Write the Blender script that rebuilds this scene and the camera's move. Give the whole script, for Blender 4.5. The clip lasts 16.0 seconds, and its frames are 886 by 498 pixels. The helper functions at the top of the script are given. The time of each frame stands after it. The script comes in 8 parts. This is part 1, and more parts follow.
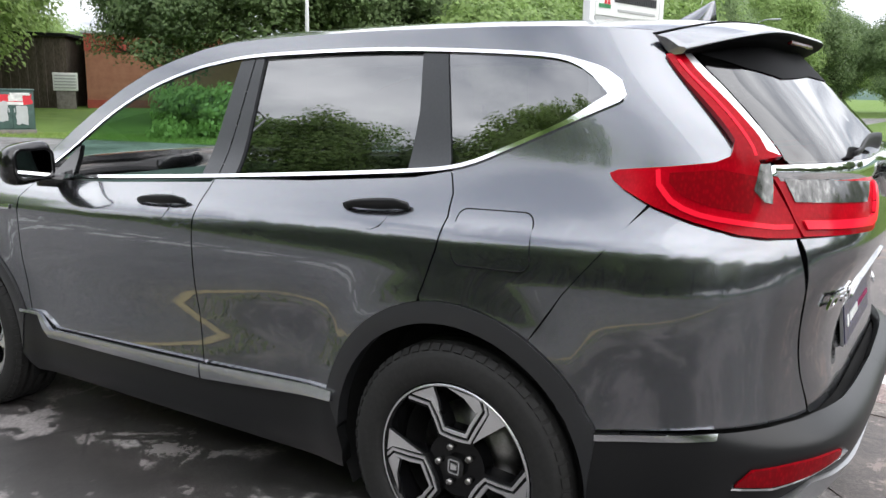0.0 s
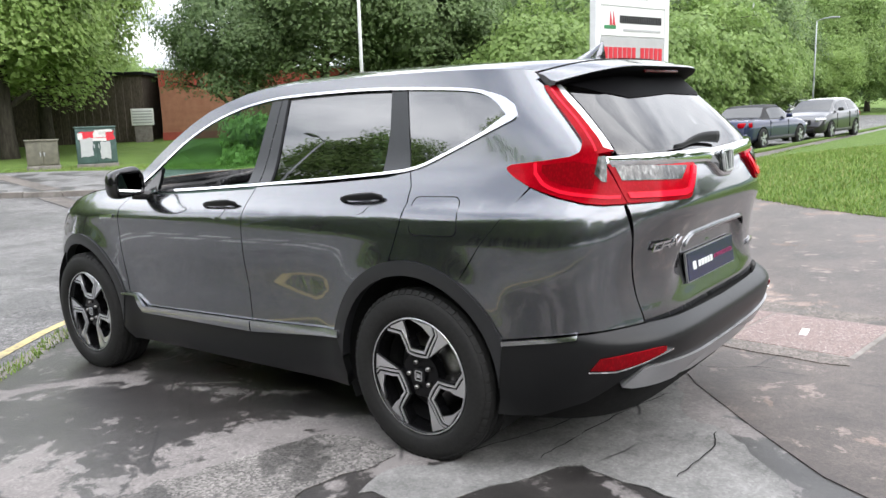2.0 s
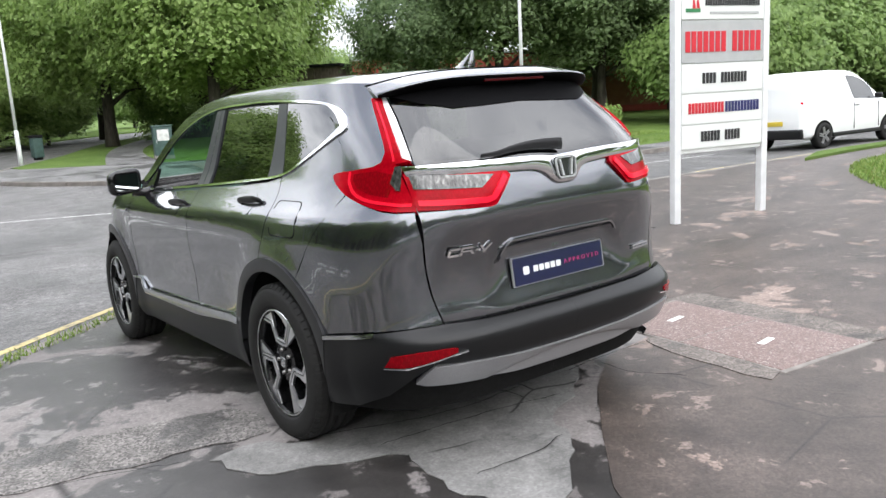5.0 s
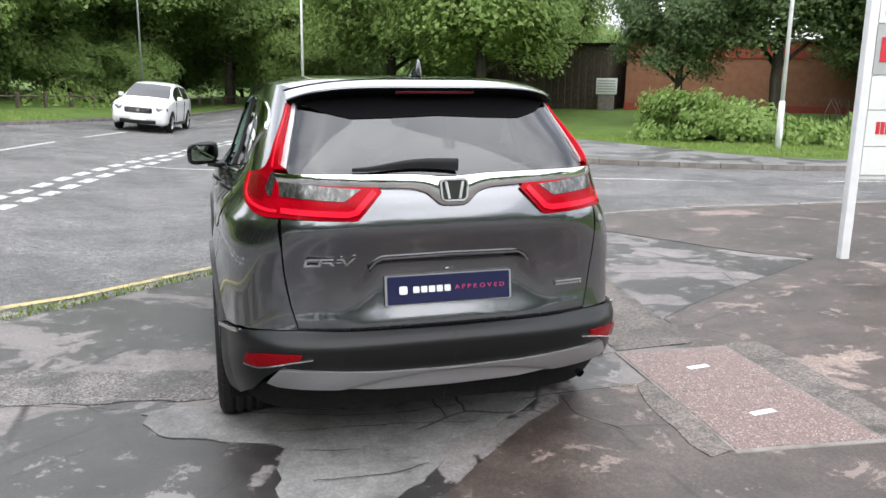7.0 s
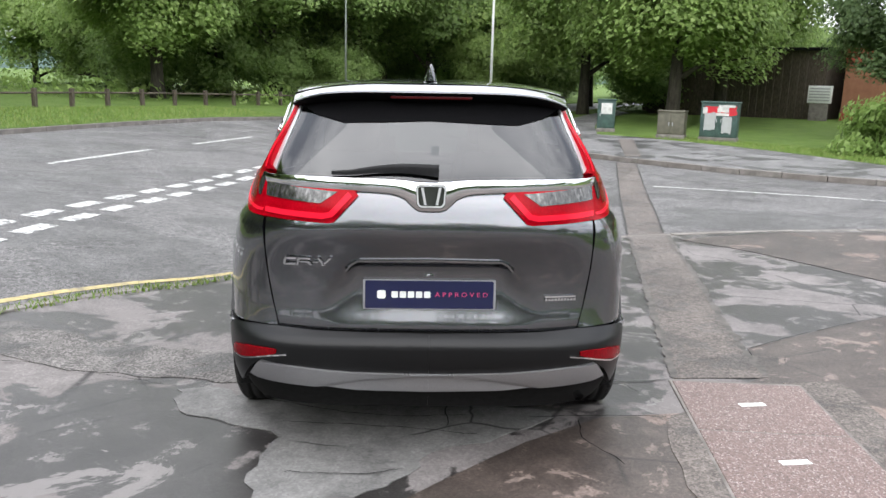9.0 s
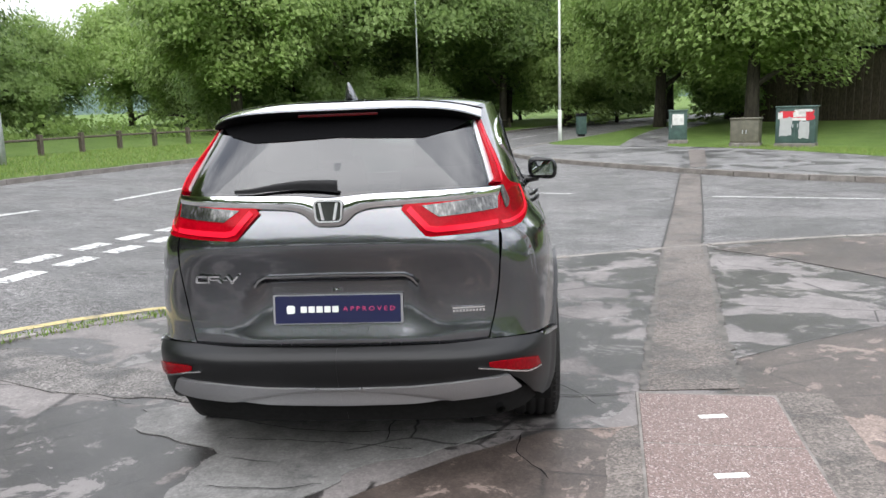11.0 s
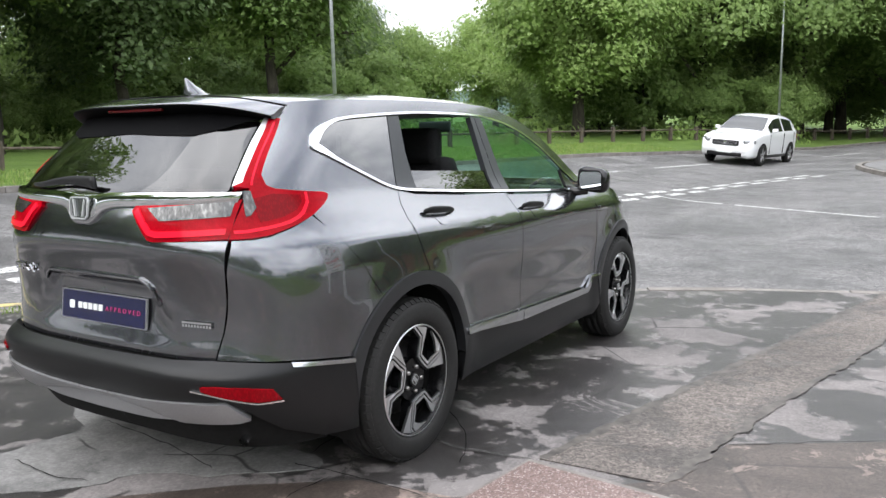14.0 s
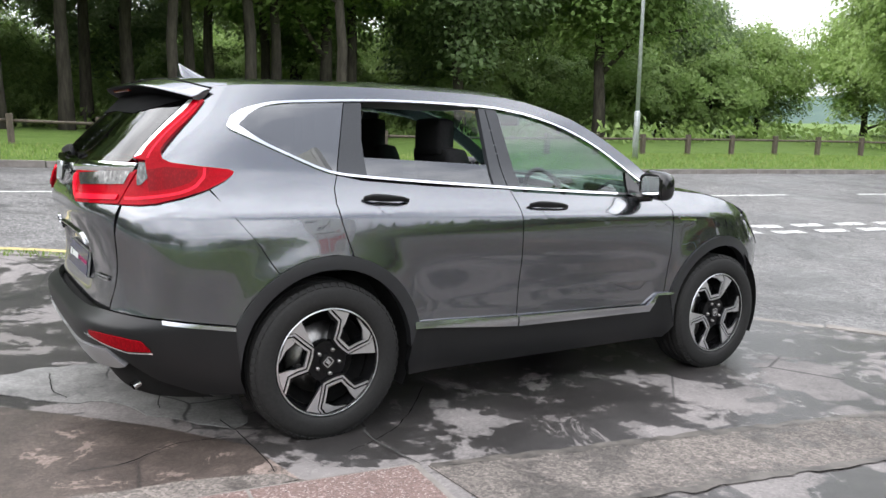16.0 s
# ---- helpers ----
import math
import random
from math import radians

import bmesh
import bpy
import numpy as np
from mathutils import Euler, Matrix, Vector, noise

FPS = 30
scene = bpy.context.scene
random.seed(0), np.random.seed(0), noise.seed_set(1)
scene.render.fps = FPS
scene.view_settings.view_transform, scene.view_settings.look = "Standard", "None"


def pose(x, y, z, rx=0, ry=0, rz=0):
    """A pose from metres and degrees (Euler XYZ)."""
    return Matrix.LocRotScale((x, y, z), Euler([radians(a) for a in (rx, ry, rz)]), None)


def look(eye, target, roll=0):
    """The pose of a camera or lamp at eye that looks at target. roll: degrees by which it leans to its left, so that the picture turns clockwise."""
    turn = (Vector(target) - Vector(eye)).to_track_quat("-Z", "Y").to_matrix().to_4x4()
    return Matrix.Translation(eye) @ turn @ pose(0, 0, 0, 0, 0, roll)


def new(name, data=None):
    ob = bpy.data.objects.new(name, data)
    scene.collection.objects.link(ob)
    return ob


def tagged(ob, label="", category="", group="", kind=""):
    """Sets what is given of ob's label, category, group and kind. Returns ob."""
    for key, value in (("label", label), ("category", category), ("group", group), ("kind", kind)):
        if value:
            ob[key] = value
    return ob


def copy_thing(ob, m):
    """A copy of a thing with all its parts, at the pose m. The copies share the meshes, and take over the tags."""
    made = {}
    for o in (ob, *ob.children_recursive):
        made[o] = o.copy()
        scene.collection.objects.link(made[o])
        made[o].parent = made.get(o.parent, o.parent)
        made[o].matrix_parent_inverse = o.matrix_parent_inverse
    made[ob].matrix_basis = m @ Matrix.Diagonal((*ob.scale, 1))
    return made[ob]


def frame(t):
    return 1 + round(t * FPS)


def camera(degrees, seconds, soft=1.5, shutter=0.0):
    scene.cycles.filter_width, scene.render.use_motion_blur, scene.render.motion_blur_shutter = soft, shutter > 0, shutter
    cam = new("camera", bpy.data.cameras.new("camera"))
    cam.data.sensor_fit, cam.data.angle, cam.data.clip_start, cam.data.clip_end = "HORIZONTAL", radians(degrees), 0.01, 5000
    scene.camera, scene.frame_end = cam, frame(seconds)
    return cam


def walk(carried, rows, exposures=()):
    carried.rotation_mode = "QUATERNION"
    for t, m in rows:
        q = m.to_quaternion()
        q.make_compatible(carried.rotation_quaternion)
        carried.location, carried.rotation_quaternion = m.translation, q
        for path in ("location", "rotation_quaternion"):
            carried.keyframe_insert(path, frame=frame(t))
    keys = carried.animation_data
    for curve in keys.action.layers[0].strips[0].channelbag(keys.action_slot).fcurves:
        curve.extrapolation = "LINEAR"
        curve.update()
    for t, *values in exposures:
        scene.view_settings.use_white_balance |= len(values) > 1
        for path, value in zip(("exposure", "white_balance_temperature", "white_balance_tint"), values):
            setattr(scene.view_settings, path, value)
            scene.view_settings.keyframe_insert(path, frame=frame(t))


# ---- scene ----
cam = camera(58.3, 16.0)
LEVEL = pose(0, 0, 0, -2.1, -0.4, 0)  # the forecourt falls towards the road
PATH = [
    (0, (-2.68, -1.176, 1.38), (-1.05, -0.077, 1.012), -0.7),
    (0.5, (-2.866, -1.485, 1.374), (-1.25, -0.367, 1.002), -2.7),
    (1, (-3.018, -1.771, 1.375), (-1.465, -0.567, 1.002), -3.6),
    (1.5, (-3.225, -1.973, 1.374), (-1.71, -0.713, 1.033), -3.4),
    (2, (-3.285, -2.099, 1.387), (-1.749, -0.859, 1.066), -3.6),
    (2.5, (-3.295, -2.253, 1.383), (-1.754, -1.011, 1.098), -4.2),
    (3, (-3.255, -2.469, 1.377), (-1.736, -1.195, 1.112), -4.6),
    (3.5, (-3.122, -2.592, 1.365), (-1.614, -1.304, 1.109), -5.2),
    (4, (-2.904, -2.741, 1.391), (-1.442, -1.402, 1.129), -4.7),
    (4.5, (-2.645, -3.048, 1.38), (-1.342, -1.563, 1.071), -4.5),
    (4.7, (-2.536, -3.156, 1.382), (-1.291, -1.623, 1.065), -4.7),
    (6.8, (-1.059, -3.927, 1.481), (-0.442, -2.059, 1.122), -0.8),
    (7, (-0.911, -3.954, 1.477), (-0.363, -2.063, 1.122), -0.2),
    (7.5, (-0.554, -4.069, 1.493), (-0.152, -2.147, 1.118), 1.2),
    (8, (-0.319, -4.034, 1.477), (-0.068, -2.08, 1.134), 1.6),
    (8.5, (-0.162, -4.021, 1.481), (-0.012, -2.058, 1.129), 1.4),
    (8.7, (-0.109, -4.032, 1.492), (0.003, -2.067, 1.139), 1.2),
    (10.8, (0.54, -4.083, 1.456), (0.4, -2.109, 1.165), -1.2),
    (11, (0.706, -4.043, 1.444), (0.54, -2.071, 1.153), -2.1),
    (11.5, (1.058, -3.927, 1.443), (0.741, -1.974, 1.15), 0.4),
    (12, (1.396, -3.731, 1.428), (0.915, -1.812, 1.136), -0.3),
    (12.5, (1.761, -3.558, 1.413), (1.153, -1.675, 1.125), -2.4),
    (13, (2.13, -3.416, 1.409), (1.391, -1.579, 1.128), -1.8),
    (13.5, (2.448, -3.121, 1.417), (1.615, -1.323, 1.142), -1.4),
    (14, (2.821, -2.855, 1.384), (1.778, -1.168, 1.123), -0.5),
    (14.5, (3.14, -2.543, 1.359), (1.86, -1.034, 1.067), 0.4),
    (15, (3.486, -2.238, 1.344), (2.081, -0.84, 1.079), 1.0),
    (15.5, (3.867, -1.898, 1.328), (2.308, -0.678, 1.044), 1.5),
    (16, (4.093, -1.496, 1.367), (2.434, -0.413, 1.092), 2.3),
]
walk(cam, [(t, LEVEL @ look(eye, target, roll)) for t, eye, target, roll in PATH], [(0.0, 0.76), (1.5, 0.94), (3.2, 0.94), (4.4, 0.84), (6.8, 0.72), (8.5, 0.66), (12.5, 0.68), (14.0, 0.76), (16.0, 0.88)])

# ---- light ----
world = bpy.data.worlds.new("sky")
scene.world = world
world.use_nodes = True
_n, _l = world.node_tree.nodes, world.node_tree.links
_n.clear()
_out = _n.new("ShaderNodeOutputWorld")
_bg = _n.new("ShaderNodeBackground")
_sky = _n.new("ShaderNodeTexSky")
_sky.sky_type, _sky.sun_disc = "NISHITA", False
SUN_EL, SUN_AZ = 48, 195  # degrees above the horizon, and clockwise from +y
_sky.sun_elevation, _sky.sun_rotation = radians(SUN_EL), radians(SUN_AZ)
_sky.dust_density, _sky.air_density = 3.0, 1.0
# an even, broken layer of cloud over the whole sky
_co = _n.new("ShaderNodeTexCoord")
_sp = _n.new("ShaderNodeSeparateXYZ")
_l.new(_co.outputs["Generated"], _sp.inputs[0])
_mx = _n.new("ShaderNodeMath"); _mx.operation = "MAXIMUM"; _mx.inputs[1].default_value = 0.0
_ad = _n.new("ShaderNodeMath"); _ad.operation = "ADD"; _ad.inputs[1].default_value = 0.12
_l.new(_sp.outputs[2], _mx.inputs[0]); _l.new(_mx.outputs[0], _ad.inputs[0])
_dv = _n.new("ShaderNodeVectorMath"); _dv.operation = "DIVIDE"
_cb = _n.new("ShaderNodeCombineXYZ")
for _k in range(3):
    _l.new(_ad.outputs[0], _cb.inputs[_k])
_l.new(_co.outputs["Generated"], _dv.inputs[0]); _l.new(_cb.outputs[0], _dv.inputs[1])
_ns = _n.new("ShaderNodeTexNoise")
_ns.inputs["Scale"].default_value, _ns.inputs["Detail"].default_value, _ns.inputs["Roughness"].default_value = 1.1, 6.0, 0.55
_l.new(_dv.outputs[0], _ns.inputs["Vector"])
_rp = _n.new("ShaderNodeValToRGB")
_rp.color_ramp.elements[0].position, _rp.color_ramp.elements[0].color = 0.34, (4.6, 4.9, 5.7, 1)
_rp.color_ramp.elements[1].position, _rp.color_ramp.elements[1].color = 0.64, (15.4, 15.6, 16.2, 1)
_l.new(_ns.outputs["Fac"], _rp.inputs[0])
_mix = _n.new("ShaderNodeMix"); _mix.data_type = "RGBA"
_mix.inputs[0].default_value = 0.88
_l.new(_sky.outputs[0], _mix.inputs[6]); _l.new(_rp.outputs[0], _mix.inputs[7])
# overcast: brighter towards the zenith than at the horizon
_zn = _n.new("ShaderNodeMath"); _zn.operation = "MULTIPLY_ADD"; _zn.inputs[1].default_value, _zn.inputs[2].default_value = 0.80, 0.78
_l.new(_mx.outputs[0], _zn.inputs[0])
_zm = _n.new("ShaderNodeVectorMath"); _zm.operation = "SCALE"
_l.new(_mix.outputs[2], _zm.inputs[0]); _l.new(_zn.outputs[0], _zm.inputs[3])
_l.new(_zm.outputs[0], _bg.inputs[0])
_bg.inputs[1].default_value = 0.12
_l.new(_bg.outputs[0], _out.inputs[0])

_sun = bpy.data.lights.new("sun", "SUN")
_sun.energy, _sun.angle, _sun.color = 1.3, radians(85), (1.0, 0.98, 0.955)
sun = new("sun", _sun)
_d = Vector((math.sin(radians(SUN_AZ)) * math.cos(radians(SUN_EL)), math.cos(radians(SUN_AZ)) * math.cos(radians(SUN_EL)), math.sin(radians(SUN_EL))))
sun.matrix_world = look(_d * 50, (0, 0, 0))


# ---- materials ----
class Nodes:
    """A small helper round one material's node tree."""

    def __init__(self, name, rough=0.5, metal=0.0, base=(0.5, 0.5, 0.5), spec=0.5):
        self.m = bpy.data.materials.new(name)
        self.m.use_nodes = True
        self.t = self.m.node_tree
        self.b = self.t.nodes["Principled BSDF"]
        self.b.inputs["Roughness"].default_value = rough
        self.b.inputs["Metallic"].default_value = metal
        self.b.inputs["Base Color"].default_value = (*base, 1)
        self.b.inputs["Specular IOR Level"].default_value = spec

    def put(self, key, value):
        if hasattr(value, "node"):
            self.t.links.new(value, self.b.inputs[key])
        else:
            self.b.inputs[key].default_value = value
        return self

    def coords(self, scale=(1, 1, 1), kind="Object"):
        c = self.t.nodes.new("ShaderNodeTexCoord")
        m = self.t.nodes.new("ShaderNodeMapping")
        m.inputs["Scale"].default_value = scale
        self.t.links.new(c.outputs[kind], m.inputs[0])
        return m.outputs[0]

    def noise(self, scale, detail=4.0, rough=0.55, vec=None, distort=0.0):
        n = self.t.nodes.new("ShaderNodeTexNoise")
        n.inputs["Scale"].default_value, n.inputs["Detail"].default_value = scale, detail
        n.inputs["Roughness"].default_value, n.inputs["Distortion"].default_value = rough, distort
        self.t.links.new(vec or self.coords(), n.inputs["Vector"])
        return n.outputs["Fac"]

    def voronoi(self, scale, feature="F1", vec=None, out="Distance"):
        n = self.t.nodes.new("ShaderNodeTexVoronoi")
        n.feature = feature
        n.inputs["Scale"].default_value = scale
        self.t.links.new(vec or self.coords(), n.inputs["Vector"])
        return n.outputs[out]

    def ramp(self, fac, stops):
        r = self.t.nodes.new("ShaderNodeValToRGB")
        e = r.color_ramp.elements
        while len(e) < len(stops):
            e.new(0.5)
        for k, (p, c) in zip(e, stops):
            k.position = p
            k.color = (*c, 1) if isinstance(c, tuple) else (c, c, c, 1)
        self.t.links.new(fac, r.inputs[0])
        return r.outputs[0]

    def mix(self, fac, a, b, blend="MIX"):
        m = self.t.nodes.new("ShaderNodeMix")
        m.data_type, m.blend_type = "RGBA", blend
        for i, v in ((0, fac), (6, a), (7, b)):
            if hasattr(v, "node"):
                self.t.links.new(v, m.inputs[i])
            elif i == 0:
                m.inputs[0].default_value = v
            else:
                m.inputs[i].default_value = (*v, 1) if isinstance(v, tuple) else (v, v, v, 1)
        return m.outputs[2]

    def bump(self, height, strength=0.3, distance=0.01):
        b = self.t.nodes.new("ShaderNodeBump")
        b.inputs["Strength"].default_value, b.inputs["Distance"].default_value = strength, distance
        self.t.links.new(height, b.inputs["Height"])
        self.t.links.new(b.outputs[0], self.b.inputs["Normal"])
        return self

    def random(self):
        return self.t.nodes.new("ShaderNodeObjectInfo").outputs["Random"]

    def island(self):
        return self.t.nodes.new("ShaderNodeNewGeometry").outputs["Random Per Island"]


def plain(name, base, rough=0.5, metal=0.0, grain=0.12, scale=30.0, spec=0.5, bump=0.0):
    """A surface of one colour with a little fine variation."""
    k = Nodes(name, rough, metal, base, spec)
    dark = tuple(c * (1 - grain) for c in base)
    lite = tuple(min(1, c * (1 + grain)) for c in base)
    f = k.noise(scale, 5)
    k.put("Base Color", k.ramp(f, [(0.3, dark), (0.7, lite)]))
    if bump:
        k.bump(f, bump, 0.004)
    return k.m


# car paint: dark metallic grey under clear lacquer
_k = Nodes("paint_grey_metallic", 0.21, 0.94, (0.104, 0.109, 0.123))
_f = _k.voronoi(2600, out="Color")
_k.put("Base Color", _k.mix(0.3, (0.104, 0.109, 0.123), _k.mix(0.8, _f, (0.100, 0.105, 0.118))))
_k.put("Coat Weight", 1.0).put("Coat Roughness", 0.012).put("Coat IOR", 1.75)
PAINT = _k.m
_k = Nodes("paint_white", 0.3, 0.0, (0.78, 0.79, 0.8)); _k.put("Coat Weight", 1.0).put("Coat Roughness", 0.03); WHITE_PAINT = _k.m
_k = Nodes("paint_blue", 0.35, 0.3, (0.006, 0.012, 0.055)); _k.put("Coat Weight", 1.0).put("Coat Roughness", 0.03); BLUE_PAINT = _k.m
_k = Nodes("paint_black", 0.3, 0.2, (0.012, 0.012, 0.014)); _k.put("Coat Weight", 1.0).put("Coat Roughness", 0.03); BLACK_PAINT = _k.m
CLAD = plain("cladding_plastic", (0.0072, 0.0074, 0.008), 0.37, 0, 0.16, 400, 0.33, 0.04)
ARCH_TRIM = plain("arch_plastic", (0.019, 0.0195, 0.021), 0.36, 0, 0.14, 300, 0.45, 0.03)
PILLAR = plain("satin_pillar_trim", (0.040, 0.042, 0.047), 0.34, 0, 0.10, 120, 0.45)
GLOSS_BLACK = plain("black_gloss_trim", (0.007, 0.007, 0.0075), 0.12, 0, 0.1, 60)
MATTE_BLACK = plain("black_matt_trim", (0.004, 0.004, 0.0045), 0.6, 0, 0.2, 80, 0.03)
BRIGHT_SILVER = plain("bright_silver_trim", (0.62, 0.63, 0.64), 0.32, 0.6, 0.05, 100)
SILL_SILVER = plain("brushed_sill_trim", (0.50, 0.51, 0.53), 0.22, 1.0, 0.10, 140)
SATIN_SILVER = plain("satin_silver_plastic", (0.36, 0.36, 0.37), 0.36, 0.7, 0.08, 200)
CHROME = Nodes("chrome", 0.06, 1.0, (0.82, 0.83, 0.85)).m
MACHINED = plain("machined_alloy", (0.76, 0.77, 0.79), 0.28, 1.0, 0.06, 300)
RIM_BLACK = plain("rim_black", (0.005, 0.005, 0.0055), 0.2, 0.0, 0.15, 80, 0.2)
DISC = plain("brake_disc_steel", (0.30, 0.29, 0.28), 0.35, 1.0, 0.2, 60)
RUBBER = plain("tyre_rubber", (0.014, 0.0137, 0.0133), 0.75, 0, 0.25, 70, 0.3, 0.15)
LINER = plain("wheel_liner", (0.008, 0.008, 0.008), 0.9, 0, 0.3, 40, 0.2)
SEAT = plain("seat_cloth_black", (0.012, 0.012, 0.013), 0.85, 0, 0.3, 120, 0.3, 0.1)
CABIN = plain("cabin_trim_black", (0.010, 0.010, 0.011), 0.6, 0, 0.2, 60, 0.3)


def glass(name, tint, rough=0.0, ior=1.5):
    k = Nodes(name, rough, 0.0, tint)
    k.put("Transmission Weight", 1.0).put("IOR", ior)
    return k.m


def thin_glass(name, tint, f0=0.04, dirt=0.02):
    """A thin pane: clear straight through, tinted, with a mirror gloss that grows at a slant, and a trace of dust."""
    m = bpy.data.materials.new(name)
    m.use_nodes = True
    t = m.node_tree
    t.nodes.clear()
    out, mix, film = t.nodes.new("ShaderNodeOutputMaterial"), t.nodes.new("ShaderNodeMixShader"), t.nodes.new("ShaderNodeMixShader")
    tr, gl, df = t.nodes.new("ShaderNodeBsdfTransparent"), t.nodes.new("ShaderNodeBsdfGlossy"), t.nodes.new("ShaderNodeBsdfDiffuse")
    lw, pw, ma = t.nodes.new("ShaderNodeLayerWeight"), t.nodes.new("ShaderNodeMath"), t.nodes.new("ShaderNodeMath")
    lw.inputs[0].default_value = 0.5
    pw.operation, ma.operation = "POWER", "MULTIPLY_ADD"
    pw.inputs[1].default_value = 4.0
    ma.inputs[1].default_value, ma.inputs[2].default_value = 1 - f0, f0
    tr.inputs[0].default_value = (*tint, 1)
    df.inputs[0].default_value = (0.4, 0.4, 0.38, 1)
    gl.inputs["Roughness"].default_value = 0.008
    film.inputs[0].default_value = dirt
    t.links.new(lw.outputs["Facing"], pw.inputs[0]); t.links.new(pw.outputs[0], ma.inputs[0])
    t.links.new(ma.outputs[0], mix.inputs[0]); t.links.new(film.outputs[0], mix.inputs[1]); t.links.new(gl.outputs[0], mix.inputs[2])
    t.links.new(tr.outputs[0], film.inputs[1]); t.links.new(df.outputs[0], film.inputs[2])
    t.links.new(mix.outputs[0], out.inputs[0])
    return m


PRIVACY = thin_glass("privacy_glass", (0.055, 0.058, 0.06), 0.118, 0.003)
SIDE_GLASS = thin_glass("side_privacy_glass", (0.045, 0.048, 0.05), 0.24, 0.002)
CLEAR = thin_glass("green_tinted_glass", (0.48, 0.78, 0.64), 0.13, 0.005)
MIRROR = Nodes("mirror", 0.02, 1.0, (0.85, 0.87, 0.88)).m
_k = Nodes("red_lens", 0.22, 0.0, (0.5, 0.008, 0.012), 0.05); _f = _k.noise(7, 3, 0.55, _k.coords((1, 1, 2.5))); _g = _k.voronoi(160, vec=_k.coords((1, 1, 0.4)))
_k.put("Base Color", _k.mix(0.16, _k.ramp(_f, [(0.3, (0.25, 0.0005, 0.005)), (0.7, (0.43, 0.001, 0.010))]), _k.ramp(_g, [(0.1, (0.55, 0.008, 0.02)), (0.6, (0.12, 0.001, 0.003))])))
_k.put("Coat Weight", 0.14).put("Coat Roughness", 0.02).put("Coat IOR", 1.45)
RED_LENS = _k.m
_k = Nodes("dark_red_lens", 0.25, 0.0, (0.20, 0.0015, 0.006), 0.1); _g = _k.voronoi(140, vec=_k.coords((1, 1, 0.4)))
_k.put("Base Color", _k.ramp(_g, [(0.1, (0.26, 0.001, 0.006)), (0.6, (0.17, 0.001, 0.004))])).put("Coat Weight", 0.14).put("Coat Roughness", 0.02).put("Coat IOR", 1.45)
DARK_RED = _k.m
DIM_RED = plain("dim_red_lens", (0.06, 0.001, 0.003), 0.2, 0, 0.1, 60, 0.3)
POLISHED = plain("polished_trim", (0.45, 0.46, 0.47), 0.18, 1.0, 0.04, 100)
_k = Nodes("bright_red_tube", 0.2, 0.0, (0.85, 0.012, 0.035), 0.1); _k.put("Coat Weight", 0.15)
RED_TUBE = _k.m
_k = Nodes("clear_lens", 0.16, 0.55, (0.17, 0.17, 0.165)); _f = _k.noise(60, 2, 0.5, _k.coords((1.2, 1.2, 0.5)))
_k.put("Base Color", _k.ramp(_f, [(0.35, (0.05, 0.05, 0.049)), (0.55, (0.09, 0.09, 0.088)), (0.72, (0.19, 0.19, 0.185))])).put("Coat Weight", 0.5)
CLEAR_LENS = _k.m


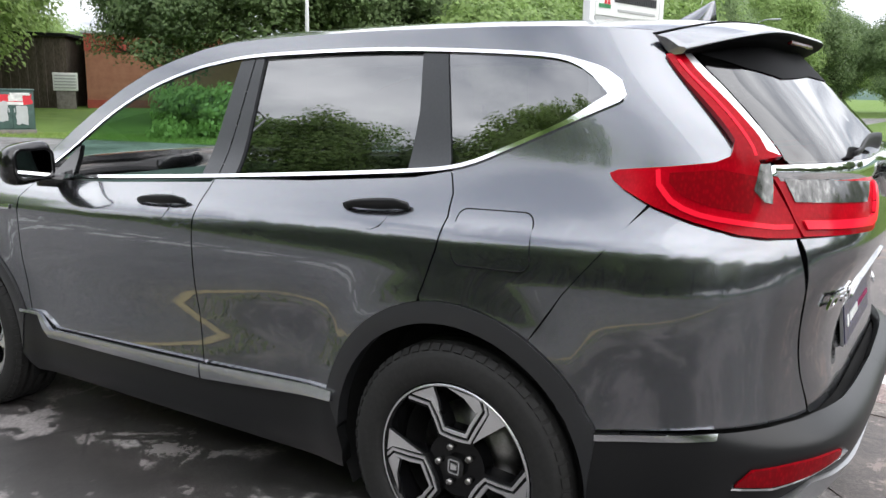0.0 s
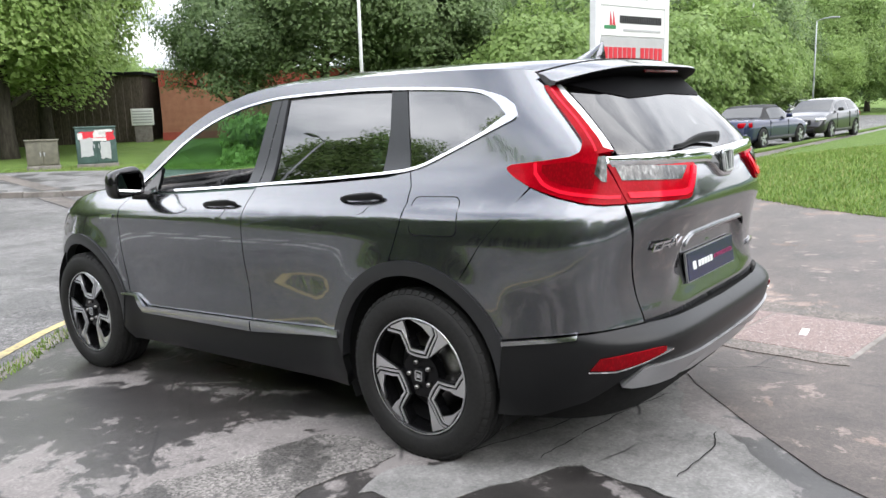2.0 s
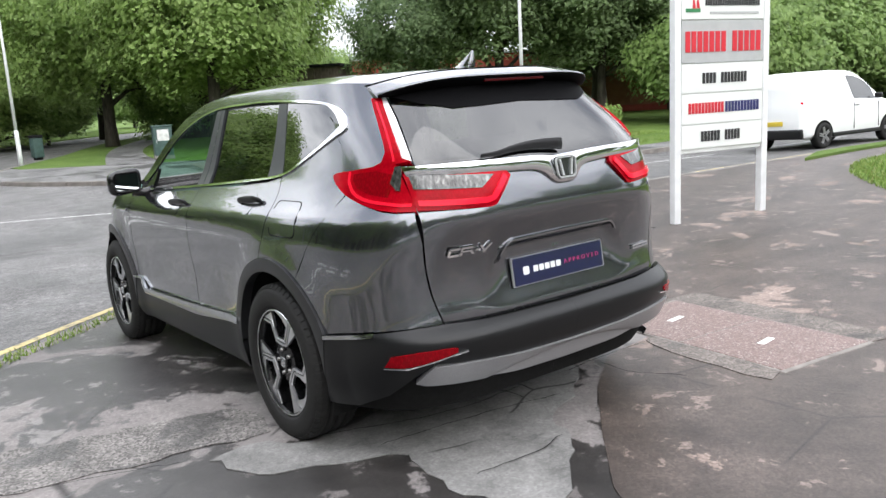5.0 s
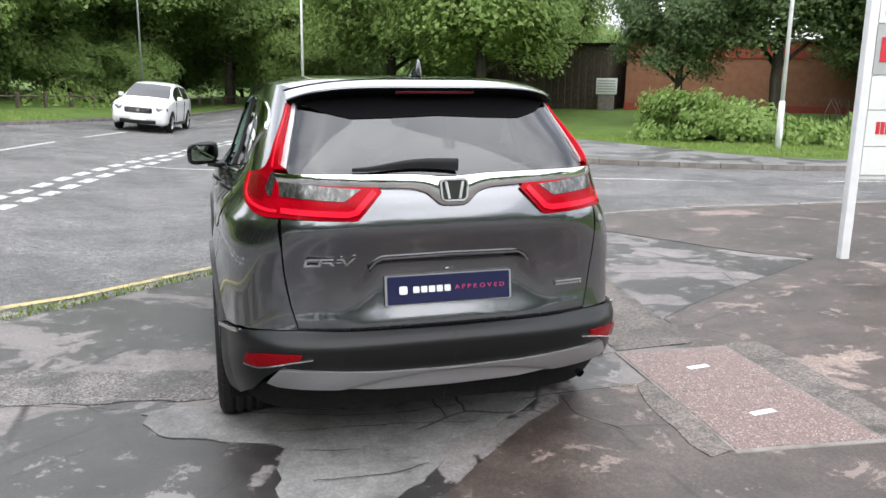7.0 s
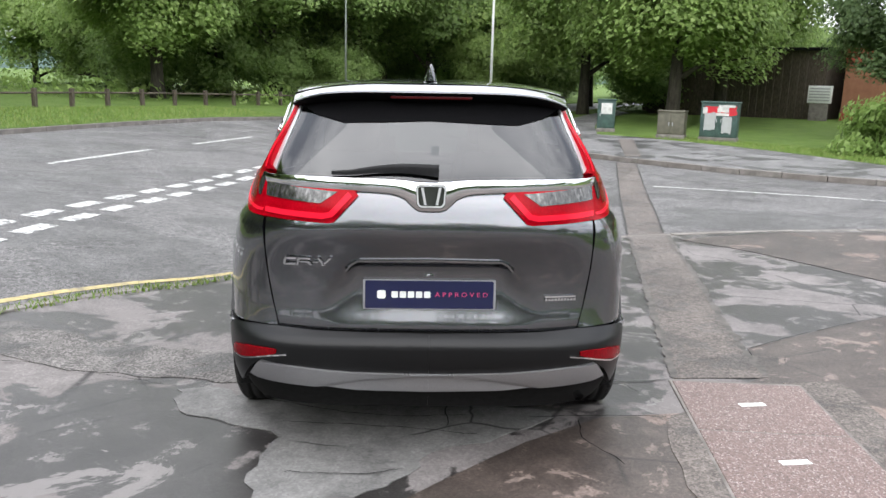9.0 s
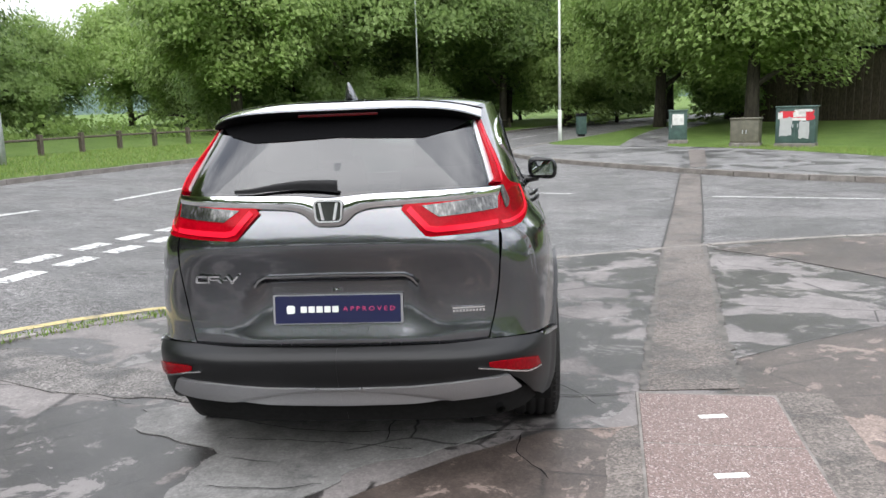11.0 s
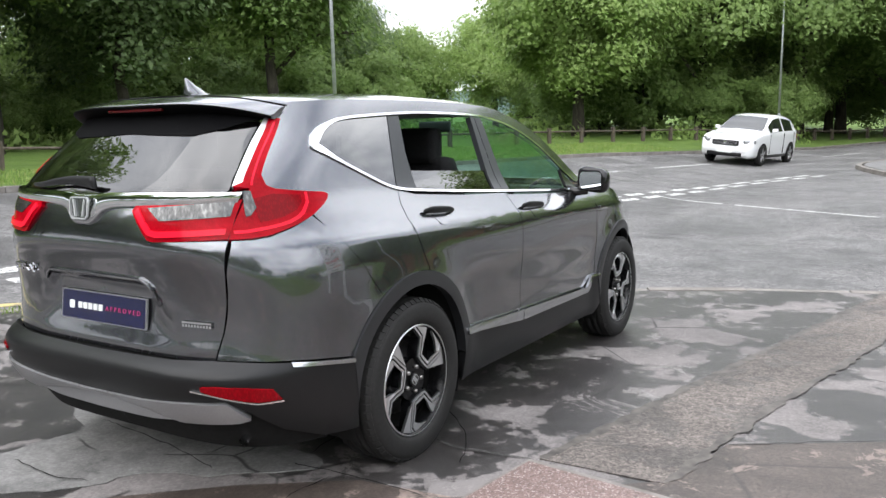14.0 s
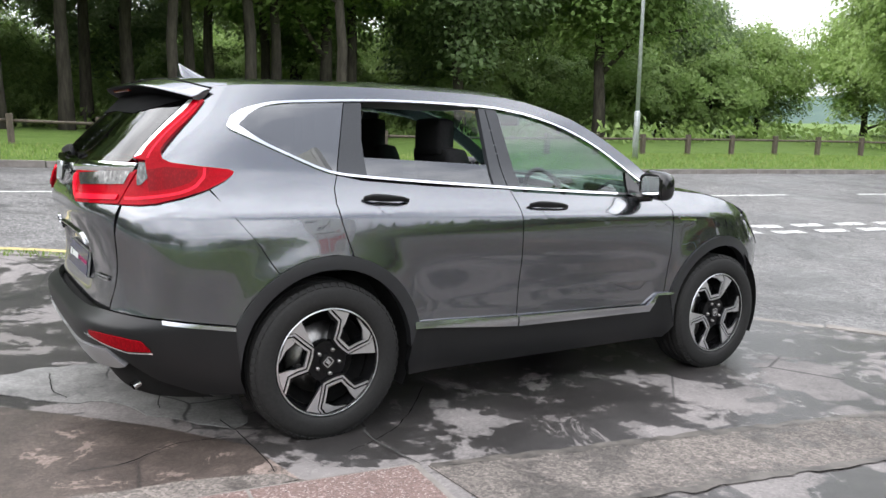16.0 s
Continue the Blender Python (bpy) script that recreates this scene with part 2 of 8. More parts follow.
# wet and drying asphalt
def asphalt(name, wet, dry, thresh, patch, tone=(1, 1, 1), wet_rough=0.38, chips=0.35, scuff=0.66, relief=0.35, crazed=0.0, mottle=(6.5, 0.70, 1.28)):
    k = Nodes(name, 0.6)
    v = k.coords()
    big = k.noise(patch, 10, 0.66, v, 0.35)
    mask = k.ramp(big, [(thresh - 0.008, 0.0), (thresh + 0.006, 1.0)])
    grit = k.voronoi(95, vec=v, out="Color")
    fine = k.noise(220, 3, 0.6, v)
    mid = k.noise(2.3, 5, 0.6, v)
    a = k.mix(k.ramp(mid, [(0.3, 0.0), (0.7, 1.0)]), tuple(wet * c * 0.68 for c in tone), tuple(wet * c * 1.45 for c in tone))
    b = k.mix(k.ramp(mid, [(0.3, 0.0), (0.7, 1.0)]), tuple(dry * c * 0.85 for c in tone), tuple(dry * c * 1.15 for c in tone))
    c = k.mix(mask, a, b)
    # small pale scuffs and dark oily stains
    small = k.noise(patch * 4.5, 8, 0.7, v, 0.2)
    c = k.mix(k.ramp(small, [(scuff - 0.012, 0.0), (scuff + 0.02, 0.75)]), c, tuple(dry * q * 1.05 for q in tone))
    mott = k.noise(mottle[0], 7, 0.75, v)
    c = k.mix(1.0, c, k.ramp(mott, [(0.34, mottle[1]), (0.5, 1.0), (0.66, mottle[2])]), "MULTIPLY")
    stain = k.noise(0.55, 6, 0.6, v)
    c = k.mix(1.0, c, k.ramp(stain, [(0.32, 0.72), (0.5, 1.0), (0.7, 1.15)]), "MULTIPLY")
    bw = k.t.nodes.new("ShaderNodeRGBToBW"); k.t.links.new(grit, bw.inputs[0])
    c = k.mix(chips, c, k.mix(1.0, c, k.ramp(bw.outputs[0], [(0.15, 0.45), (0.5, 1.0), (0.9, 1.9)]), "MULTIPLY"))
    # flakes of dry surface with hard edges, along a finer grain
    flake = k.noise(patch * 2.1, 12, 0.72, v, 0.6)
    c = k.mix(k.ramp(flake, [(scuff - 0.010, 0.0), (scuff + 0.004, 0.85)]), c, tuple(dry * q * 1.12 for q in tone))
    if crazed:
        bent = k.mix(0.12, v, k.t.nodes.new("ShaderNodeTexNoise").outputs["Color"])
        line = k.voronoi(0.85, "DISTANCE_TO_EDGE", bent)
        gaps = k.noise(1.4, 3, 0.5, v)
        seam = k.mix(1.0, k.ramp(line, [(0.002, 1.0), (0.007, 0.0)]), k.ramp(gaps, [(0.47, 0.0), (0.53, 1.0)]), "MULTIPLY")
        c = k.mix(k.mix(1.0, seam, crazed, "MULTIPLY"), c, (0.010, 0.010, 0.010))
    k.put("Base Color", c)
    k.put("Roughness", k.ramp(mask, [(0.0, wet_rough), (1.0, 0.82)]))
    k.bump(k.mix(0.5, fine, bw.outputs[0]), relief, 0.004)
    return k.m


FORECOURT = asphalt("forecourt_asphalt", 0.032, 0.158, 0.53, 1.05, (1.07, 0.98, 0.95), 0.38, 0.25, 0.585, 0.3, 0.8, (6.5, 0.82, 1.15))
FORECOURT_BROWN = asphalt("worn_brown_asphalt", 0.046, 0.155, 0.60, 1.2, (1.24, 0.97, 0.84), 0.5, 0.4, 0.615, 0.4, 0.6, (9.0, 0.80, 1.18))
ROAD = asphalt("road_chippings", 0.080, 0.118, 0.5, 0.5, (1.03, 1, 0.985), 0.55, 1.0, 0.66, 1.0, 0.0, (15.0, 0.58, 1.55))
PATCH_PALE = asphalt("pale_patch", 0.115, 0.175, 0.36, 1.6, (1.02, 1, 0.97), 0.6, 0.22, 0.66, 0.45, 0.9)
TRENCH = asphalt("trench_patch", 0.068, 0.112, 0.47, 2.5, (1.13, 0.98, 0.88), 0.6, 0.6, 0.62, 0.8, 0.0, (24.0, 0.60, 1.32))
OLD_TRENCH = asphalt("old_trench", 0.060, 0.120, 0.47, 2.2, (1.05, 0.98, 0.93), 0.5, 0.9, 0.60, 0.6)
PAVEMENT = asphalt("far_pavement", 0.060, 0.15, 0.47, 0.8, (1, 0.98, 0.97), 0.45)
_k = Nodes("red_granite_chips", 0.55); _v = _k.voronoi(150, out="Color"); _b = _k.t.nodes.new("ShaderNodeRGBToBW"); _k.t.links.new(_v, _b.inputs[0])
_k.put("Base Color", _k.ramp(_b.outputs[0], [(0.1, (0.085, 0.06, 0.055)), (0.35, (0.14, 0.095, 0.085)), (0.7, (0.20, 0.135, 0.12)), (0.93, (0.40, 0.35, 0.33))])); _k.bump(_b.outputs[0], 0.4, 0.004)
GRANITE = _k.m
_k = Nodes("road_paint_white", 0.6); _f = _k.noise(14, 6, 0.7)
_k.put("Base Color", _k.ramp(_f, [(0.42, (0.13, 0.13, 0.13)), (0.52, (0.58, 0.58, 0.56)), (0.8, (0.70, 0.70, 0.68))])); WHITE_LINE = _k.m
_k = Nodes("road_paint_yellow", 0.6); _f = _k.noise(9, 6, 0.7)
_k.put("Base Color", _k.ramp(_f, [(0.36, (0.17, 0.155, 0.11)), (0.52, (0.46, 0.37, 0.16)), (0.8, (0.54, 0.45, 0.22))])); YELLOW_LINE = _k.m
_k = Nodes("kerb_concrete", 0.8); _f = _k.noise(6, 6, 0.65); _r = _k.random()
_k.put("Base Color", _k.mix(_k.ramp(_r, [(0, 0.0), (1, 0.5)]), _k.ramp(_f, [(0.3, (0.11, 0.10, 0.09)), (0.7, (0.27, 0.25, 0.23))]), (0.16, 0.14, 0.125))); _k.bump(_f, 0.3, 0.006)
KERB = _k.m
_k = Nodes("grass_ground", 0.9, spec=0.2); _f = _k.noise(1.1, 6, 0.65); _h = _k.noise(45, 4, 0.7)
_k.put("Base Color", _k.mix(_k.ramp(_h, [(0.3, 0.0), (0.7, 0.6)]), _k.ramp(_f, [(0.3, (0.085, 0.14, 0.028)), (0.55, (0.13, 0.205, 0.042)), (0.8, (0.185, 0.225, 0.07))]), (0.045, 0.08, 0.02))); _k.bump(_h, 0.8, 0.05)
GRASS = _k.m
_k = Nodes("grass_blades", 0.6, spec=0.3); _r = _k.island()
_k.put("Base Color", _k.ramp(_r, [(0.0, (0.095, 0.165, 0.028)), (0.5, (0.165, 0.26, 0.048)), (0.85, (0.225, 0.31, 0.08)), (1.0, (0.34, 0.31, 0.14))])); BLADES = _k.m


def leaf_material(name, dark, mid, lite):
    k = Nodes(name, 0.5, spec=0.35)
    c = k.ramp(k.island(), [(0.0, dark), (0.5, mid), (1.0, lite)])
    c = k.mix(0.35, c, k.mix(k.random(), dark, lite))
    k.put("Base Color", c)
    t = k.t
    tl, ad, out = t.nodes.new("ShaderNodeBsdfTranslucent"), t.nodes.new("ShaderNodeMixShader"), t.nodes["Material Output"]
    ad.inputs[0].default_value = 0.5
    t.links.new(c, tl.inputs[0]); t.links.new(k.b.outputs[0], ad.inputs[1]); t.links.new(tl.outputs[0], ad.inputs[2])
    t.links.new(ad.outputs[0], out.inputs[0])
    return k.m


LEAF_A = leaf_material("leaves_mid_green", (0.125, 0.205, 0.055), (0.225, 0.335, 0.095), (0.33, 0.445, 0.16))
LEAF_B = leaf_material("leaves_dark_green", (0.083, 0.134, 0.056), (0.149, 0.223, 0.087), (0.232, 0.318, 0.137))
LEAF_C = leaf_material("leaves_bright_green", (0.165, 0.26, 0.066), (0.28, 0.40, 0.11), (0.39, 0.51, 0.185))
_k = Nodes("bark", 0.9, spec=0.2); _v = _k.noise(9, 6, 0.7, _k.coords((1, 1, 0.2)))
_k.put("Base Color", _k.ramp(_v, [(0.3, (0.025, 0.022, 0.018)), (0.7, (0.085, 0.075, 0.06))])); _k.bump(_v, 0.7, 0.03); BARK = _k.m
_k = Nodes("weathered_wood", 0.85); _v = _k.noise(14, 5, 0.6, _k.coords((1, 1, 0.3)))
_k.put("Base Color", _k.ramp(_v, [(0.3, (0.045, 0.035, 0.026)), (0.7, (0.13, 0.105, 0.08))])); _k.bump(_v, 0.4, 0.01); WOOD = _k.m
GALV = plain("galvanised_steel", (0.42, 0.44, 0.45), 0.5, 0.5, 0.15, 12)
WHITE_STEEL = plain("white_painted_steel", (0.74, 0.75, 0.76), 0.4, 0, 0.06, 8)
SIGN_WHITE = plain("sign_panel_white", (0.72, 0.74, 0.72), 0.35, 0, 0.04, 5)
GREEN_BOX = plain("green_painted_steel", (0.045, 0.085, 0.075), 0.55, 0, 0.3, 5)
OLIVE_BOX = plain("olive_painted_steel", (0.12, 0.115, 0.085), 0.6, 0, 0.25, 5)
PAPER = plain("torn_paper_white", (0.6, 0.6, 0.58), 0.8, 0, 0.25, 9)
RED_INK = plain("sign_red", (0.55, 0.02, 0.035), 0.5, 0, 0.08, 8)
BLACK_INK = plain("sign_black", (0.02, 0.02, 0.022), 0.5, 0, 0.1, 8)
NAVY_INK = plain("sign_navy", (0.02, 0.025, 0.12), 0.5, 0, 0.1, 8)
GREEN_INK = plain("sign_green", (0.05, 0.24, 0.10), 0.5, 0, 0.1, 8)
GREY_INK = plain("sign_grey", (0.40, 0.41, 0.41), 0.5, 0, 0.06, 8)
_k = Nodes("brick_buff_red", 0.85); _f = _k.noise(3, 5)
_k.put("Base Color", _k.ramp(_f, [(0.3, (0.24, 0.105, 0.062)), (0.7, (0.32, 0.15, 0.088))])); _k.bump(_k.noise(40, 3), 0.3, 0.01); BRICK = _k.m
RED_BAND = plain("red_brick_band", (0.30, 0.055, 0.035), 0.7, 0, 0.15, 4)


# ---- building blocks ----
def part(name, bm, material, parent=None, label="", smooth=True, normals=None):
    """Links a bmesh as one mesh object under a thing or a part."""
    me = bpy.data.meshes.new(name)
    bm.normal_update()
    bm.to_mesh(me)
    bm.free()
    mats = material if isinstance(material, (list, tuple)) else [material]
    for m in mats:
        me.materials.append(m)
    if smooth:
        me.shade_smooth()
    if normals is not None:
        me.normals_split_custom_set_from_vertices(normals)
    ob = new(name, me)
    if parent is not None:
        ob.parent = parent
    if label:
        tagged(ob, label)
    return ob


def thing(name, label, category, group="", kind="", m=None):
    ob = new(name)
    tagged(ob, label, category, group, kind)
    if m is not None:
        ob.matrix_world = m
    return ob


def box(bm, c, s, bevel=0.0, rot=None):
    """A box of size s about c, with rounded edges."""
    g = bmesh.ops.create_cube(bm, size=1.0)
    vs = g["verts"]
    for v in vs:
        v.co = Vector((v.co.x * s[0], v.co.y * s[1], v.co.z * s[2]))
    if bevel:
        es = list({e for v in vs for e in v.link_edges})
        r = bmesh.ops.bevel(bm, geom=es, offset=bevel, segments=2, affect="EDGES", profile=0.7)
        vs = list({v for f in r["faces"] for v in f.verts} | {v for v in vs if v.is_valid})
    for v in vs:
        p = rot @ v.co if rot else v.co
        v.co = p + Vector(c)
    return vs


def tube(bm, pts, radii, n=10, cap=True):
    """A round tube through pts."""
    pts = [Vector(p) for p in pts]
    if not isinstance(radii, (list, tuple)):
        radii = [radii] * len(pts)
    rings, up = [], None
    for i, p in enumerate(pts):
        d = (pts[min(i + 1, len(pts) - 1)] - pts[max(i - 1, 0)]).normalized()
        if up is None or abs(up.dot(d)) > 0.95:
            up = Vector((0, 0, 1)) if abs(d.z) < 0.9 else Vector((1, 0, 0))
        a = d.cross(up).normalized()
        b = d.cross(a).normalized()
        rings.append([bm.verts.new(p + radii[i] * (math.cos(t) * a + math.sin(t) * b)) for t in (2 * math.pi * k / n for k in range(n))])
    for r, s in zip(rings, rings[1:]):
        for k in range(n):
            bm.faces.new((r[k], r[(k + 1) % n], s[(k + 1) % n], s[k]))
    if cap:
        bm.faces.new(rings[0][::-1])
        bm.faces.new(rings[-1])


def lathe(bm, profile, n=48, axis="x", closed=False):
    """Turns (radius, along) points round an axis."""
    rings = []
    for r, h in profile:
        ring = []
        for k in range(n):
            t = 2 * math.pi * k / n
            c, s = r * math.cos(t), r * math.sin(t)
            ring.append(bm.verts.new((h, c, s) if axis == "x" else (c, s, h)))
        rings.append(ring)
    pairs = list(zip(rings, rings[1:])) + ([(rings[-1], rings[0])] if closed else [])
    for a, b in pairs:
        for k in range(n):
            bm.faces.new((a[k], a[(k + 1) % n], b[(k + 1) % n], b[k]))
    return rings


def prism(bm, outline, depth, place=None, bevel=0.0):
    """A flat outline (x, y) given thickness along z; place maps it into space."""
    lo = [bm.verts.new((x, y, 0)) for x, y in outline]
    hi = [bm.verts.new((x, y, depth)) for x, y in outline]
    n = len(outline)
    fs = [bm.faces.new(hi), bm.faces.new(lo[::-1])]
    for f in fs:
        f.normal_update()
    for k in range(n):
        fs.append(bm.faces.new((lo[k], lo[(k + 1) % n], hi[(k + 1) % n], hi[k])))
    bmesh.ops.recalc_face_normals(bm, faces=fs)
    if place is not None:
        for v in lo + hi:
            v.co = place @ v.co
    return fs


def smooth_line(pts, step):
    """Points of a smooth curve through pts, about step apart."""
    pts = [Vector(p) for p in pts]
    out = []
    for i in range(len(pts) - 1):
        a, b = pts[max(i - 1, 0)], pts[min(i + 2, len(pts) - 1)]
        p, q = pts[i], pts[i + 1]
        k = max(1, int((q - p).length / step))
        for j in range(k):
            t = j / k
            out.append(0.5 * ((2 * p) + (q - a) * t + (2 * a - 5 * p + 4 * q - b) * t * t + (3 * p - a - 3 * q + b) * t ** 3))
    out.append(pts[-1])
    return out


def curve1(xs, ys, soft=0.0):
    """A smooth monotone curve y(x) through the points; soft: rounded off over that distance."""
    xs, ys = np.array(xs, float), np.array(ys, float)
    h, d = np.diff(xs), np.diff(ys) / np.diff(xs)
    m = np.zeros(len(xs))
    m[0], m[-1] = d[0], d[-1]
    for i in range(1, len(xs) - 1):
        if d[i - 1] * d[i] > 0:
            w1, w2 = 2 * h[i] + h[i - 1], h[i] + 2 * h[i - 1]
            m[i] = (w1 + w2) / (w1 / d[i - 1] + w2 / d[i])

    n = 1600
    x = np.linspace(xs[0], xs[-1], n + 1)
    i = np.clip(np.searchsorted(xs, x, side="right") - 1, 0, len(xs) - 2)
    t = (x - xs[i]) / h[i]
    table = (ys[i] * (1 + 2 * t) * (1 - t) ** 2 + m[i] * h[i] * t * (1 - t) ** 2 + ys[i + 1] * t * t * (3 - 2 * t) + m[i + 1] * h[i] * t * t * (t - 1))
    if soft:
        k = int(3 * soft / (x[1] - x[0])) + 1
        wide = np.r_[2 * table[0] - table[k:0:-1], table, 2 * table[-1] - table[-2:-k - 2:-1]]
        bell = np.exp(-0.5 * (np.arange(-k, k + 1) * (x[1] - x[0]) / soft) ** 2)
        table = np.convolve(wide, bell / bell.sum(), "valid")
    table = table.tolist()
    lo, k = float(xs[0]), n / float(xs[-1] - xs[0])

    def f(v):
        u = (v - lo) * k
        if u <= 0:
            return table[0]
        if u >= n:
            return table[n]
        j = int(u)
        return table[j] + (table[j + 1] - table[j]) * (u - j)
    return f


def flat_grid(outline, step, cuts=((), ())):
    """A triangulated polygon cut along a grid: a bmesh in the plane."""
    bm = bmesh.new()
    bm.faces.new([bm.verts.new((p[0], p[1], 0)) for p in outline])
    bm.normal_update()
    bmesh.ops.triangulate(bm, faces=bm.faces[:], ngon_method="EAR_CLIP")
    xs, ys = [p[0] for p in outline], [p[1] for p in outline]
    for ax, vals in ((0, xs), (1, ys)):
        lo, hi = min(vals), max(vals)
        st = step[ax] if isinstance(step, tuple) else step
        ks, k = [c for c in cuts[ax] if lo < c < hi], math.ceil(lo / st) * st
        while k < hi:
            ks.append(k)
            k += st
        for k in ks:
            co, no = [0, 0, 0], [0, 0, 0]
            co[ax], no[ax] = k, 1
            bmesh.ops.bisect_plane(bm, geom=bm.verts[:] + bm.edges[:] + bm.faces[:], plane_co=co, plane_no=no, dist=1e-5)
    bmesh.ops.remove_doubles(bm, verts=bm.verts[:], dist=1e-5)
    bm.normal_update()
    for f in bm.faces:
        if f.normal.z < 0:
            f.normal_flip()
    return bm


def text_mesh(bm, body, size, depth, place, width=None):
    """Lettering in the built-in font, joined into bm; scaled to width if given, centred."""
    cu = bpy.data.curves.new("lettering", "FONT")
    cu.body, cu.size, cu.extrude, cu.align_x, cu.align_y = body, size, depth, "CENTER", "CENTER"
    cu.resolution_u = 3
    ob = bpy.data.objects.new("lettering", cu)
    me = bpy.data.meshes.new_from_object(ob)
    xs = [v.co.x for v in me.vertices]
    k = width / (max(xs) - min(xs)) if width else 1.0
    mid = (max(xs) + min(xs)) / 2
    for v in me.vertices:
        v.co = place @ Vector(((v.co.x - mid) * k, v.co.y, v.co.z))
    bm.from_mesh(me)
    bpy.data.objects.remove(ob)
    bpy.data.curves.remove(cu)
    bpy.data.meshes.remove(me)

# ---- the ground ----
KX, KY = [-40, -20, -7, -2, 8, 60], [-8.0, 10.0]  # where the slope changes
_HX = [0.9, 0.9, 0.45, -0.014, 0.05, 0.05]


def G(x, y):
    """Height of the ground."""
    return float(np.interp(x, KX, _HX)) - 0.0367 * max(KY[0], min(KY[1], y))


def sheet(name, outline, dz, step, material, label, category, kind="structure", skirt=0.15, lift=None, parent=None):
    """A paved or grassed area that follows the ground, with a real edge."""
    bm = flat_grid(outline, step, (KX, KY))
    for v in bm.verts:
        v.co.z = G(v.co.x, v.co.y) + dz + (lift(v.co.x, v.co.y) if lift else 0)
    if skirt:
        edges = [e for e in bm.edges if e.is_boundary]
        r = bmesh.ops.extrude_edge_only(bm, edges=edges)
        for v in r["geom"]:
            if isinstance(v, bmesh.types.BMVert):
                v.co.z -= skirt
        bmesh.ops.recalc_face_normals(bm, faces=bm.faces[:])
    ob = part(name, bm, material, parent, smooth=False)
    return tagged(ob, label, category, kind=kind) if parent is None else ob


def line_points(pts, step=0.5):
    return [(p.x, p.y) for p in smooth_line([(x, y, 0) for x, y in pts], step)]


# one ground sheet to the horizon, finer near the middle
bm = bmesh.new()
_far = [-1600, -900, -500, -250, -150, -100, -70]
_ax = sorted(_far + [k * 5 for k in range(-11, 12)] + KX[2:4] + [8] + [-k for k in _far])
_ay = sorted(_far + [k * 5 for k in range(-11, 12)] + KY[:1] + [-k for k in _far])
_v = [[bm.verts.new((x, y, G(x, y) - 0.09)) for x in _ax] for y in _ay]
for _i in range(len(_ay) - 1):
    for _j in range(len(_ax) - 1):
        bm.faces.new((_v[_i][_j], _v[_i][_j + 1], _v[_i + 1][_j + 1], _v[_i + 1][_j]))
tagged(part("ground", bm, GRASS, smooth=False), "rough green grass ground reaching the horizon", "ground", kind="structure")

WEST = line_points([(-10.9, -60), (-10.9, -10), (-10.7, 0), (-10.6, 8), (-9.3, 15), (-7.7, 20.6), (-5.2, 28), (-2, 38), (2, 48), (8, 60), (16, 72), (28, 84)], 1.0)
EAST = line_points([(34, 78), (22, 67), (14, 56), (9, 46), (5.5, 37), (2.3, 30), (0.8, 26), (1.5, 22.6), (3.2, 19.4), (5.8, 15.7), (8, 13.4), (11.3, 11.6), (14.2, 11.0), (20, 11), (70, 13)], 0.6)
EDGE = line_points([(70, 5.2), (25, 5.4), (14.3, 5.8), (8.9, 5.95), (6.4, 6.2), (4.5, 6.0), (2.8, 5.5), (1.7, 5.1), (0.7, 4.6), (0.1, 4.2), (-0.6, 3.75), (-1.1, 3.3), (-1.7, 2.8), (-2.4, 2.1), (-3.1, 0.9), (-3.6, -0.1), (-4.2, -1.6), (-4.6, -4), (-4.8, -10), (-4.8, -60)], 0.4)
sheet("road", WEST + EAST + EDGE, -0.025, 2.0, ROAD, "wet grey chipped asphalt road and junction", "road", skirt=0)
sheet("forecourt", EDGE + [(70, -60)], 0.0, 2.0, FORECOURT, "dark damp asphalt forecourt with pale drying patches", "pavement", skirt=0.1)
# worn brown asphalt on one side of the forecourt
sheet("worn_asphalt", [(2.08, 0.81), (2.8, 1.28), (3.69, 1.78), (4.66, 2.32), (4.28, 2.82), (3.6, 4.43), (3.05, 5.2), (4.5, 5.85), (6.4, 6.05), (8.9, 5.8), (14.3, 5.62), (30, 5.2), (30, -12), (-1.5, -12), (-1.1, -4), (-0.75, -2.2), (-0.3, -1.42), (0.05, -1.05), (0.45, -0.66), (0.86, -0.36), (1.28, -0.30), (1.98, 0.30)], 0.004, 2.0, FORECOURT_BROWN, "worn brownish asphalt surface with pale scuffs", "pavement", skirt=0.003)
TRENCH_L = line_points([(1.42, 0.22), (1.62, 1.19), (1.79, 2.0), (2.06, 3.25), (2.50, 5.33)], 0.12)
TRENCH_R = line_points([(1.96, 0.25), (2.14, 1.3), (2.29, 2.0), (2.60, 3.45), (3.02, 5.53)], 0.12)
_r = random.Random(14)
_rough = lambda pts, k: [(x + _r.uniform(-k, k), y + _r.uniform(-k, k)) for x, y in pts]
sheet("trench_patch", _rough(TRENCH_L, 0.012) + _rough(TRENCH_R[::-1], 0.012), 0.0055, 0.6, TRENCH, "coarse brownish-grey trench reinstatement strip in the asphalt", "pavement", skirt=0.003)
sheet("cover_margin", _rough(line_points([(2.02, 0.16), (2.34, 0.12), (2.25, -0.55), (2.10, -1.38), (1.90, -1.30), (1.98, -0.6)], 0.12), 0.014), 0.0085, 0.5, TRENCH, "grey concrete margin beside the inspection cover", "pavement", skirt=0.005)
sheet("cover_margin", _rough(line_points([(1.30, -0.30), (1.21, -0.34), (1.10, -0.75), (1.06, -1.22), (1.20, -1.20), (1.30, -0.5)], 0.12), 0.012), 0.0085, 0.5, TRENCH, "grey concrete margin beside the inspection cover", "pavement", skirt=0.005)
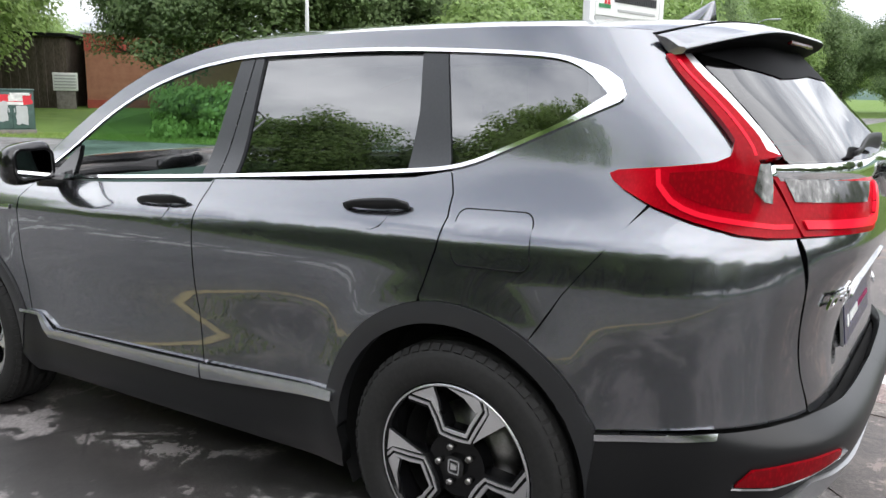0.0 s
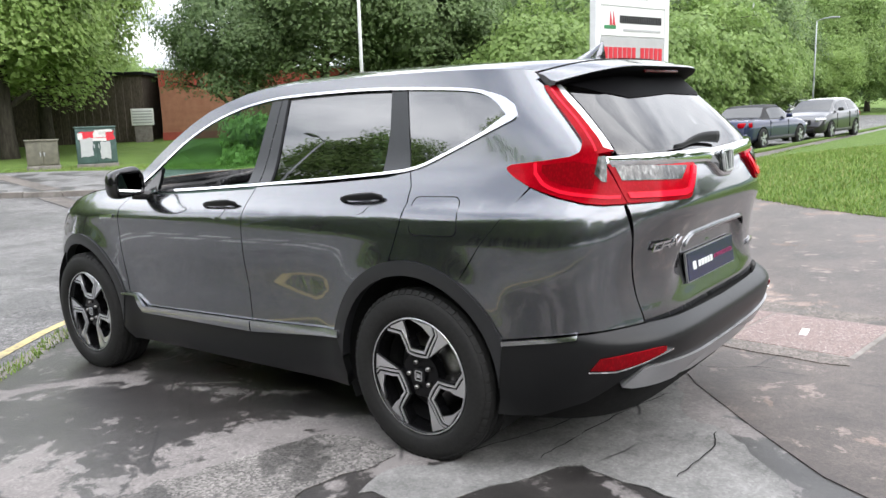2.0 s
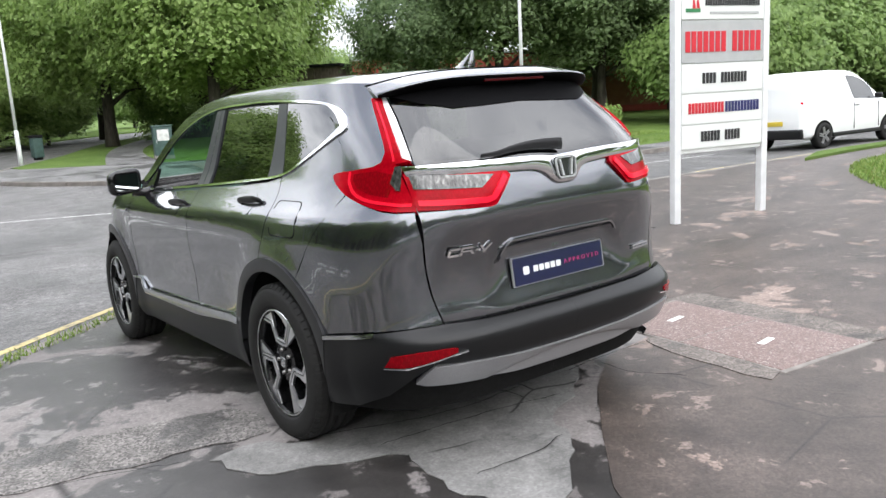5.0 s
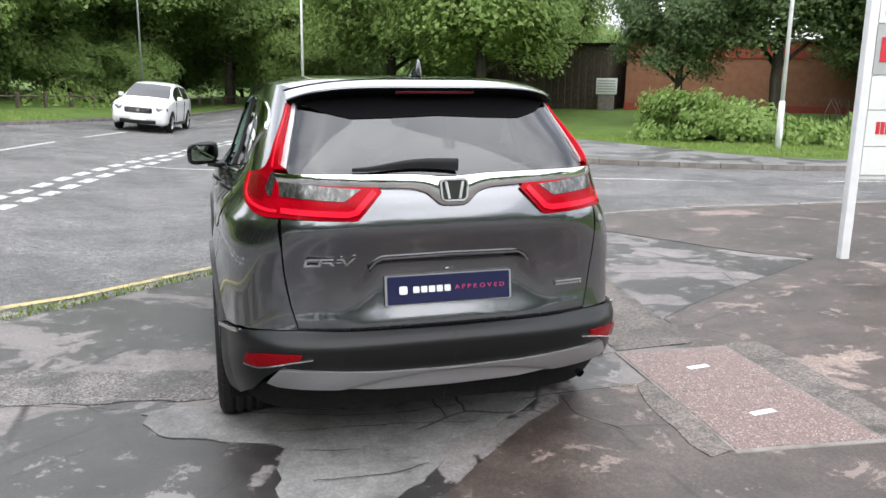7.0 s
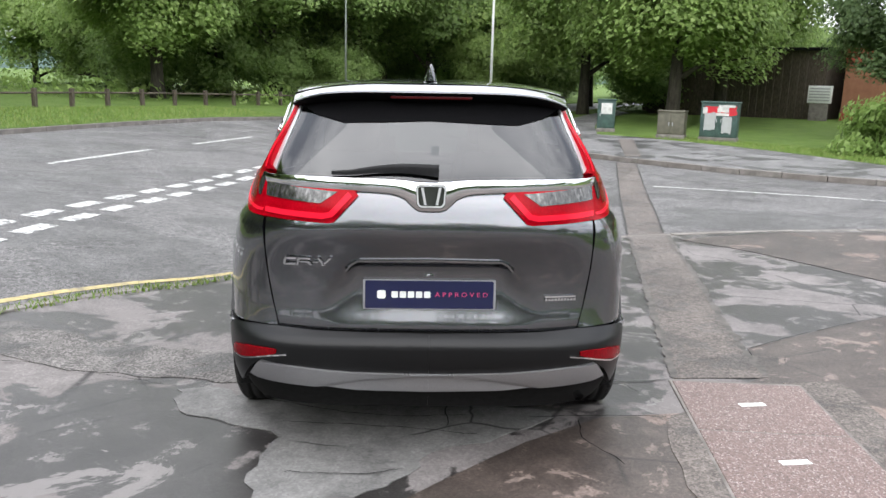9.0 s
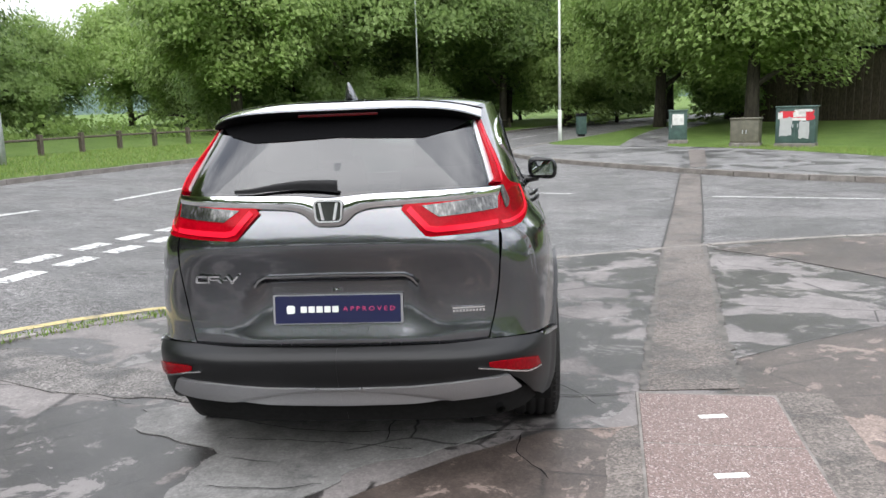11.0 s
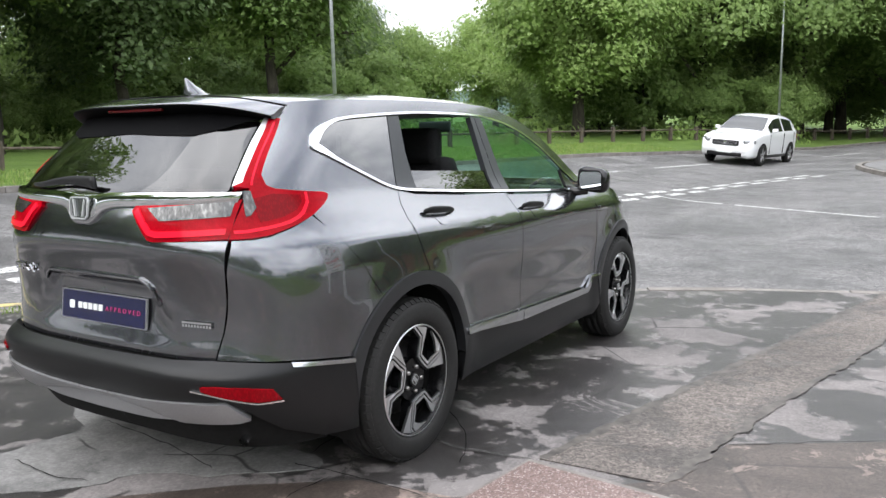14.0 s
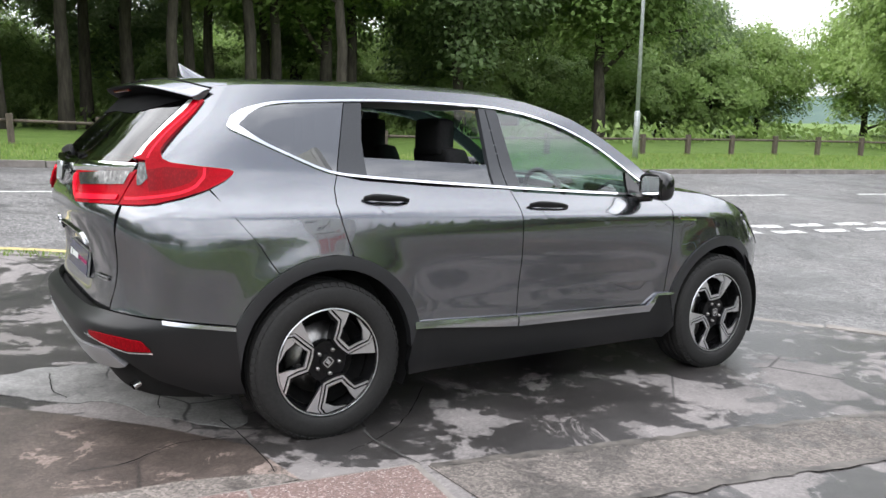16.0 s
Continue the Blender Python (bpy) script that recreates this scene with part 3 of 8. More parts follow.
sheet("road_trench_patch", [(2.53, 5.5), (3.33, 9), (4.25, 13), (5.0, 16.2), (5.45, 16.0), (4.76, 13), (3.84, 9), (3.05, 5.7)], -0.019, 1.0, TRENCH, "grey trench reinstatement strip across the road", "road", skirt=0.004)
_ring = [(-1.3, 0.0), (-1.1, 0.03), (-0.9, -0.15), (-0.4, -0.1), (0.2, -0.2), (0.62, -0.3), (0.35, -0.6), (0.05, -0.75), (-0.08, -1.0), (-0.35, -1.25), (-0.55, -1.38), (-0.72, -1.05), (-0.68, -0.62), (-0.85, -0.5), (-1.2, -0.3)]
_r = random.Random(4)
_ring = [(p.x + _r.uniform(-0.02, 0.02), p.y + _r.uniform(-0.02, 0.02)) for p in smooth_line([(x, y, 0) for x, y in _ring + _ring[:1]], 0.07)[:-1]]
sheet("pale_patch", _ring, 0.006, 0.5, PATCH_PALE, "pale grey cracked repair patch in the asphalt", "pavement", skirt=0.004)

sheet("old_trench_patch", _rough(line_points([(-1.0, 0.1), (-0.95, 0.5), (-1.7, 0.75), (-2.7, 1.05), (-3.0, 0.75), (-2.2, 0.35), (-1.0, 0.1)], 0.09)[:-1], 0.03), 0.005, 0.5, OLD_TRENCH, "grey reinstatement strip in the dark asphalt", "pavement", skirt=0.003)

PAVE_BACK = line_points([(70, 14.5), (20, 12.3), (14.2, 12.2), (12.3, 14), (11.3, 17), (9.9, 20.5), (7.5, 24.3), (4.7, 26.8), (2.6, 28.9)], 1.0)
_k0 = [p for p in EAST if p[1] < 30.1]
_inn = [(x + 0.13, y + 0.09) for x, y in _k0]
sheet("pavement", _inn + PAVE_BACK, 0.09, 1.0, PAVEMENT, "damp patchy asphalt footway on the far corner", "pavement", skirt=0.15)
sheet("footway_trench_patch", [(5.36, 16.75), (5.75, 16.6), (7.2, 22.9), (6.75, 23.2)], 0.096, 1.0, TRENCH, "darker trench reinstatement strip across the footway", "pavement", skirt=0.004)
sheet("footpath", line_points([(4.9, 26.3), (6.6, 33), (9.2, 41), (14, 52)], 2) + line_points([(15.4, 51.2), (10.6, 40.3), (8.0, 32.4), (6.4, 24.9)], 2), 0.11, 2.0, PAVEMENT, "narrow asphalt footpath through the grass", "pavement", skirt=0.05)
sheet("grass_verge_north", PAVE_BACK + line_points([(2.6, 28.9), (2.5, 30.2), (5.7, 37), (9.2, 46), (14.2, 56), (22.2, 67), (34, 78)], 2) + [(90, 100), (90, 15.5)], 0.095, 3.0, GRASS, "mown green grass verge beside the footway", "grass", skirt=0.2, lift=lambda x, y: 0.02 * max(0, min(12, x - 13)) * (y > 14))
sheet("grass_verge_west", [(x - 0.14, y + 0.03) for x, y in WEST] + [(60, 160), (-120, 160), (-120, -60)], 0.08, 4.0, GRASS, "long green grass verge along the main road", "grass", skirt=0.2, lift=lambda x, y: 0.0)
MOUND = line_points([(6.3, -1.2), (6.6, -0.6), (7.4, 0.5), (9, 2.0), (11.3, 3.4), (14, 4.0), (24, 4.3), (40, 4.4)], 0.5) + [(60, 4.0), (60, -16), (9, -16), (7.2, -6), (6.3, -2.5)]


def mound_lift(x, y):
    d = 1e9
    for (ax, ay), (bx, by) in zip(MOUND, MOUND[1:] + MOUND[:1]):
        ux, uy = bx - ax, by - ay
        t = max(0.0, min(1.0, ((x - ax) * ux + (y - ay) * uy) / max(1e-9, ux * ux + uy * uy)))
        d = min(d, math.hypot(x - ax - ux * t, y - ay - uy * t))
    return 0.5 * (1 - math.exp(-max(0.0, d - 0.1) / 3.0))


sheet("grass_mound", MOUND, 0.014, 0.5, GRASS, "bright green grass bank beside the forecourt", "grass", skirt=0.1, lift=mound_lift)
sheet("grass_strip", line_points([(12.6, 5.0), (14.3, 5.68), (24, 5.25), (50, 5.1)], 1) + line_points([(50, 4.85), (24, 4.85), (14.5, 5.15), (12.6, 5.0)], 1)[:-1], 0.06, 2.0, GRASS, "thin green grass strip along the kerb", "grass", skirt=0.08)


def along(pts, start, length):
    """The point and heading at a distance along a line."""
    acc = 0.0
    for (ax, ay), (bx, by) in zip(pts, pts[1:]):
        d = math.hypot(bx - ax, by - ay)
        if acc + d >= start and d > 0:
            t = (start - acc) / d
            return ax + (bx - ax) * t, ay + (by - ay) * t, math.atan2(by - ay, bx - ax)
        acc += d
    return None


def ribbon(pts, start, length, width, dz, bm):
    """A painted bar that follows a line."""
    rows, n = [], max(2, int(length / 0.6) + 1)
    for i in range(n):
        q = along(pts, start + length * i / (n - 1), 0)
        if q is None:
            return
        x, y, h = q
        nx, ny = -math.sin(h) * width / 2, math.cos(h) * width / 2
        rows.append([bm.verts.new((x + s * nx, y + s * ny, G(x + s * nx, y + s * ny) + dz)) for s in (-1, 1)])
    for a, b in zip(rows, rows[1:]):
        f = bm.faces.new((a[0], a[1], b[1], b[0]))
        f.normal_update()
        if f.normal.z < 0:
            f.normal_flip()


def marking(name, pts, start, length, width, material, label):
    bm = bmesh.new()
    ribbon(pts, start, length, width, -0.020, bm)
    return tagged(part(name, bm, material, smooth=False), label, "road marking", group="painted lines on the road", kind="structure")


LANE = line_points([(-7.5, -30), (-7.4, -8), (-7.2, 1.4), (-6.6, 9), (-5.3, 16.5), (-3.4, 25), (-0.3, 33.5), (4, 44), (10, 55)], 0.5)
_s = 0.8
while _s < 90:
    marking("lane_dash", LANE, _s, 3.6, 0.11, WHITE_LINE, "worn white dash on the main road's centre line")
    _s += 5.6
GIVE = line_points([(-4.3, -1.5), (-4.05, 4.2), (-3.65, 8), (-3.15, 11.5), (-2.3, 15.2), (-1.2, 18.8), (0.4, 22.6), (1.2, 25)], 0.4)
for _off in (0.0, 0.42):
    _pts = [(x - _off, y) for x, y in GIVE]
    _s = 2.6
    while _s < 24:
        marking("give_way_dash", _pts, _s, 0.62, 0.2, WHITE_LINE, "short white dash of the give-way line")
        _s += 0.95
SIDE = line_points([(-2.4, 14.75), (-0.6, 13.9), (2, 12.7), (4.5, 11.65), (7.4, 10.5), (9.2, 9.7), (14, 8.7), (24, 8.3), (40, 8.4)], 0.5)
for _s, _n in ((0.0, 1.7), (2.0, 2.9), (7.7, 4.9), (14.5, 4), (20.5, 4), (27, 4)):
    marking("side_road_line", SIDE, _s, _n, 0.1, WHITE_LINE, "thin white centre line of the side road")
_e = [(x - 0.20, y + 0.14) for x, y in EDGE if x < 0.2]
marking("yellow_line", _e, 0.0, 26.0, 0.09, YELLOW_LINE, "faded yellow no-waiting line along the kerb")
_e = [(x, y + 0.22) for x, y in EDGE if 5.8 < x < 40]
marking("yellow_line", _e, 0.0, 30.0, 0.09, YELLOW_LINE, "faded yellow no-waiting line along the kerb")


def kerb(name, pts, length, width, height, dz, count, label, start=0.0):
    """A run of kerb stones, each a piece of its own."""
    root = thing(name, label, "kerb", kind="structure")
    bm = bmesh.new()
    box(bm, (0, 0, 0), (length - 0.012, width, height), 0.012)
    me = bpy.data.meshes.new("kerb_stone")
    bm.to_mesh(me); bm.free()
    me.materials.append(KERB)
    r = random.Random(len(pts))
    for i in range(count):
        q = along(pts, start + (i + 0.5) * length, 0)
        if q is None:
            break
        x, y, h = q
        ob = new("kerb_stone", me)
        ob.parent = root
        slope = (G(x + math.cos(h), y + math.sin(h)) - G(x - math.cos(h), y - math.sin(h))) / 2
        ob.matrix_world = pose(x, y, G(x, y) + dz - height / 2 + r.uniform(-0.006, 0.006), 0, -math.degrees(math.atan(slope)), math.degrees(h) + r.uniform(-0.7, 0.7))
    return root



# ---- the grey car: body surfaces, in its own frame (x right, y forward, z up, rear axle at y = 0) ----
AXLE, HUB_Z = 2.663, 0.364
_W = curve1([0.18, 0.26, 0.34, 0.45, 0.60, 0.78, 0.92, 1.00, 1.08, 1.14, 1.20, 1.36, 1.53, 1.62, 1.70],
            [0.84, 0.885, 0.900, 0.902, 0.906, 0.916, 0.913, 0.893, 0.838, 0.800, 0.768, 0.716, 0.664, 0.630, 0.58], 0.016)
_gate_y = curve1([0.18, 0.30, 0.42, 0.50, 0.60, 0.68, 0.75, 0.82, 0.90, 0.98, 1.05, 1.13, 1.20, 1.30, 1.50, 1.62],
                 [-0.80, -0.850, -0.890, -0.910, -0.918, -0.908, -0.904, -0.912, -0.936, -0.963, -0.968, -0.951, -0.915, -0.835, -0.655, -0.555], 0.028)
_ledge_y = curve1([0.18, 0.30, 0.36, 0.42, 0.50, 0.545, 0.570, 0.60, 0.625, 1.62], [0.0, -0.020, -0.044, -0.062, -0.074, -0.076, -0.056, -0.012, 0.0, 0.0], 0.006)
_YR = lambda z: _gate_y(z) + _ledge_y(z)
_NR = curve1([0.2, 0.45, 0.80, 1.05, 1.15, 1.23, 1.35, 1.48, 1.6], [4.6, 5.0, 4.8, 4.0, 4.5, 5.1, 4.6, 3.9, 3.8], 0.03)
_YF = curve1([0.18, 0.35, 0.55, 0.75, 0.9, 1.05, 1.3], [3.38, 3.50, 3.53, 3.50, 3.40, 3.22, 3.0])
Y0, Y1 = 0.25, 2.25


def half_width(y, z):
    w = float(_W(z)) * (1 - 0.008 * ((y - 1.1) / 1.6) ** 2)
    for c in (0.0, AXLE):
        r = math.hypot(y - c, z - HUB_Z)
        w += 0.020 * math.exp(-((r - 0.43) / 0.10) ** 2)
    # the shoulder crease and the scooped lower doors
    w += 0.006 * math.exp(-((z - 0.99 - 0.02 * (1 - y)) / 0.035) ** 2)
    if 0.3 < y < 2.3:
        w -= 0.009 * math.exp(-((z - 0.66) / 0.15) ** 2) * min(1, (y - 0.3) / 0.35, (2.3 - y) / 0.35)
    return w


def _arc_table(n):
    t = np.linspace(0, 1, 2001) ** 3
    x, y = np.cos(t * np.pi / 2) ** (2 / n), np.sin(t * np.pi / 2) ** (2 / n)
    s = np.r_[0, np.cumsum(np.hypot(np.diff(x) * 0.9, np.diff(y) * 1.2))]
    even = np.interp(np.linspace(0, 1, 4001), s / s[-1], t).tolist()

    def f(v):
        u = max(0.0, min(1.0, v)) * 4000
        j = min(3999, int(u))
        return even[j] + (even[j + 1] - even[j]) * (u - j)
    return f, float(s[-1])


_RT, RLEN = _arc_table(4.5)
_FT, FLEN = _arc_table(3.0)


def shell(s, z, off=0.0, raw=False):
    """The body's outer skin on the right side: s runs from the rear centre forward along side and nose."""
    if s < Y0:
        t = _RT((Y0 - s) / RLEN)
        n = float(_NR(z))
        a = Y0 - float(_YR(z))
        c, q = max(0.0, math.cos(t * math.pi / 2)) ** (2 / n), math.sin(t * math.pi / 2) ** (2 / n)
        y = Y0 - a * q
        x = half_width(max(y, -0.55), z) * c
    elif s > Y1:
        t = _FT((s - Y1) / FLEN)
        a = float(_YF(z)) - Y1
        c, q = max(0.0, math.cos(t * math.pi / 2)) ** (2 / 3.0), math.sin(t * math.pi / 2) ** (2 / 3.0)
        y = Y1 + a * q
        x = half_width(min(y, 2.9), z) * c
    else:
        x, y = half_width(s, z), s
    p = Vector((x, y, z))
    if raw or not off:
        return p
    return p + shell_normal(s, z) * off


def shell_normal(s, z, e=0.004):
    a = shell(s + e, z, 0, True) - shell(s - e, z, 0, True)
    b = shell(s, z + e, 0, True) - shell(s, z - e, 0, True)
    n = a.cross(b)
    if n.length < 1e-9:
        return Vector((1, 0, 0))
    n.normalize()
    mid = Vector((0, 1.0, z))
    return n if n.dot(shell(s, z, 0, True) - mid) > 0 else -n


S_REAR = Y0 - RLEN
S_FRONT = Y1 + FLEN


def s_of_y(y, z):
    if Y0 <= y <= Y1:
        return y
    lo, hi = (S_REAR, Y0) if y < Y0 else (Y1, S_FRONT)
    for _ in range(26):
        m = (lo + hi) / 2
        if shell(m, z).y < y:
            lo = m
        else:
            hi = m
    return (lo + hi) / 2


def s_of_x(x, z):
    lo, hi = S_REAR, Y0
    for _ in range(26):
        m = (lo + hi) / 2
        if shell(m, z).x < x:
            lo = m
        else:
            hi = m
    return (lo + hi) / 2


def side_line(pts, step=0.04, smooth=False):
    """(y, z) points of a side outline as (s, z), filled in so that straight stays straight."""
    out = []
    for (a, b), (c, d) in zip(pts, pts[1:] + pts[:1]):
        n = max(1, int(math.hypot(c - a, d - b) / step))
        for k in range(n):
            y, z = a + (c - a) * k / n, b + (d - b) * k / n
            out.append((s_of_y(y, z), z))
    return out


def curved(pts, step=0.03):
    """A smooth open curve through (a, b) points."""
    return [(p.x, p.y) for p in smooth_line([(a, b, 0) for a, b in pts], step)]


def skin(name, outline, material, parent, off=0.0, depth=0.012, step=0.045, mirror=False, both=False, label="", place=None, relief=None):
    """A panel of the body: the outline laid on the skin, with a turned-in edge. mirror: on the left side; both: one mesh over both sides."""
    place = place or shell
    dense = []
    for (a, b), (c, d) in zip(outline, outline[1:] + outline[:1]):
        n = max(1, int(math.hypot(c - a, d - b) / 0.03))
        dense += [(a + (c - a) * k / n, b + (d - b) * k / n) for k in range(n)]
    flat = flat_grid(dense, step)
    flat.verts.ensure_lookup_table()
    st = [(v.co.x, v.co.y) for v in flat.verts]
    faces = [[v.index for v in f.verts] for f in flat.faces]
    border = {v.index for e in flat.edges if e.is_boundary for v in e.verts}
    bedges = [(e.verts[0].index, e.verts[1].index, next(v.index for v in e.link_faces[0].verts if v not in e.verts)) for e in flat.edges if e.is_boundary]
    flat.free()
    pos, nor = [], []
    for s, z in st:
        if place is shell:
            n = shell_normal(s, z, 0.07 if depth == 0 else 0.008)
            if depth == 0 and z > 1.06:  # side glass: evenly barrelled, more upright at the waist than at the roof
                lean = radians(12.5 + 24.0 * (z - 1.10))
                flat = Vector((n.x, n.y, 0)).normalized()
                n = flat * math.cos(lean) + Vector((0, 0, math.sin(lean)))
            p = shell(s, z) + n * (off + (relief(s, z) if relief else 0))
            if relief:
                e = 0.006
                q = [shell(s + i, z + j) + shell_normal(s + i, z + j) * relief(s + i, z + j) for i, j in ((e, 0), (-e, 0), (0, e), (0, -e))]
                m = (q[0] - q[1]).cross(q[2] - q[3]).normalized()
                n = m if m.dot(n) > 0 else -m
        else:
            p, n = place(s, z, off)
        if both and p.x < 0.2:
            n = Vector((n.x * max(0.0, p.x) / 0.2, n.y, n.z)).normalized()
        pos.append(p); nor.append(n)
    bm = bmesh.new()
    normals = []
    for sign in ((1, -1) if both else ((-1,) if mirror else (1,))):
        f = Vector((sign, 1, 1))
        vs = [bm.verts.new(p * f) for p in pos]
        normals += [n * f for n in nor]
        for ring in faces:
            loop = [vs[i] for i in ring]
            fa = bm.faces.new(loop)
            fa.normal_update()
            if fa.normal.dot(normals[-len(st) + ring[0]]) < 0:
                fa.normal_flip()
        if depth:
            r1, r2, out = {}, {}, {i: Vector() for i in border}
            for i, j, o in bedges:
                w = (pos[j] - pos[i]).cross(nor[i])
                if w.dot(pos[o] - pos[i]) > 0:
                    w = -w
                for q in (i, j):
                    out[q] = out[q] + w
            for i in border:
                r1[i] = bm.verts.new(pos[i] * f)
                r2[i] = bm.verts.new((pos[i] - nor[i] * depth) * f)
                w = (out[i].normalized() if out[i].length > 1e-9 else nor[i]) * f
                normals += [w, w]
            for i, j, _ in bedges:
                q = bm.faces.new((r1[i], r1[j], r2[j], r2[i]))
                q.normal_update()
                if q.normal.dot((out[i] + out[j]) * f) < 0:
                    q.normal_flip()
    bm.verts.ensure_lookup_table()
    return part(name, bm, material, parent, label, True, [tuple(n) for n in normals])


def band(line, width_in, width_out=0.0):
    """A strip about an open (a, b) line: its outline."""
    up, lo = [], []
    for i, (a, b) in enumerate(line):
        p, q = line[max(i - 1, 0)], line[min(i + 1, len(line) - 1)]
        h = math.atan2(q[1] - p[1], q[0] - p[0])
        up.append((a - math.sin(h) * width_out, b + math.cos(h) * width_out))
        lo.append((a + math.sin(h) * width_in, b - math.cos(h) * width_in))
    return up + lo[::-1]


def arc(cy, cz, r, a0, a1, n=24):
    return [(cy + r * math.cos(radians(a0 + (a1 - a0) * k / n)), cz + r * math.sin(radians(a0 + (a1 - a0) * k / n))) for k in range(n + 1)]


car = thing("grey_suv", "dark grey metallic five-door SUV parked on the forecourt", "car", m=LEVEL)
ARCH, FLARE = 0.413, 0.472
_top = curve1([-0.62, -0.50, -0.27, 0.14, 0.60, 0.96, 1.20, 1.33, 1.52, 1.72, 1.92, 2.08, 2.20, 2.30, 2.55, 2.85, 3.05, 3.25, 3.42],
              [1.50, 1.545, 1.572, 1.590, 1.600, 1.600, 1.585, 1.560, 1.515, 1.435, 1.325, 1.225, 1.135, 1.115, 1.095, 1.035, 0.98, 0.90, 0.80])
DLO_TOP = curved([(-0.406, 1.385), (-0.385, 1.424), (-0.345, 1.452), (-0.28, 1.477), (-0.15, 1.505), (0.19, 1.532), (0.50, 1.545), (0.94, 1.545), (1.15, 1.528), (1.31, 1.502), (1.51, 1.448), (1.71, 1.365), (1.90, 1.255), (2.06, 1.145)])
DLO_LOW = curved([(2.06, 1.085), (1.95, 1.083), (1.5, 1.100), (1.02, 1.122), (0.5, 1.150), (0.20, 1.170), (0.08, 1.183), (0.0, 1.203), (-0.10, 1.243), (-0.25, 1.306), (-0.35, 1.350), (-0.392, 1.368), (-0.406, 1.385)])
GATE = [(0.615, 0.604), (0.640, 0.70), (0.660, 0.82), (0.668, 0.92), (0.668, 1.056)]
SEAM = 0.0055


def arc_cut(c, r, a0, a1):
    return arc(c, HUB_Z, r, a0, a1)


_mid_seam = [(1.045, 1.118), (1.065, 1.05), (1.07, 0.98), (1.072, 0.75), (1.065, 0.55), (1.062, 0.452)]
_rear_seam = [(0.075, 1.180), (0.048, 1.12), (0.040, 1.06), (0.048, 0.98), (0.072, 0.90), (0.092, 0.845)]
_fend_seam = [(2.13, 1.07), (2.205, 1.00), (2.20, 0.75), (2.175, 0.56), (2.165, 0.500)]
_g = SEAM / 2


def z_on(line, y):
    ls = sorted(line)
    return float(np.interp(y, [p[0] for p in ls], [p[1] for p in ls]))


def corner_place(s, z, off):
    """The bumper's painted corner: upright down to its ledge."""
    zz = max(z, 0.625)
    p, n = shell(s, zz), shell_normal(s, zz)
    return Vector((p.x, p.y, z)) + n * off, n


def lamp_place(s, z, off):
    """The tail lamp stands proud of the tapering pillar, with an upright face."""
    y = shell(s, z).y
    w = max(0.0, min(1.0, (-0.40 - y) / 0.22))
    w = w * w * (3 - 2 * w) * (1 - 0.8 * max(0.0, min(1.0, (-0.70 - y) / 0.09)))
    u = max(0.0, min(1.0, (z - 1.13) / 0.34))
    w *= 1 - u * u * (3 - 2 * u)
    ze = z - 0.24 * w * max(0.0, z - 1.07)
    p, n = shell(s, ze), shell_normal(s, ze)
    n = Vector((n.x, n.y, n.z * (1 - 0.55 * w))).normalized()
    return Vector((p.x, p.y, z)) + n * off, n


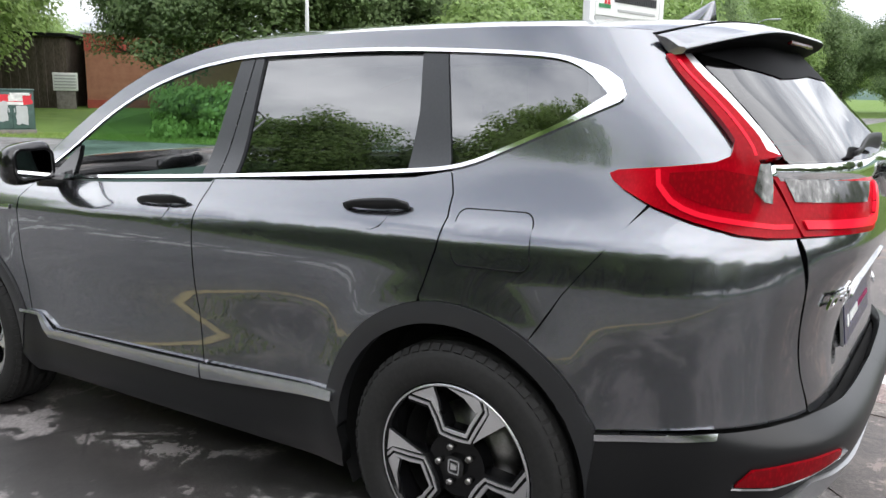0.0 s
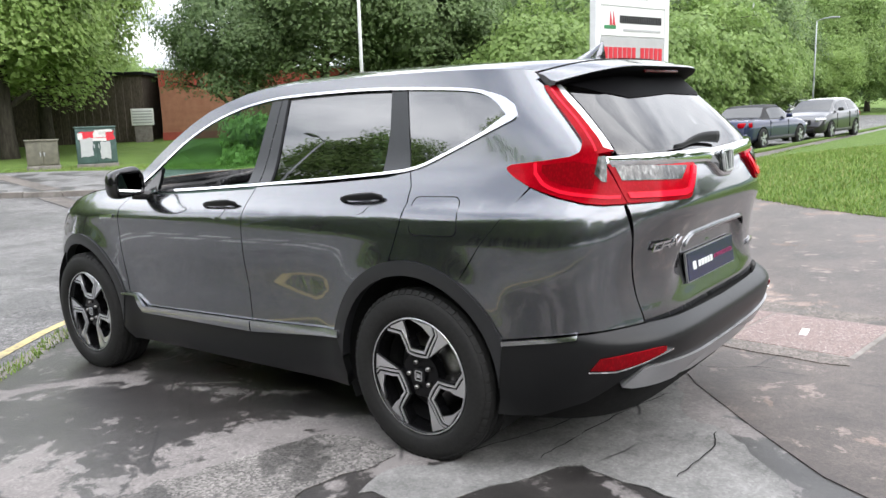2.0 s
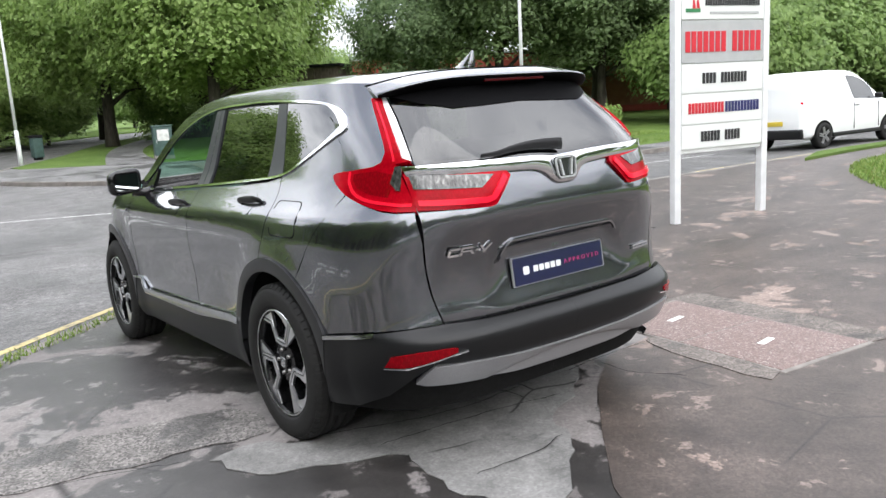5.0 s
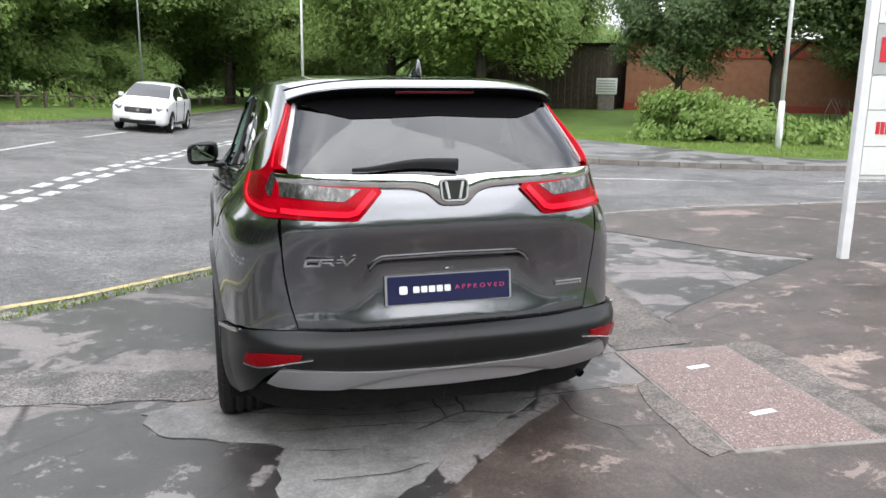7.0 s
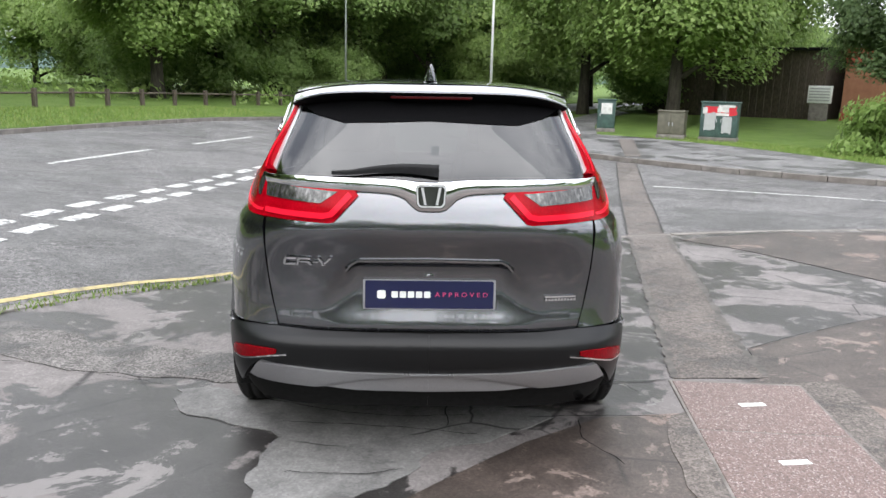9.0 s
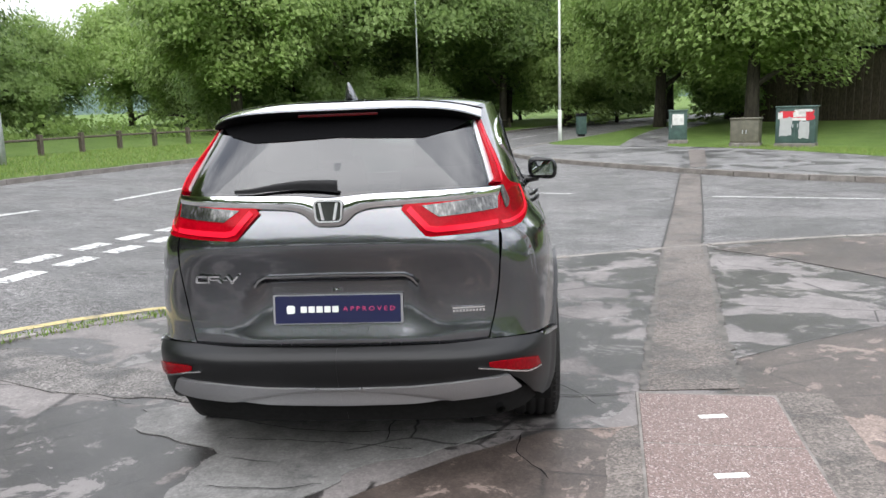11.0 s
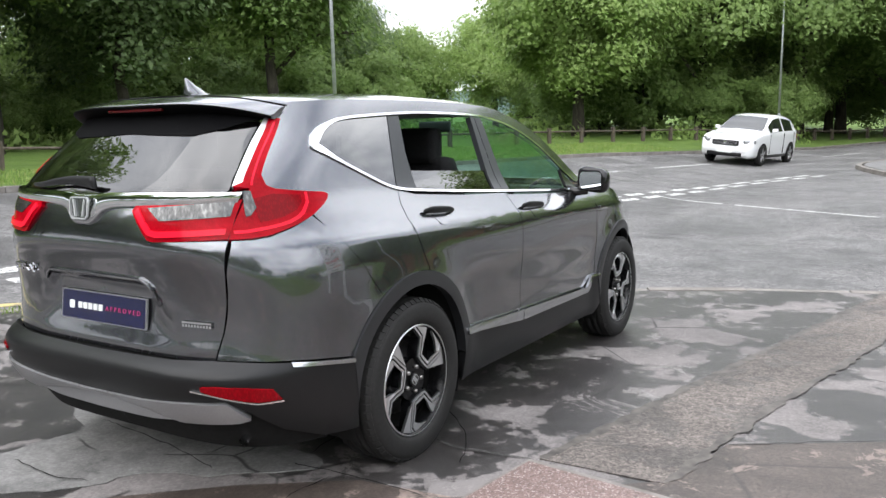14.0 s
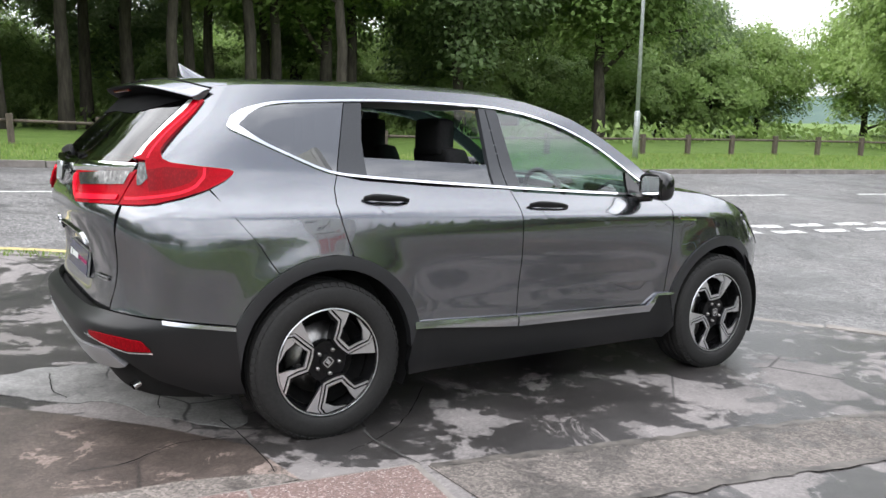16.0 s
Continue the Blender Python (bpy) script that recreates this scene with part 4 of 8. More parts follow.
for SIDE_M in (False, True):
    m = SIDE_M
    # front door
    o = [(p[0] + _g, p[1]) for p in _mid_seam] + [(1.5, 0.440), (2.02, 0.428), (2.105, 0.486), (2.155, 0.494)] + [(p[0] - _g, p[1]) for p in _fend_seam[::-1]] + [(2.08, z_on(DLO_LOW, 2.05) - 0.012), (1.6, z_on(DLO_LOW, 1.6) - 0.012), (1.06, z_on(DLO_LOW, 1.06) - 0.012)]
    front_door = skin("front_door", side_line(o), PAINT, car, mirror=m)
    # rear door
    o = [(p[0] + _g, p[1]) for p in _rear_seam] + arc_cut(0, FLARE + 0.002, 78, 18)[:] + [(0.47, 0.478)] + [(p[0] - _g, p[1]) for p in _mid_seam[::-1]] + [(0.6, z_on(DLO_LOW, 0.6) - 0.012), (0.2, z_on(DLO_LOW, 0.2) - 0.012)]
    rear_door = skin("rear_door", side_line(o), PAINT, car, mirror=m)
    # front wing
    o = [(p[0] + _g, p[1]) for p in _fend_seam] + arc_cut(AXLE, FLARE + 0.002, 163, 20) + [(3.2, 0.62), (3.24, 0.74), (3.14, 0.84), (3.0, 0.93)] + [(y, float(_top(y)) - 0.005) for y in (2.9, 2.7, 2.55, 2.4, 2.3, 2.2)]
    skin("front_wing", side_line(o), PAINT, car, mirror=m)
    # rear quarter with the roof rail and door pillars' upper frame
    tl_up = [(-0.43, 1.180), (-0.60, 1.195), (-0.70, 1.205), (-0.70, 1.262), (-0.646, 1.328), (-0.568, 1.412), (-0.506, 1.482)]
    o = [(p[0] - _g, p[1]) for p in _rear_seam[::-1]] + [(0.072, 1.186)]
    o = [(0.085, 0.83)] + o + [(p[0], p[1]) for p in DLO_LOW if p[0] < 0.06] + DLO_TOP[1:] + [(2.10, 1.135), (2.17, 1.15)] + [(y, float(_top(y))) for y in (2.12, 2.0, 1.85, 1.7, 1.55, 1.4, 1.25, 1.1, 0.9, 0.7, 0.5, 0.3, 0.1, -0.1, -0.3, -0.45, -0.52)] + tl_up[::-1] + [(-0.44, 1.165), (-0.52, 1.140)] + [(-0.42, 1.00), (-0.33, 0.89)] + arc_cut(0, FLARE + 0.002, 121.8, 84)
    skin("quarter_panel", side_line(o), PAINT, car, mirror=m)
    # rear bumper's painted corner
    o_side = [(-0.53, 1.132), (-0.4225, 0.9985), (-0.3325, 0.8885)] + arc_cut(0, FLARE + 0.002, 122.2, 157) + [(-0.46, 0.548), (-0.70, 0.570)]
    o = [(s_of_y(y, z), z) for y, z in o_side[:-2]] + [(s_of_y(-0.46, 0.552), 0.552), (s_of_y(-0.70, 0.59), 0.588), (s_of_x(0.72, 0.60), 0.602)] + [(s_of_x(x + _g, z), z) for x, z in GATE] + [(s_of_y(-0.70, 1.075), 1.075), (s_of_y(-0.60, 1.112), 1.112)]
    skin("bumper_corner", o, PAINT, car, mirror=m, place=corner_place)
    # wheel-arch and sill cladding
    for c, a0, a1, nm in ((0.0, 158, 16, "rear_arch_trim"), (AXLE, 164, 10, "front_arch_trim")):
        o = arc(c, HUB_Z, FLARE, a0, a1, 30) + arc(c, HUB_Z, ARCH, a1 - 14, a0 + 22, 34)
        skin(nm, side_line(o, 0.03), ARCH_TRIM, car, off=0.010, depth=0.05, step=0.03, mirror=m, label="black textured wheel-arch trim")
    o = [(0.44, 0.49), (1.06, 0.462), (2.03, 0.437), (2.10, 0.497), (2.22, 0.503), (2.27, 0.30), (2.2, 0.235), (1.0, 0.235), (0.42, 0.235), (0.405, 0.30)]
    skin("sill_cladding", side_line(o), CLAD, car, off=0.006, depth=0.04, mirror=m, label="black plastic sill cladding")
    for o in ([(0.425, 0.497), (1.058, 0.470), (1.058, 0.415), (0.425, 0.466)], [(1.066, 0.470), (2.022, 0.446), (2.105, 0.510), (2.23, 0.513), (2.23, 0.500), (2.115, 0.497), (2.045, 0.408), (1.066, 0.414)]):
        skin("sill_strip", side_line(o), SILL_SILVER, car, off=0.020, depth=0.016, step=0.04, mirror=m, label="bright chrome sill strip", relief=lambda s, z: 0.006 * math.cos((z - 0.445) * 38))
    o = side_line([(-0.715, 0.584), (-0.435, 0.549), (-0.435, 0.533), (-0.715, 0.569)])
    skin("bumper_strip", o, SILL_SILVER, car, off=0.014, depth=0.012, step=0.03, mirror=m, label="thin chrome strip")
    # chrome frame round the side windows
    def frame_width(y):
        return 0.006 + 0.034 * math.exp(-((y + 0.385) / 0.09) ** 2)
    up = DLO_TOP[:]
    inn = []
    for i, (a, b) in enumerate(up):
        p, q = up[max(i - 1, 0)], up[min(i + 1, len(up) - 1)]
        h = math.atan2(q[1] - p[1], q[0] - p[0])
        w = frame_width(a) + 0.004
        inn.append((a + math.sin(h) * w, b - math.cos(h) * w))
    skin("window_trim_upper", [(s_of_y(y, z), z) for y, z in up + inn[::-1]], CHROME, car, off=0.006, depth=0.012, step=0.04, mirror=m, label="bright chrome window trim")
    lo = DLO_LOW[::-1]
    inn2 = []
    for i, (a, b) in enumerate(lo):
        p, q = lo[max(i - 1, 0)], lo[min(i + 1, len(lo) - 1)]
        h = math.atan2(q[1] - p[1], q[0] - p[0])
        w = (0.011 + 0.026 * math.exp(-((a + 0.41) / 0.10) ** 2))
        inn2.append((a - math.sin(h) * w, b + math.cos(h) * w))
    skin("window_trim_lower", [(s_of_y(y, z), z) for y, z in lo + inn2[::-1]], CHROME, car, off=0.008, depth=0.014, step=0.04, mirror=m, label="bright chrome waistline trim")
    # black pillars
    zt = lambda y: z_on([p for p in DLO_TOP if p[0] > -0.42], y) - 0.014
    zl = lambda y: z_on([p for p in DLO_LOW if p[0] > -0.42], y) + 0.014
    skin("rear_pillar_trim", side_line([(0.085, zl(0.085)), (0.155, zt(0.155)), (0.245, zt(0.245)), (0.225, 1.35), (0.232, zl(0.232))]), PILLAR, car, off=-0.002, depth=0.03, mirror=m, label="dark satin door pillar")
    skin("door_pillar_trim", side_line([(0.955, zl(0.955)), (0.925, zt(0.925)), (0.965, zt(0.965)), (1.035, zl(1.035))]), PILLAR, car, off=-0.002, depth=0.03, mirror=m, label="dark satin door pillar")
    skin("door_pillar_trim", side_line([(1.041, zl(1.041)), (0.971, zt(0.971)), (1.04, zt(1.04)), (1.125, zl(1.125))]), PILLAR, car, off=-0.002, depth=0.03, mirror=m, label="dark satin door pillar")
    skin("mirror_sail", side_line([(1.90, zl(1.90)), (1.93, zt(1.93) - 0.0), (2.05, zl(2.05))]), GLOSS_BLACK, car, off=-0.002, depth=0.02, mirror=m)
    # side glass
    q = [p for p in inn if p[0] < 0.15] + [(0.15, zt(0.15)), (0.08, zl(0.08))] + [p for p in inn2[::-1] if p[0] < 0.075]
    quarter = skin("quarter_window", side_line(q), SIDE_GLASS, car, off=-0.004, depth=0, mirror=m, label="dark privacy glass")
    if m:
        g = [(0.235, zl(0.235)), (0.228, 1.35), (0.25, zt(0.25)), (0.6, zt(0.6)), (0.922, zt(0.922)), (0.952, zl(0.952)), (0.6, zl(0.6))]
    else:
        g = [(0.234, zl(0.234)), (0.232, 1.268), (0.945, 1.245), (0.952, zl(0.952)), (0.6, zl(0.6))]
    skin("rear_door_window", side_line(g), SIDE_GLASS, car, off=-0.012, depth=0, mirror=m, label="dark privacy glass" if m else "dark privacy glass wound most of the way down")
    if not m:
        g = [(1.128, zl(1.128)), (1.045, zt(1.045)), (1.2, zt(1.2)), (1.5, zt(1.5)), (1.75, zt(1.75)), (1.92, zt(1.92)), (1.90, zl(1.9)), (1.5, zl(1.5))]
        skin("front_door_window", side_line(g), CLEAR, car, off=-0.012, depth=0, mirror=m, label="clear green-tinted glass")
    # handles
    for hy, hz in ((0.285, 1.075), (1.255, 1.035)):
        bm = bmesh.new()
        f = Vector((-1 if m else 1, 1, 1))
        nn = shell_normal(hy, hz)
        rows = []
        for k in range(13):
            t = k / 12
            y = hy - 0.125 + 0.25 * t
            h = 0.0165 * (0.60 + 0.40 * math.sin(math.pi * min(1, t * 1.1 + 0.05)))
            lift = 0.016 * min(1, math.sin(math.pi * t) * 1.9)
            c = shell(y, hz - 0.012 * t) + nn * (0.010 + lift)
            rows.append([bm.verts.new((c + nn * 0.013 * math.cos(a) + Vector((0, 0, h * math.sin(a)))) * f) for a in (2 * math.pi * j / 10 for j in range(10))])
        for a, b in zip(rows, rows[1:]):
            for j in range(10):
                bm.faces.new((a[j], a[(j + 1) % 10], b[(j + 1) % 10], b[j]))
        bm.faces.new(rows[0]); bm.faces.new(rows[-1])
        bmesh.ops.recalc_face_normals(bm, faces=bm.faces[:])
        part("door_handle", bm, CLAD, rear_door if hy < 1 else front_door, "gloss black pull handle")
        cup = side_line(arc(hy + 0.01, hz - 0.012, 0.052, 0, 350, 20), 0.05)
        skin("handle_cup", cup, PAINT, rear_door if hy < 1 else front_door, off=0.0025, depth=0.002, step=0.02, mirror=m, relief=lambda s, z, hy=hy, hz=hz: -0.001)
    # small wing badge
    skin("wing_badge", side_line([(2.26, 0.965), (2.40, 0.955), (2.40, 0.937), (2.26, 0.945)]), CHROME, car, off=0.005, depth=0.004, step=0.03, mirror=m)
    # tail light: the upright strip and the wrap-round lamp
    strip_out = [(-0.706, 1.204), (-0.697, 1.246), (-0.658, 1.275), (-0.616, 1.325), (-0.540, 1.410), (-0.474, 1.487)]
    strip_in = [(-0.513, 1.487), (-0.588, 1.405), (-0.676, 1.312), (-0.734, 1.250), (-0.775, 1.200)]
    o = [(s_of_y(y, z), z) for y, z in strip_in[::-1] if z > 1.24] + [(s_of_x(x, z), z) for x, z in ((0.556, 1.487), (0.577, 1.40), (0.609, 1.30), (0.627, 1.232), (0.664, 1.232))]
    skin("glass_trim", o, BRIGHT_SILVER, car, off=0.0085, depth=0.015, step=0.03, mirror=m, label="bright trim beside the rear window")
    top = [(-0.400, 1.190), (-0.42, 1.199), (-0.55, 1.212), (-0.640, 1.224), (-0.664, 1.238)] + strip_out[2:] + strip_in[:4] + [(-0.772, 1.235)]
    low = [(-0.72, 1.056), (-0.62, 1.083), (-0.52, 1.117), (-0.44, 1.154), (-0.408, 1.176)]
    o = [(s_of_y(y, z), z) for y, z in top] + [(s_of_x(0.667, z), z) for z in (1.228, 1.14, 1.047)] + [(s_of_x(0.72, 1.048), 1.048)] + [(s_of_y(y, z), z) for y, z in low]
    lamp = skin("tail_light", o, RED_LENS, car, off=0.010, depth=0.05, step=0.025, mirror=m, label="glossy red wrap-round tail light with a slim arm up the pillar", place=lamp_place)
    o = band([(s_of_y(y, z), z) for y, z in ((-0.715, 1.238), (-0.676, 1.285), (-0.602, 1.368), (-0.505, 1.470))], 0.005, 0.005)
    skin("light_tube", o, RED_TUBE, lamp, off=0.0125, depth=0.003, step=0.02, mirror=m, label="bright red light tube", place=lamp_place)
    o = [(s_of_y(y, z), z) for y, z in ((-0.735, 1.104), (-0.65, 1.120), (-0.590, 1.142), (-0.555, 1.172), (-0.550, 1.196), (-0.66, 1.206), (-0.735, 1.190))]
    skin("inner_lens", o, DARK_RED, lamp, off=0.0115, depth=0.002, step=0.025, mirror=m, label="darker red lens", place=lamp_place)
    tubeo = band([(s_of_y(y, z), z) for y, z in curved([(-0.520, 1.203), (-0.530, 1.168), (-0.565, 1.130), (-0.630, 1.100), (-0.735, 1.080)])] + [(s_of_x(x, 1.072), 1.072) for x in (0.70, 0.672)], 0.006, 0.006)
    skin("light_tube", tubeo, RED_TUBE, lamp, off=0.013, depth=0.003, step=0.025, mirror=m, label="bright red light tube", place=lamp_place)
    s0 = s_of_x(0.670, 1.17)
    o = [(s0, 1.218), (s0, 1.126), (s0 + 0.018, 1.130), (s0 + 0.045, 1.158), (s0 + 0.038, 1.190), (s0 + 0.030, 1.218)]
    skin("reversing_lens", o, CLEAR_LENS, lamp, off=0.0150, depth=0.004, step=0.02, mirror=m, label="clear lens", place=lamp_place)

# ---- tail end ----


def back(x, z, off=0.0):
    """The skin across the tail, by x and height."""
    p = shell(s_of_x(abs(x), z), z) if abs(x) > 0.02 else Vector((0, float(_YR(z)), z))
    n = shell_normal(s_of_x(max(abs(x), 0.02), z), z)
    if x < 0:
        p = Vector((-p.x, p.y, p.z)); n = Vector((-n.x, n.y, n.z))
    if abs(x) <= 0.02:
        n = Vector((x / 0.02 * abs(n.x), n.y, n.z)).normalized()
    return p + n * off, n


def recess(x, z):
    """How far the tailgate is pressed in round the number plate."""
    outer = 0.335 + 0.85 * max(0.0, 0.865 - z)
    a = max(0.0, min(1.0, (outer - abs(x)) / (outer - 0.285)))
    a = a * a * (3 - 2 * a)
    b = max(0.0, min(1.0, (z - 0.612) / 0.25)) / (1 + math.exp((z - 0.865) / 0.006))
    crease = 0.0012 * math.exp(-((z - 0.640) / 0.02) ** 2) * (1 - a)
    crease += 0.012 * math.exp(-((z - 1.0) / 0.06) ** 2) * max(0.0, min(1.0, (0.66 - abs(x)) / 0.16))
    return -0.034 * a * b + crease


def gate_place(x, z, off):
    def f(u, v):
        p, n = back(u, max(v, 0.625))
        p = p + n * recess(u, v)
        p.z += min(0.0, v - 0.625)
        return p
    e = 0.005
    p = f(x, z)
    n = (f(x + e, z) - f(x - e, z)).cross(f(x, z + e) - f(x, z - e)).normalized()
    if n.y > 0:
        n = -n
    return p + n * off, n


def bar_place(x, z, off):
    """A half-round bar on the tail."""
    lo, hi = float(_bar_low(abs(x))), 1.200 + 0.02 * abs(x)
    p, n = back(x, z)
    k = max(-1.0, min(1.0, (2 * z - lo - hi) / (hi - lo)))
    t = (k + 1) / 2
    h = min(0.05, hi - lo)
    rise = 0.40 * h * t if t < 0.84 else 0.336 * h * (1 - t) / 0.16
    w = max(0.0, min(1.0, (t - 0.84) / 0.10))
    return p + n * (off + rise), (n + Vector((0, 0, -0.37 * (1 - w) + 0.80 * w))).normalized()


_bar_low = curve1([0.0, 0.045, 0.065, 0.105, 0.16, 0.3, 0.5, 0.64], [1.086, 1.088, 1.098, 1.135, 1.152, 1.160, 1.168, 1.174])


def mirrored(pts):
    return pts + [(-x, z) for x, z in pts[::-1] if abs(x) > 1e-6]


tailgate = skin("tailgate", mirrored([(0.0, 0.592), (0.3, 0.593), (0.60, 0.597), (0.612, 0.606)] + [(x - _g, z) for x, z in GATE[1:]] + [(0.39, 1.060), (0.285, 1.160), (0.2, 1.180), (0.1, 1.184), (0.0, 1.184)]), PAINT, car, depth=0.02, step=(0.03, 0.012), place=gate_place)
# inner lamps on the tailgate
for m in (False, True):
    f = -1 if m else 1
    o = [(x * f, z) for x, z in ((0.664, 1.186), (0.664, 1.048), (0.40, 1.039), (0.378, 1.044), (0.285, 1.145), (0.300, 1.163))]
    o = o if not m else o[::-1]
    dense = []
    for (a, b), (c, d) in zip(o, o[1:] + o[:1]):
        n = max(1, int(math.hypot(c - a, d - b) / 0.03))
        dense += [(a + (c - a) * k / n, b + (d - b) * k / n) for k in range(n)]
    inner = skin("tailgate_light", dense, RED_LENS, tailgate, off=0.014, depth=0.02, step=0.03, place=back, label="glossy red lamp on the tailgate")
    o = [(x * f, z) for x, z in ((0.652, 1.180), (0.652, 1.128), (0.43, 1.112), (0.365, 1.155))]
    skin("reversing_light", o if not m else o[::-1], CLEAR_LENS, inner, off=0.018, depth=0.004, step=0.03, place=back, label="clear reversing light")
    o = band([(x * f, z) for x, z in ((0.652, 1.074), (0.56, 1.070), (0.42, 1.065), (0.388, 1.072), (0.315, 1.146))], 0.011, 0.011)
    skin("light_tube", o, RED_TUBE, inner, off=0.021, depth=0.008, step=0.03, place=back, label="bright red light tube")
# chrome bar with the maker's shield
bm = bmesh.new()
_ns, _grid = [], []
for _i in range(65):
    _x = -0.657 + 1.314 * _i / 64
    _lo, _hi = float(_bar_low(abs(_x))), 1.200 + 0.02 * abs(_x)
    _row = []
    for _t, _o in ((-0.001, -0.012), (0.0, 0.006), (0.06, 0.014), (0.3, 0.016), (0.6, 0.016), (0.80, 0.016), (0.84, 0.016), (0.92, 0.013), (1.0, 0.007), (1.001, -0.012)):
        _q, _nn = bar_place(_x, _lo + (_hi - _lo) * max(0.0, min(1.0, _t)), _o)
        if _t <= 0.0:
            _nn = Vector((_nn.x, _nn.y * 0.4, -1)).normalized()
        else:
            _nn = (_nn + Vector((0, 0, -0.36 + 0.74 * _t))).normalized()
        _row.append(bm.verts.new(_q)); _ns.append(tuple(_nn))
    _grid.append(_row)
for _a, _b in zip(_grid, _grid[1:]):
    for _j in range(9):
        _f = bm.faces.new((_a[_j], _b[_j], _b[_j + 1], _a[_j + 1]))
        _f.normal_update()
for _row in (_grid[0], _grid[-1]):
    bm.faces.new(_row)
bar = part("chrome_bar", bm, CHROME, tailgate, "broad chrome bar under the rear window", True, _ns)
bm = bmesh.new()
_p, _n = back(0.0, 1.142, 0.024)
_n = Vector((0, -1, 0.08)).normalized()
_fr = look(_p, _p - _n)


def rounded(w, h, r, n=5, taper=0.0):
    out = []
    for cx, cy, a in ((w / 2 - r, h / 2 - r, 0), (-w / 2 + r, h / 2 - r, 90), (-w / 2 + r, -h / 2 + r, 180), (w / 2 - r, -h / 2 + r, 270)):
        for k in range(n + 1):
            x, y = cx + r * math.cos(radians(a + 90 * k / n)), cy + r * math.sin(radians(a + 90 * k / n))
            out.append((x * (1 + taper * y / h), y))
    return out


prism(bm, rounded(0.116, 0.092, 0.02, taper=0.12), 0.006, _fr)
shield = part("shield", bm, plain("emblem_grey", (0.10, 0.105, 0.10), 0.2, 0.8), bar, "dark grey emblem shield", smooth=False)
bm = bmesh.new()
for _o in (band(rounded(0.112, 0.088, 0.02, taper=0.12) + rounded(0.112, 0.088, 0.02, taper=0.12)[:1], 0.0, 0.006),
           [(-0.040, 0.034), (-0.030, 0.034), (-0.017, -0.034), (-0.027, -0.034)], [(0.030, 0.034), (0.040, 0.034), (0.027, -0.034), (0.017, -0.034)]):
    prism(bm, _o, 0.014, _fr)
part("emblem", bm, BRIGHT_SILVER, bar, "plain chrome emblem shape", smooth=False)
# rear window
g = [(0.0, 1.20), (0.3, 1.206), (0.62, 1.212), (0.625, 1.225), (0.605, 1.30), (0.572, 1.40), (0.548, 1.487), (0.50, 1.53), (0.3, 1.545), (0.0, 1.55)]
dense = []
g2 = mirrored(g)
for (a, b), (c, d) in zip(g2, g2[1:] + g2[:1]):
    n = max(1, int(math.hypot(c - a, d - b) / 0.04))
    dense += [(a + (c - a) * k / n, b + (d - b) * k / n) for k in range(n)]
skin("rear_window", dense, PRIVACY, tailgate, off=0.006, depth=0, step=0.05, place=back, label="dark curved rear window")
# the spoiler's shade on the glass, laid on as a flat black band
o = mirrored([(0.0, 1.432), (0.2, 1.424), (0.36, 1.420), (0.47, 1.447), (0.545, 1.487), (0.50, 1.53), (0.3, 1.545), (0.0, 1.55)])
dense = []
for (a, b), (c, d) in zip(o, o[1:] + o[:1]):
    n = max(1, int(math.hypot(c - a, d - b) / 0.04))
    dense += [(a + (c - a) * k / n, b + (d - b) * k / n) for k in range(n)]
skin("window_top_band", dense, MATTE_BLACK, tailgate, off=0.009, depth=0.002, step=0.05, place=back, label="black band painted as the spoiler's shade along the rear window's top")
# wiper
bm = bmesh.new()
rows = []
for k in range(15):
    t = k / 14
    p, n = back(0.03 - 0.42 * t, 1.226 + 0.012 * math.sin(math.pi * min(1, t * 1.2)) - 0.006 * t, 0.022 + 0.012 * (1 - t))
    h, d = 0.025 * (1 - 0.70 * t), 0.012 * (1 - 0.4 * t)
    rows.append([bm.verts.new(p + n * d * math.cos(a) + Vector((0, 0, h * math.sin(a)))) for a in (2 * math.pi * j / 8 for j in range(8))])
for a, b in zip(rows, rows[1:]):
    for j in range(8):
        bm.faces.new((a[j], a[(j + 1) % 8], b[(j + 1) % 8], b[j]))
bm.faces.new(rows[0]); bm.faces.new(rows[-1])
bmesh.ops.recalc_face_normals(bm, faces=bm.faces[:])
part("rear_wiper", bm, CABIN, tailgate, "black rear wiper arm and blade")
# plate with its holder
_p, _n = back(0.0, 0.742, -0.010)
_n = Vector((0, -1, 0.10)).normalized()
_fr = look(_p, _p - _n)
bm = bmesh.new(); prism(bm, rounded(0.540, 0.122, 0.006), 0.008, _fr); plate = part("number_plate", bm, SATIN_SILVER, tailgate, "dealer plate in a silver holder", smooth=False)
bm = bmesh.new(); prism(bm, rounded(0.522, 0.113, 0.006), 0.011, _fr)
_k = Nodes("plate_navy", 0.25, 0, (0.006, 0.008, 0.045)); _k.put("Coat Weight", 0.2)
part("plate_face", bm, _k.m, plate, "deep blue plate face", smooth=False)
for _k5 in range(5):
    bm = bmesh.new(); prism(bm, [(x - 0.141 + 0.033 * _k5, y) for x, y in rounded(0.026, 0.026, 0.004)], 0.0125, _fr); part("word_bar", bm, SIGN_WHITE, plate, smooth=False)
bm = bmesh.new(); prism(bm, [(x - 0.195, y) for x, y in rounded(0.034, 0.034, 0.008)], 0.0125, _fr); part("mark", bm, SIGN_WHITE, plate, smooth=False)
bm = bmesh.new(); text_mesh(bm, "A P P R O V E D", 0.026, 0.0006, _fr @ pose(0.130, 0, 0.0122), 0.215)
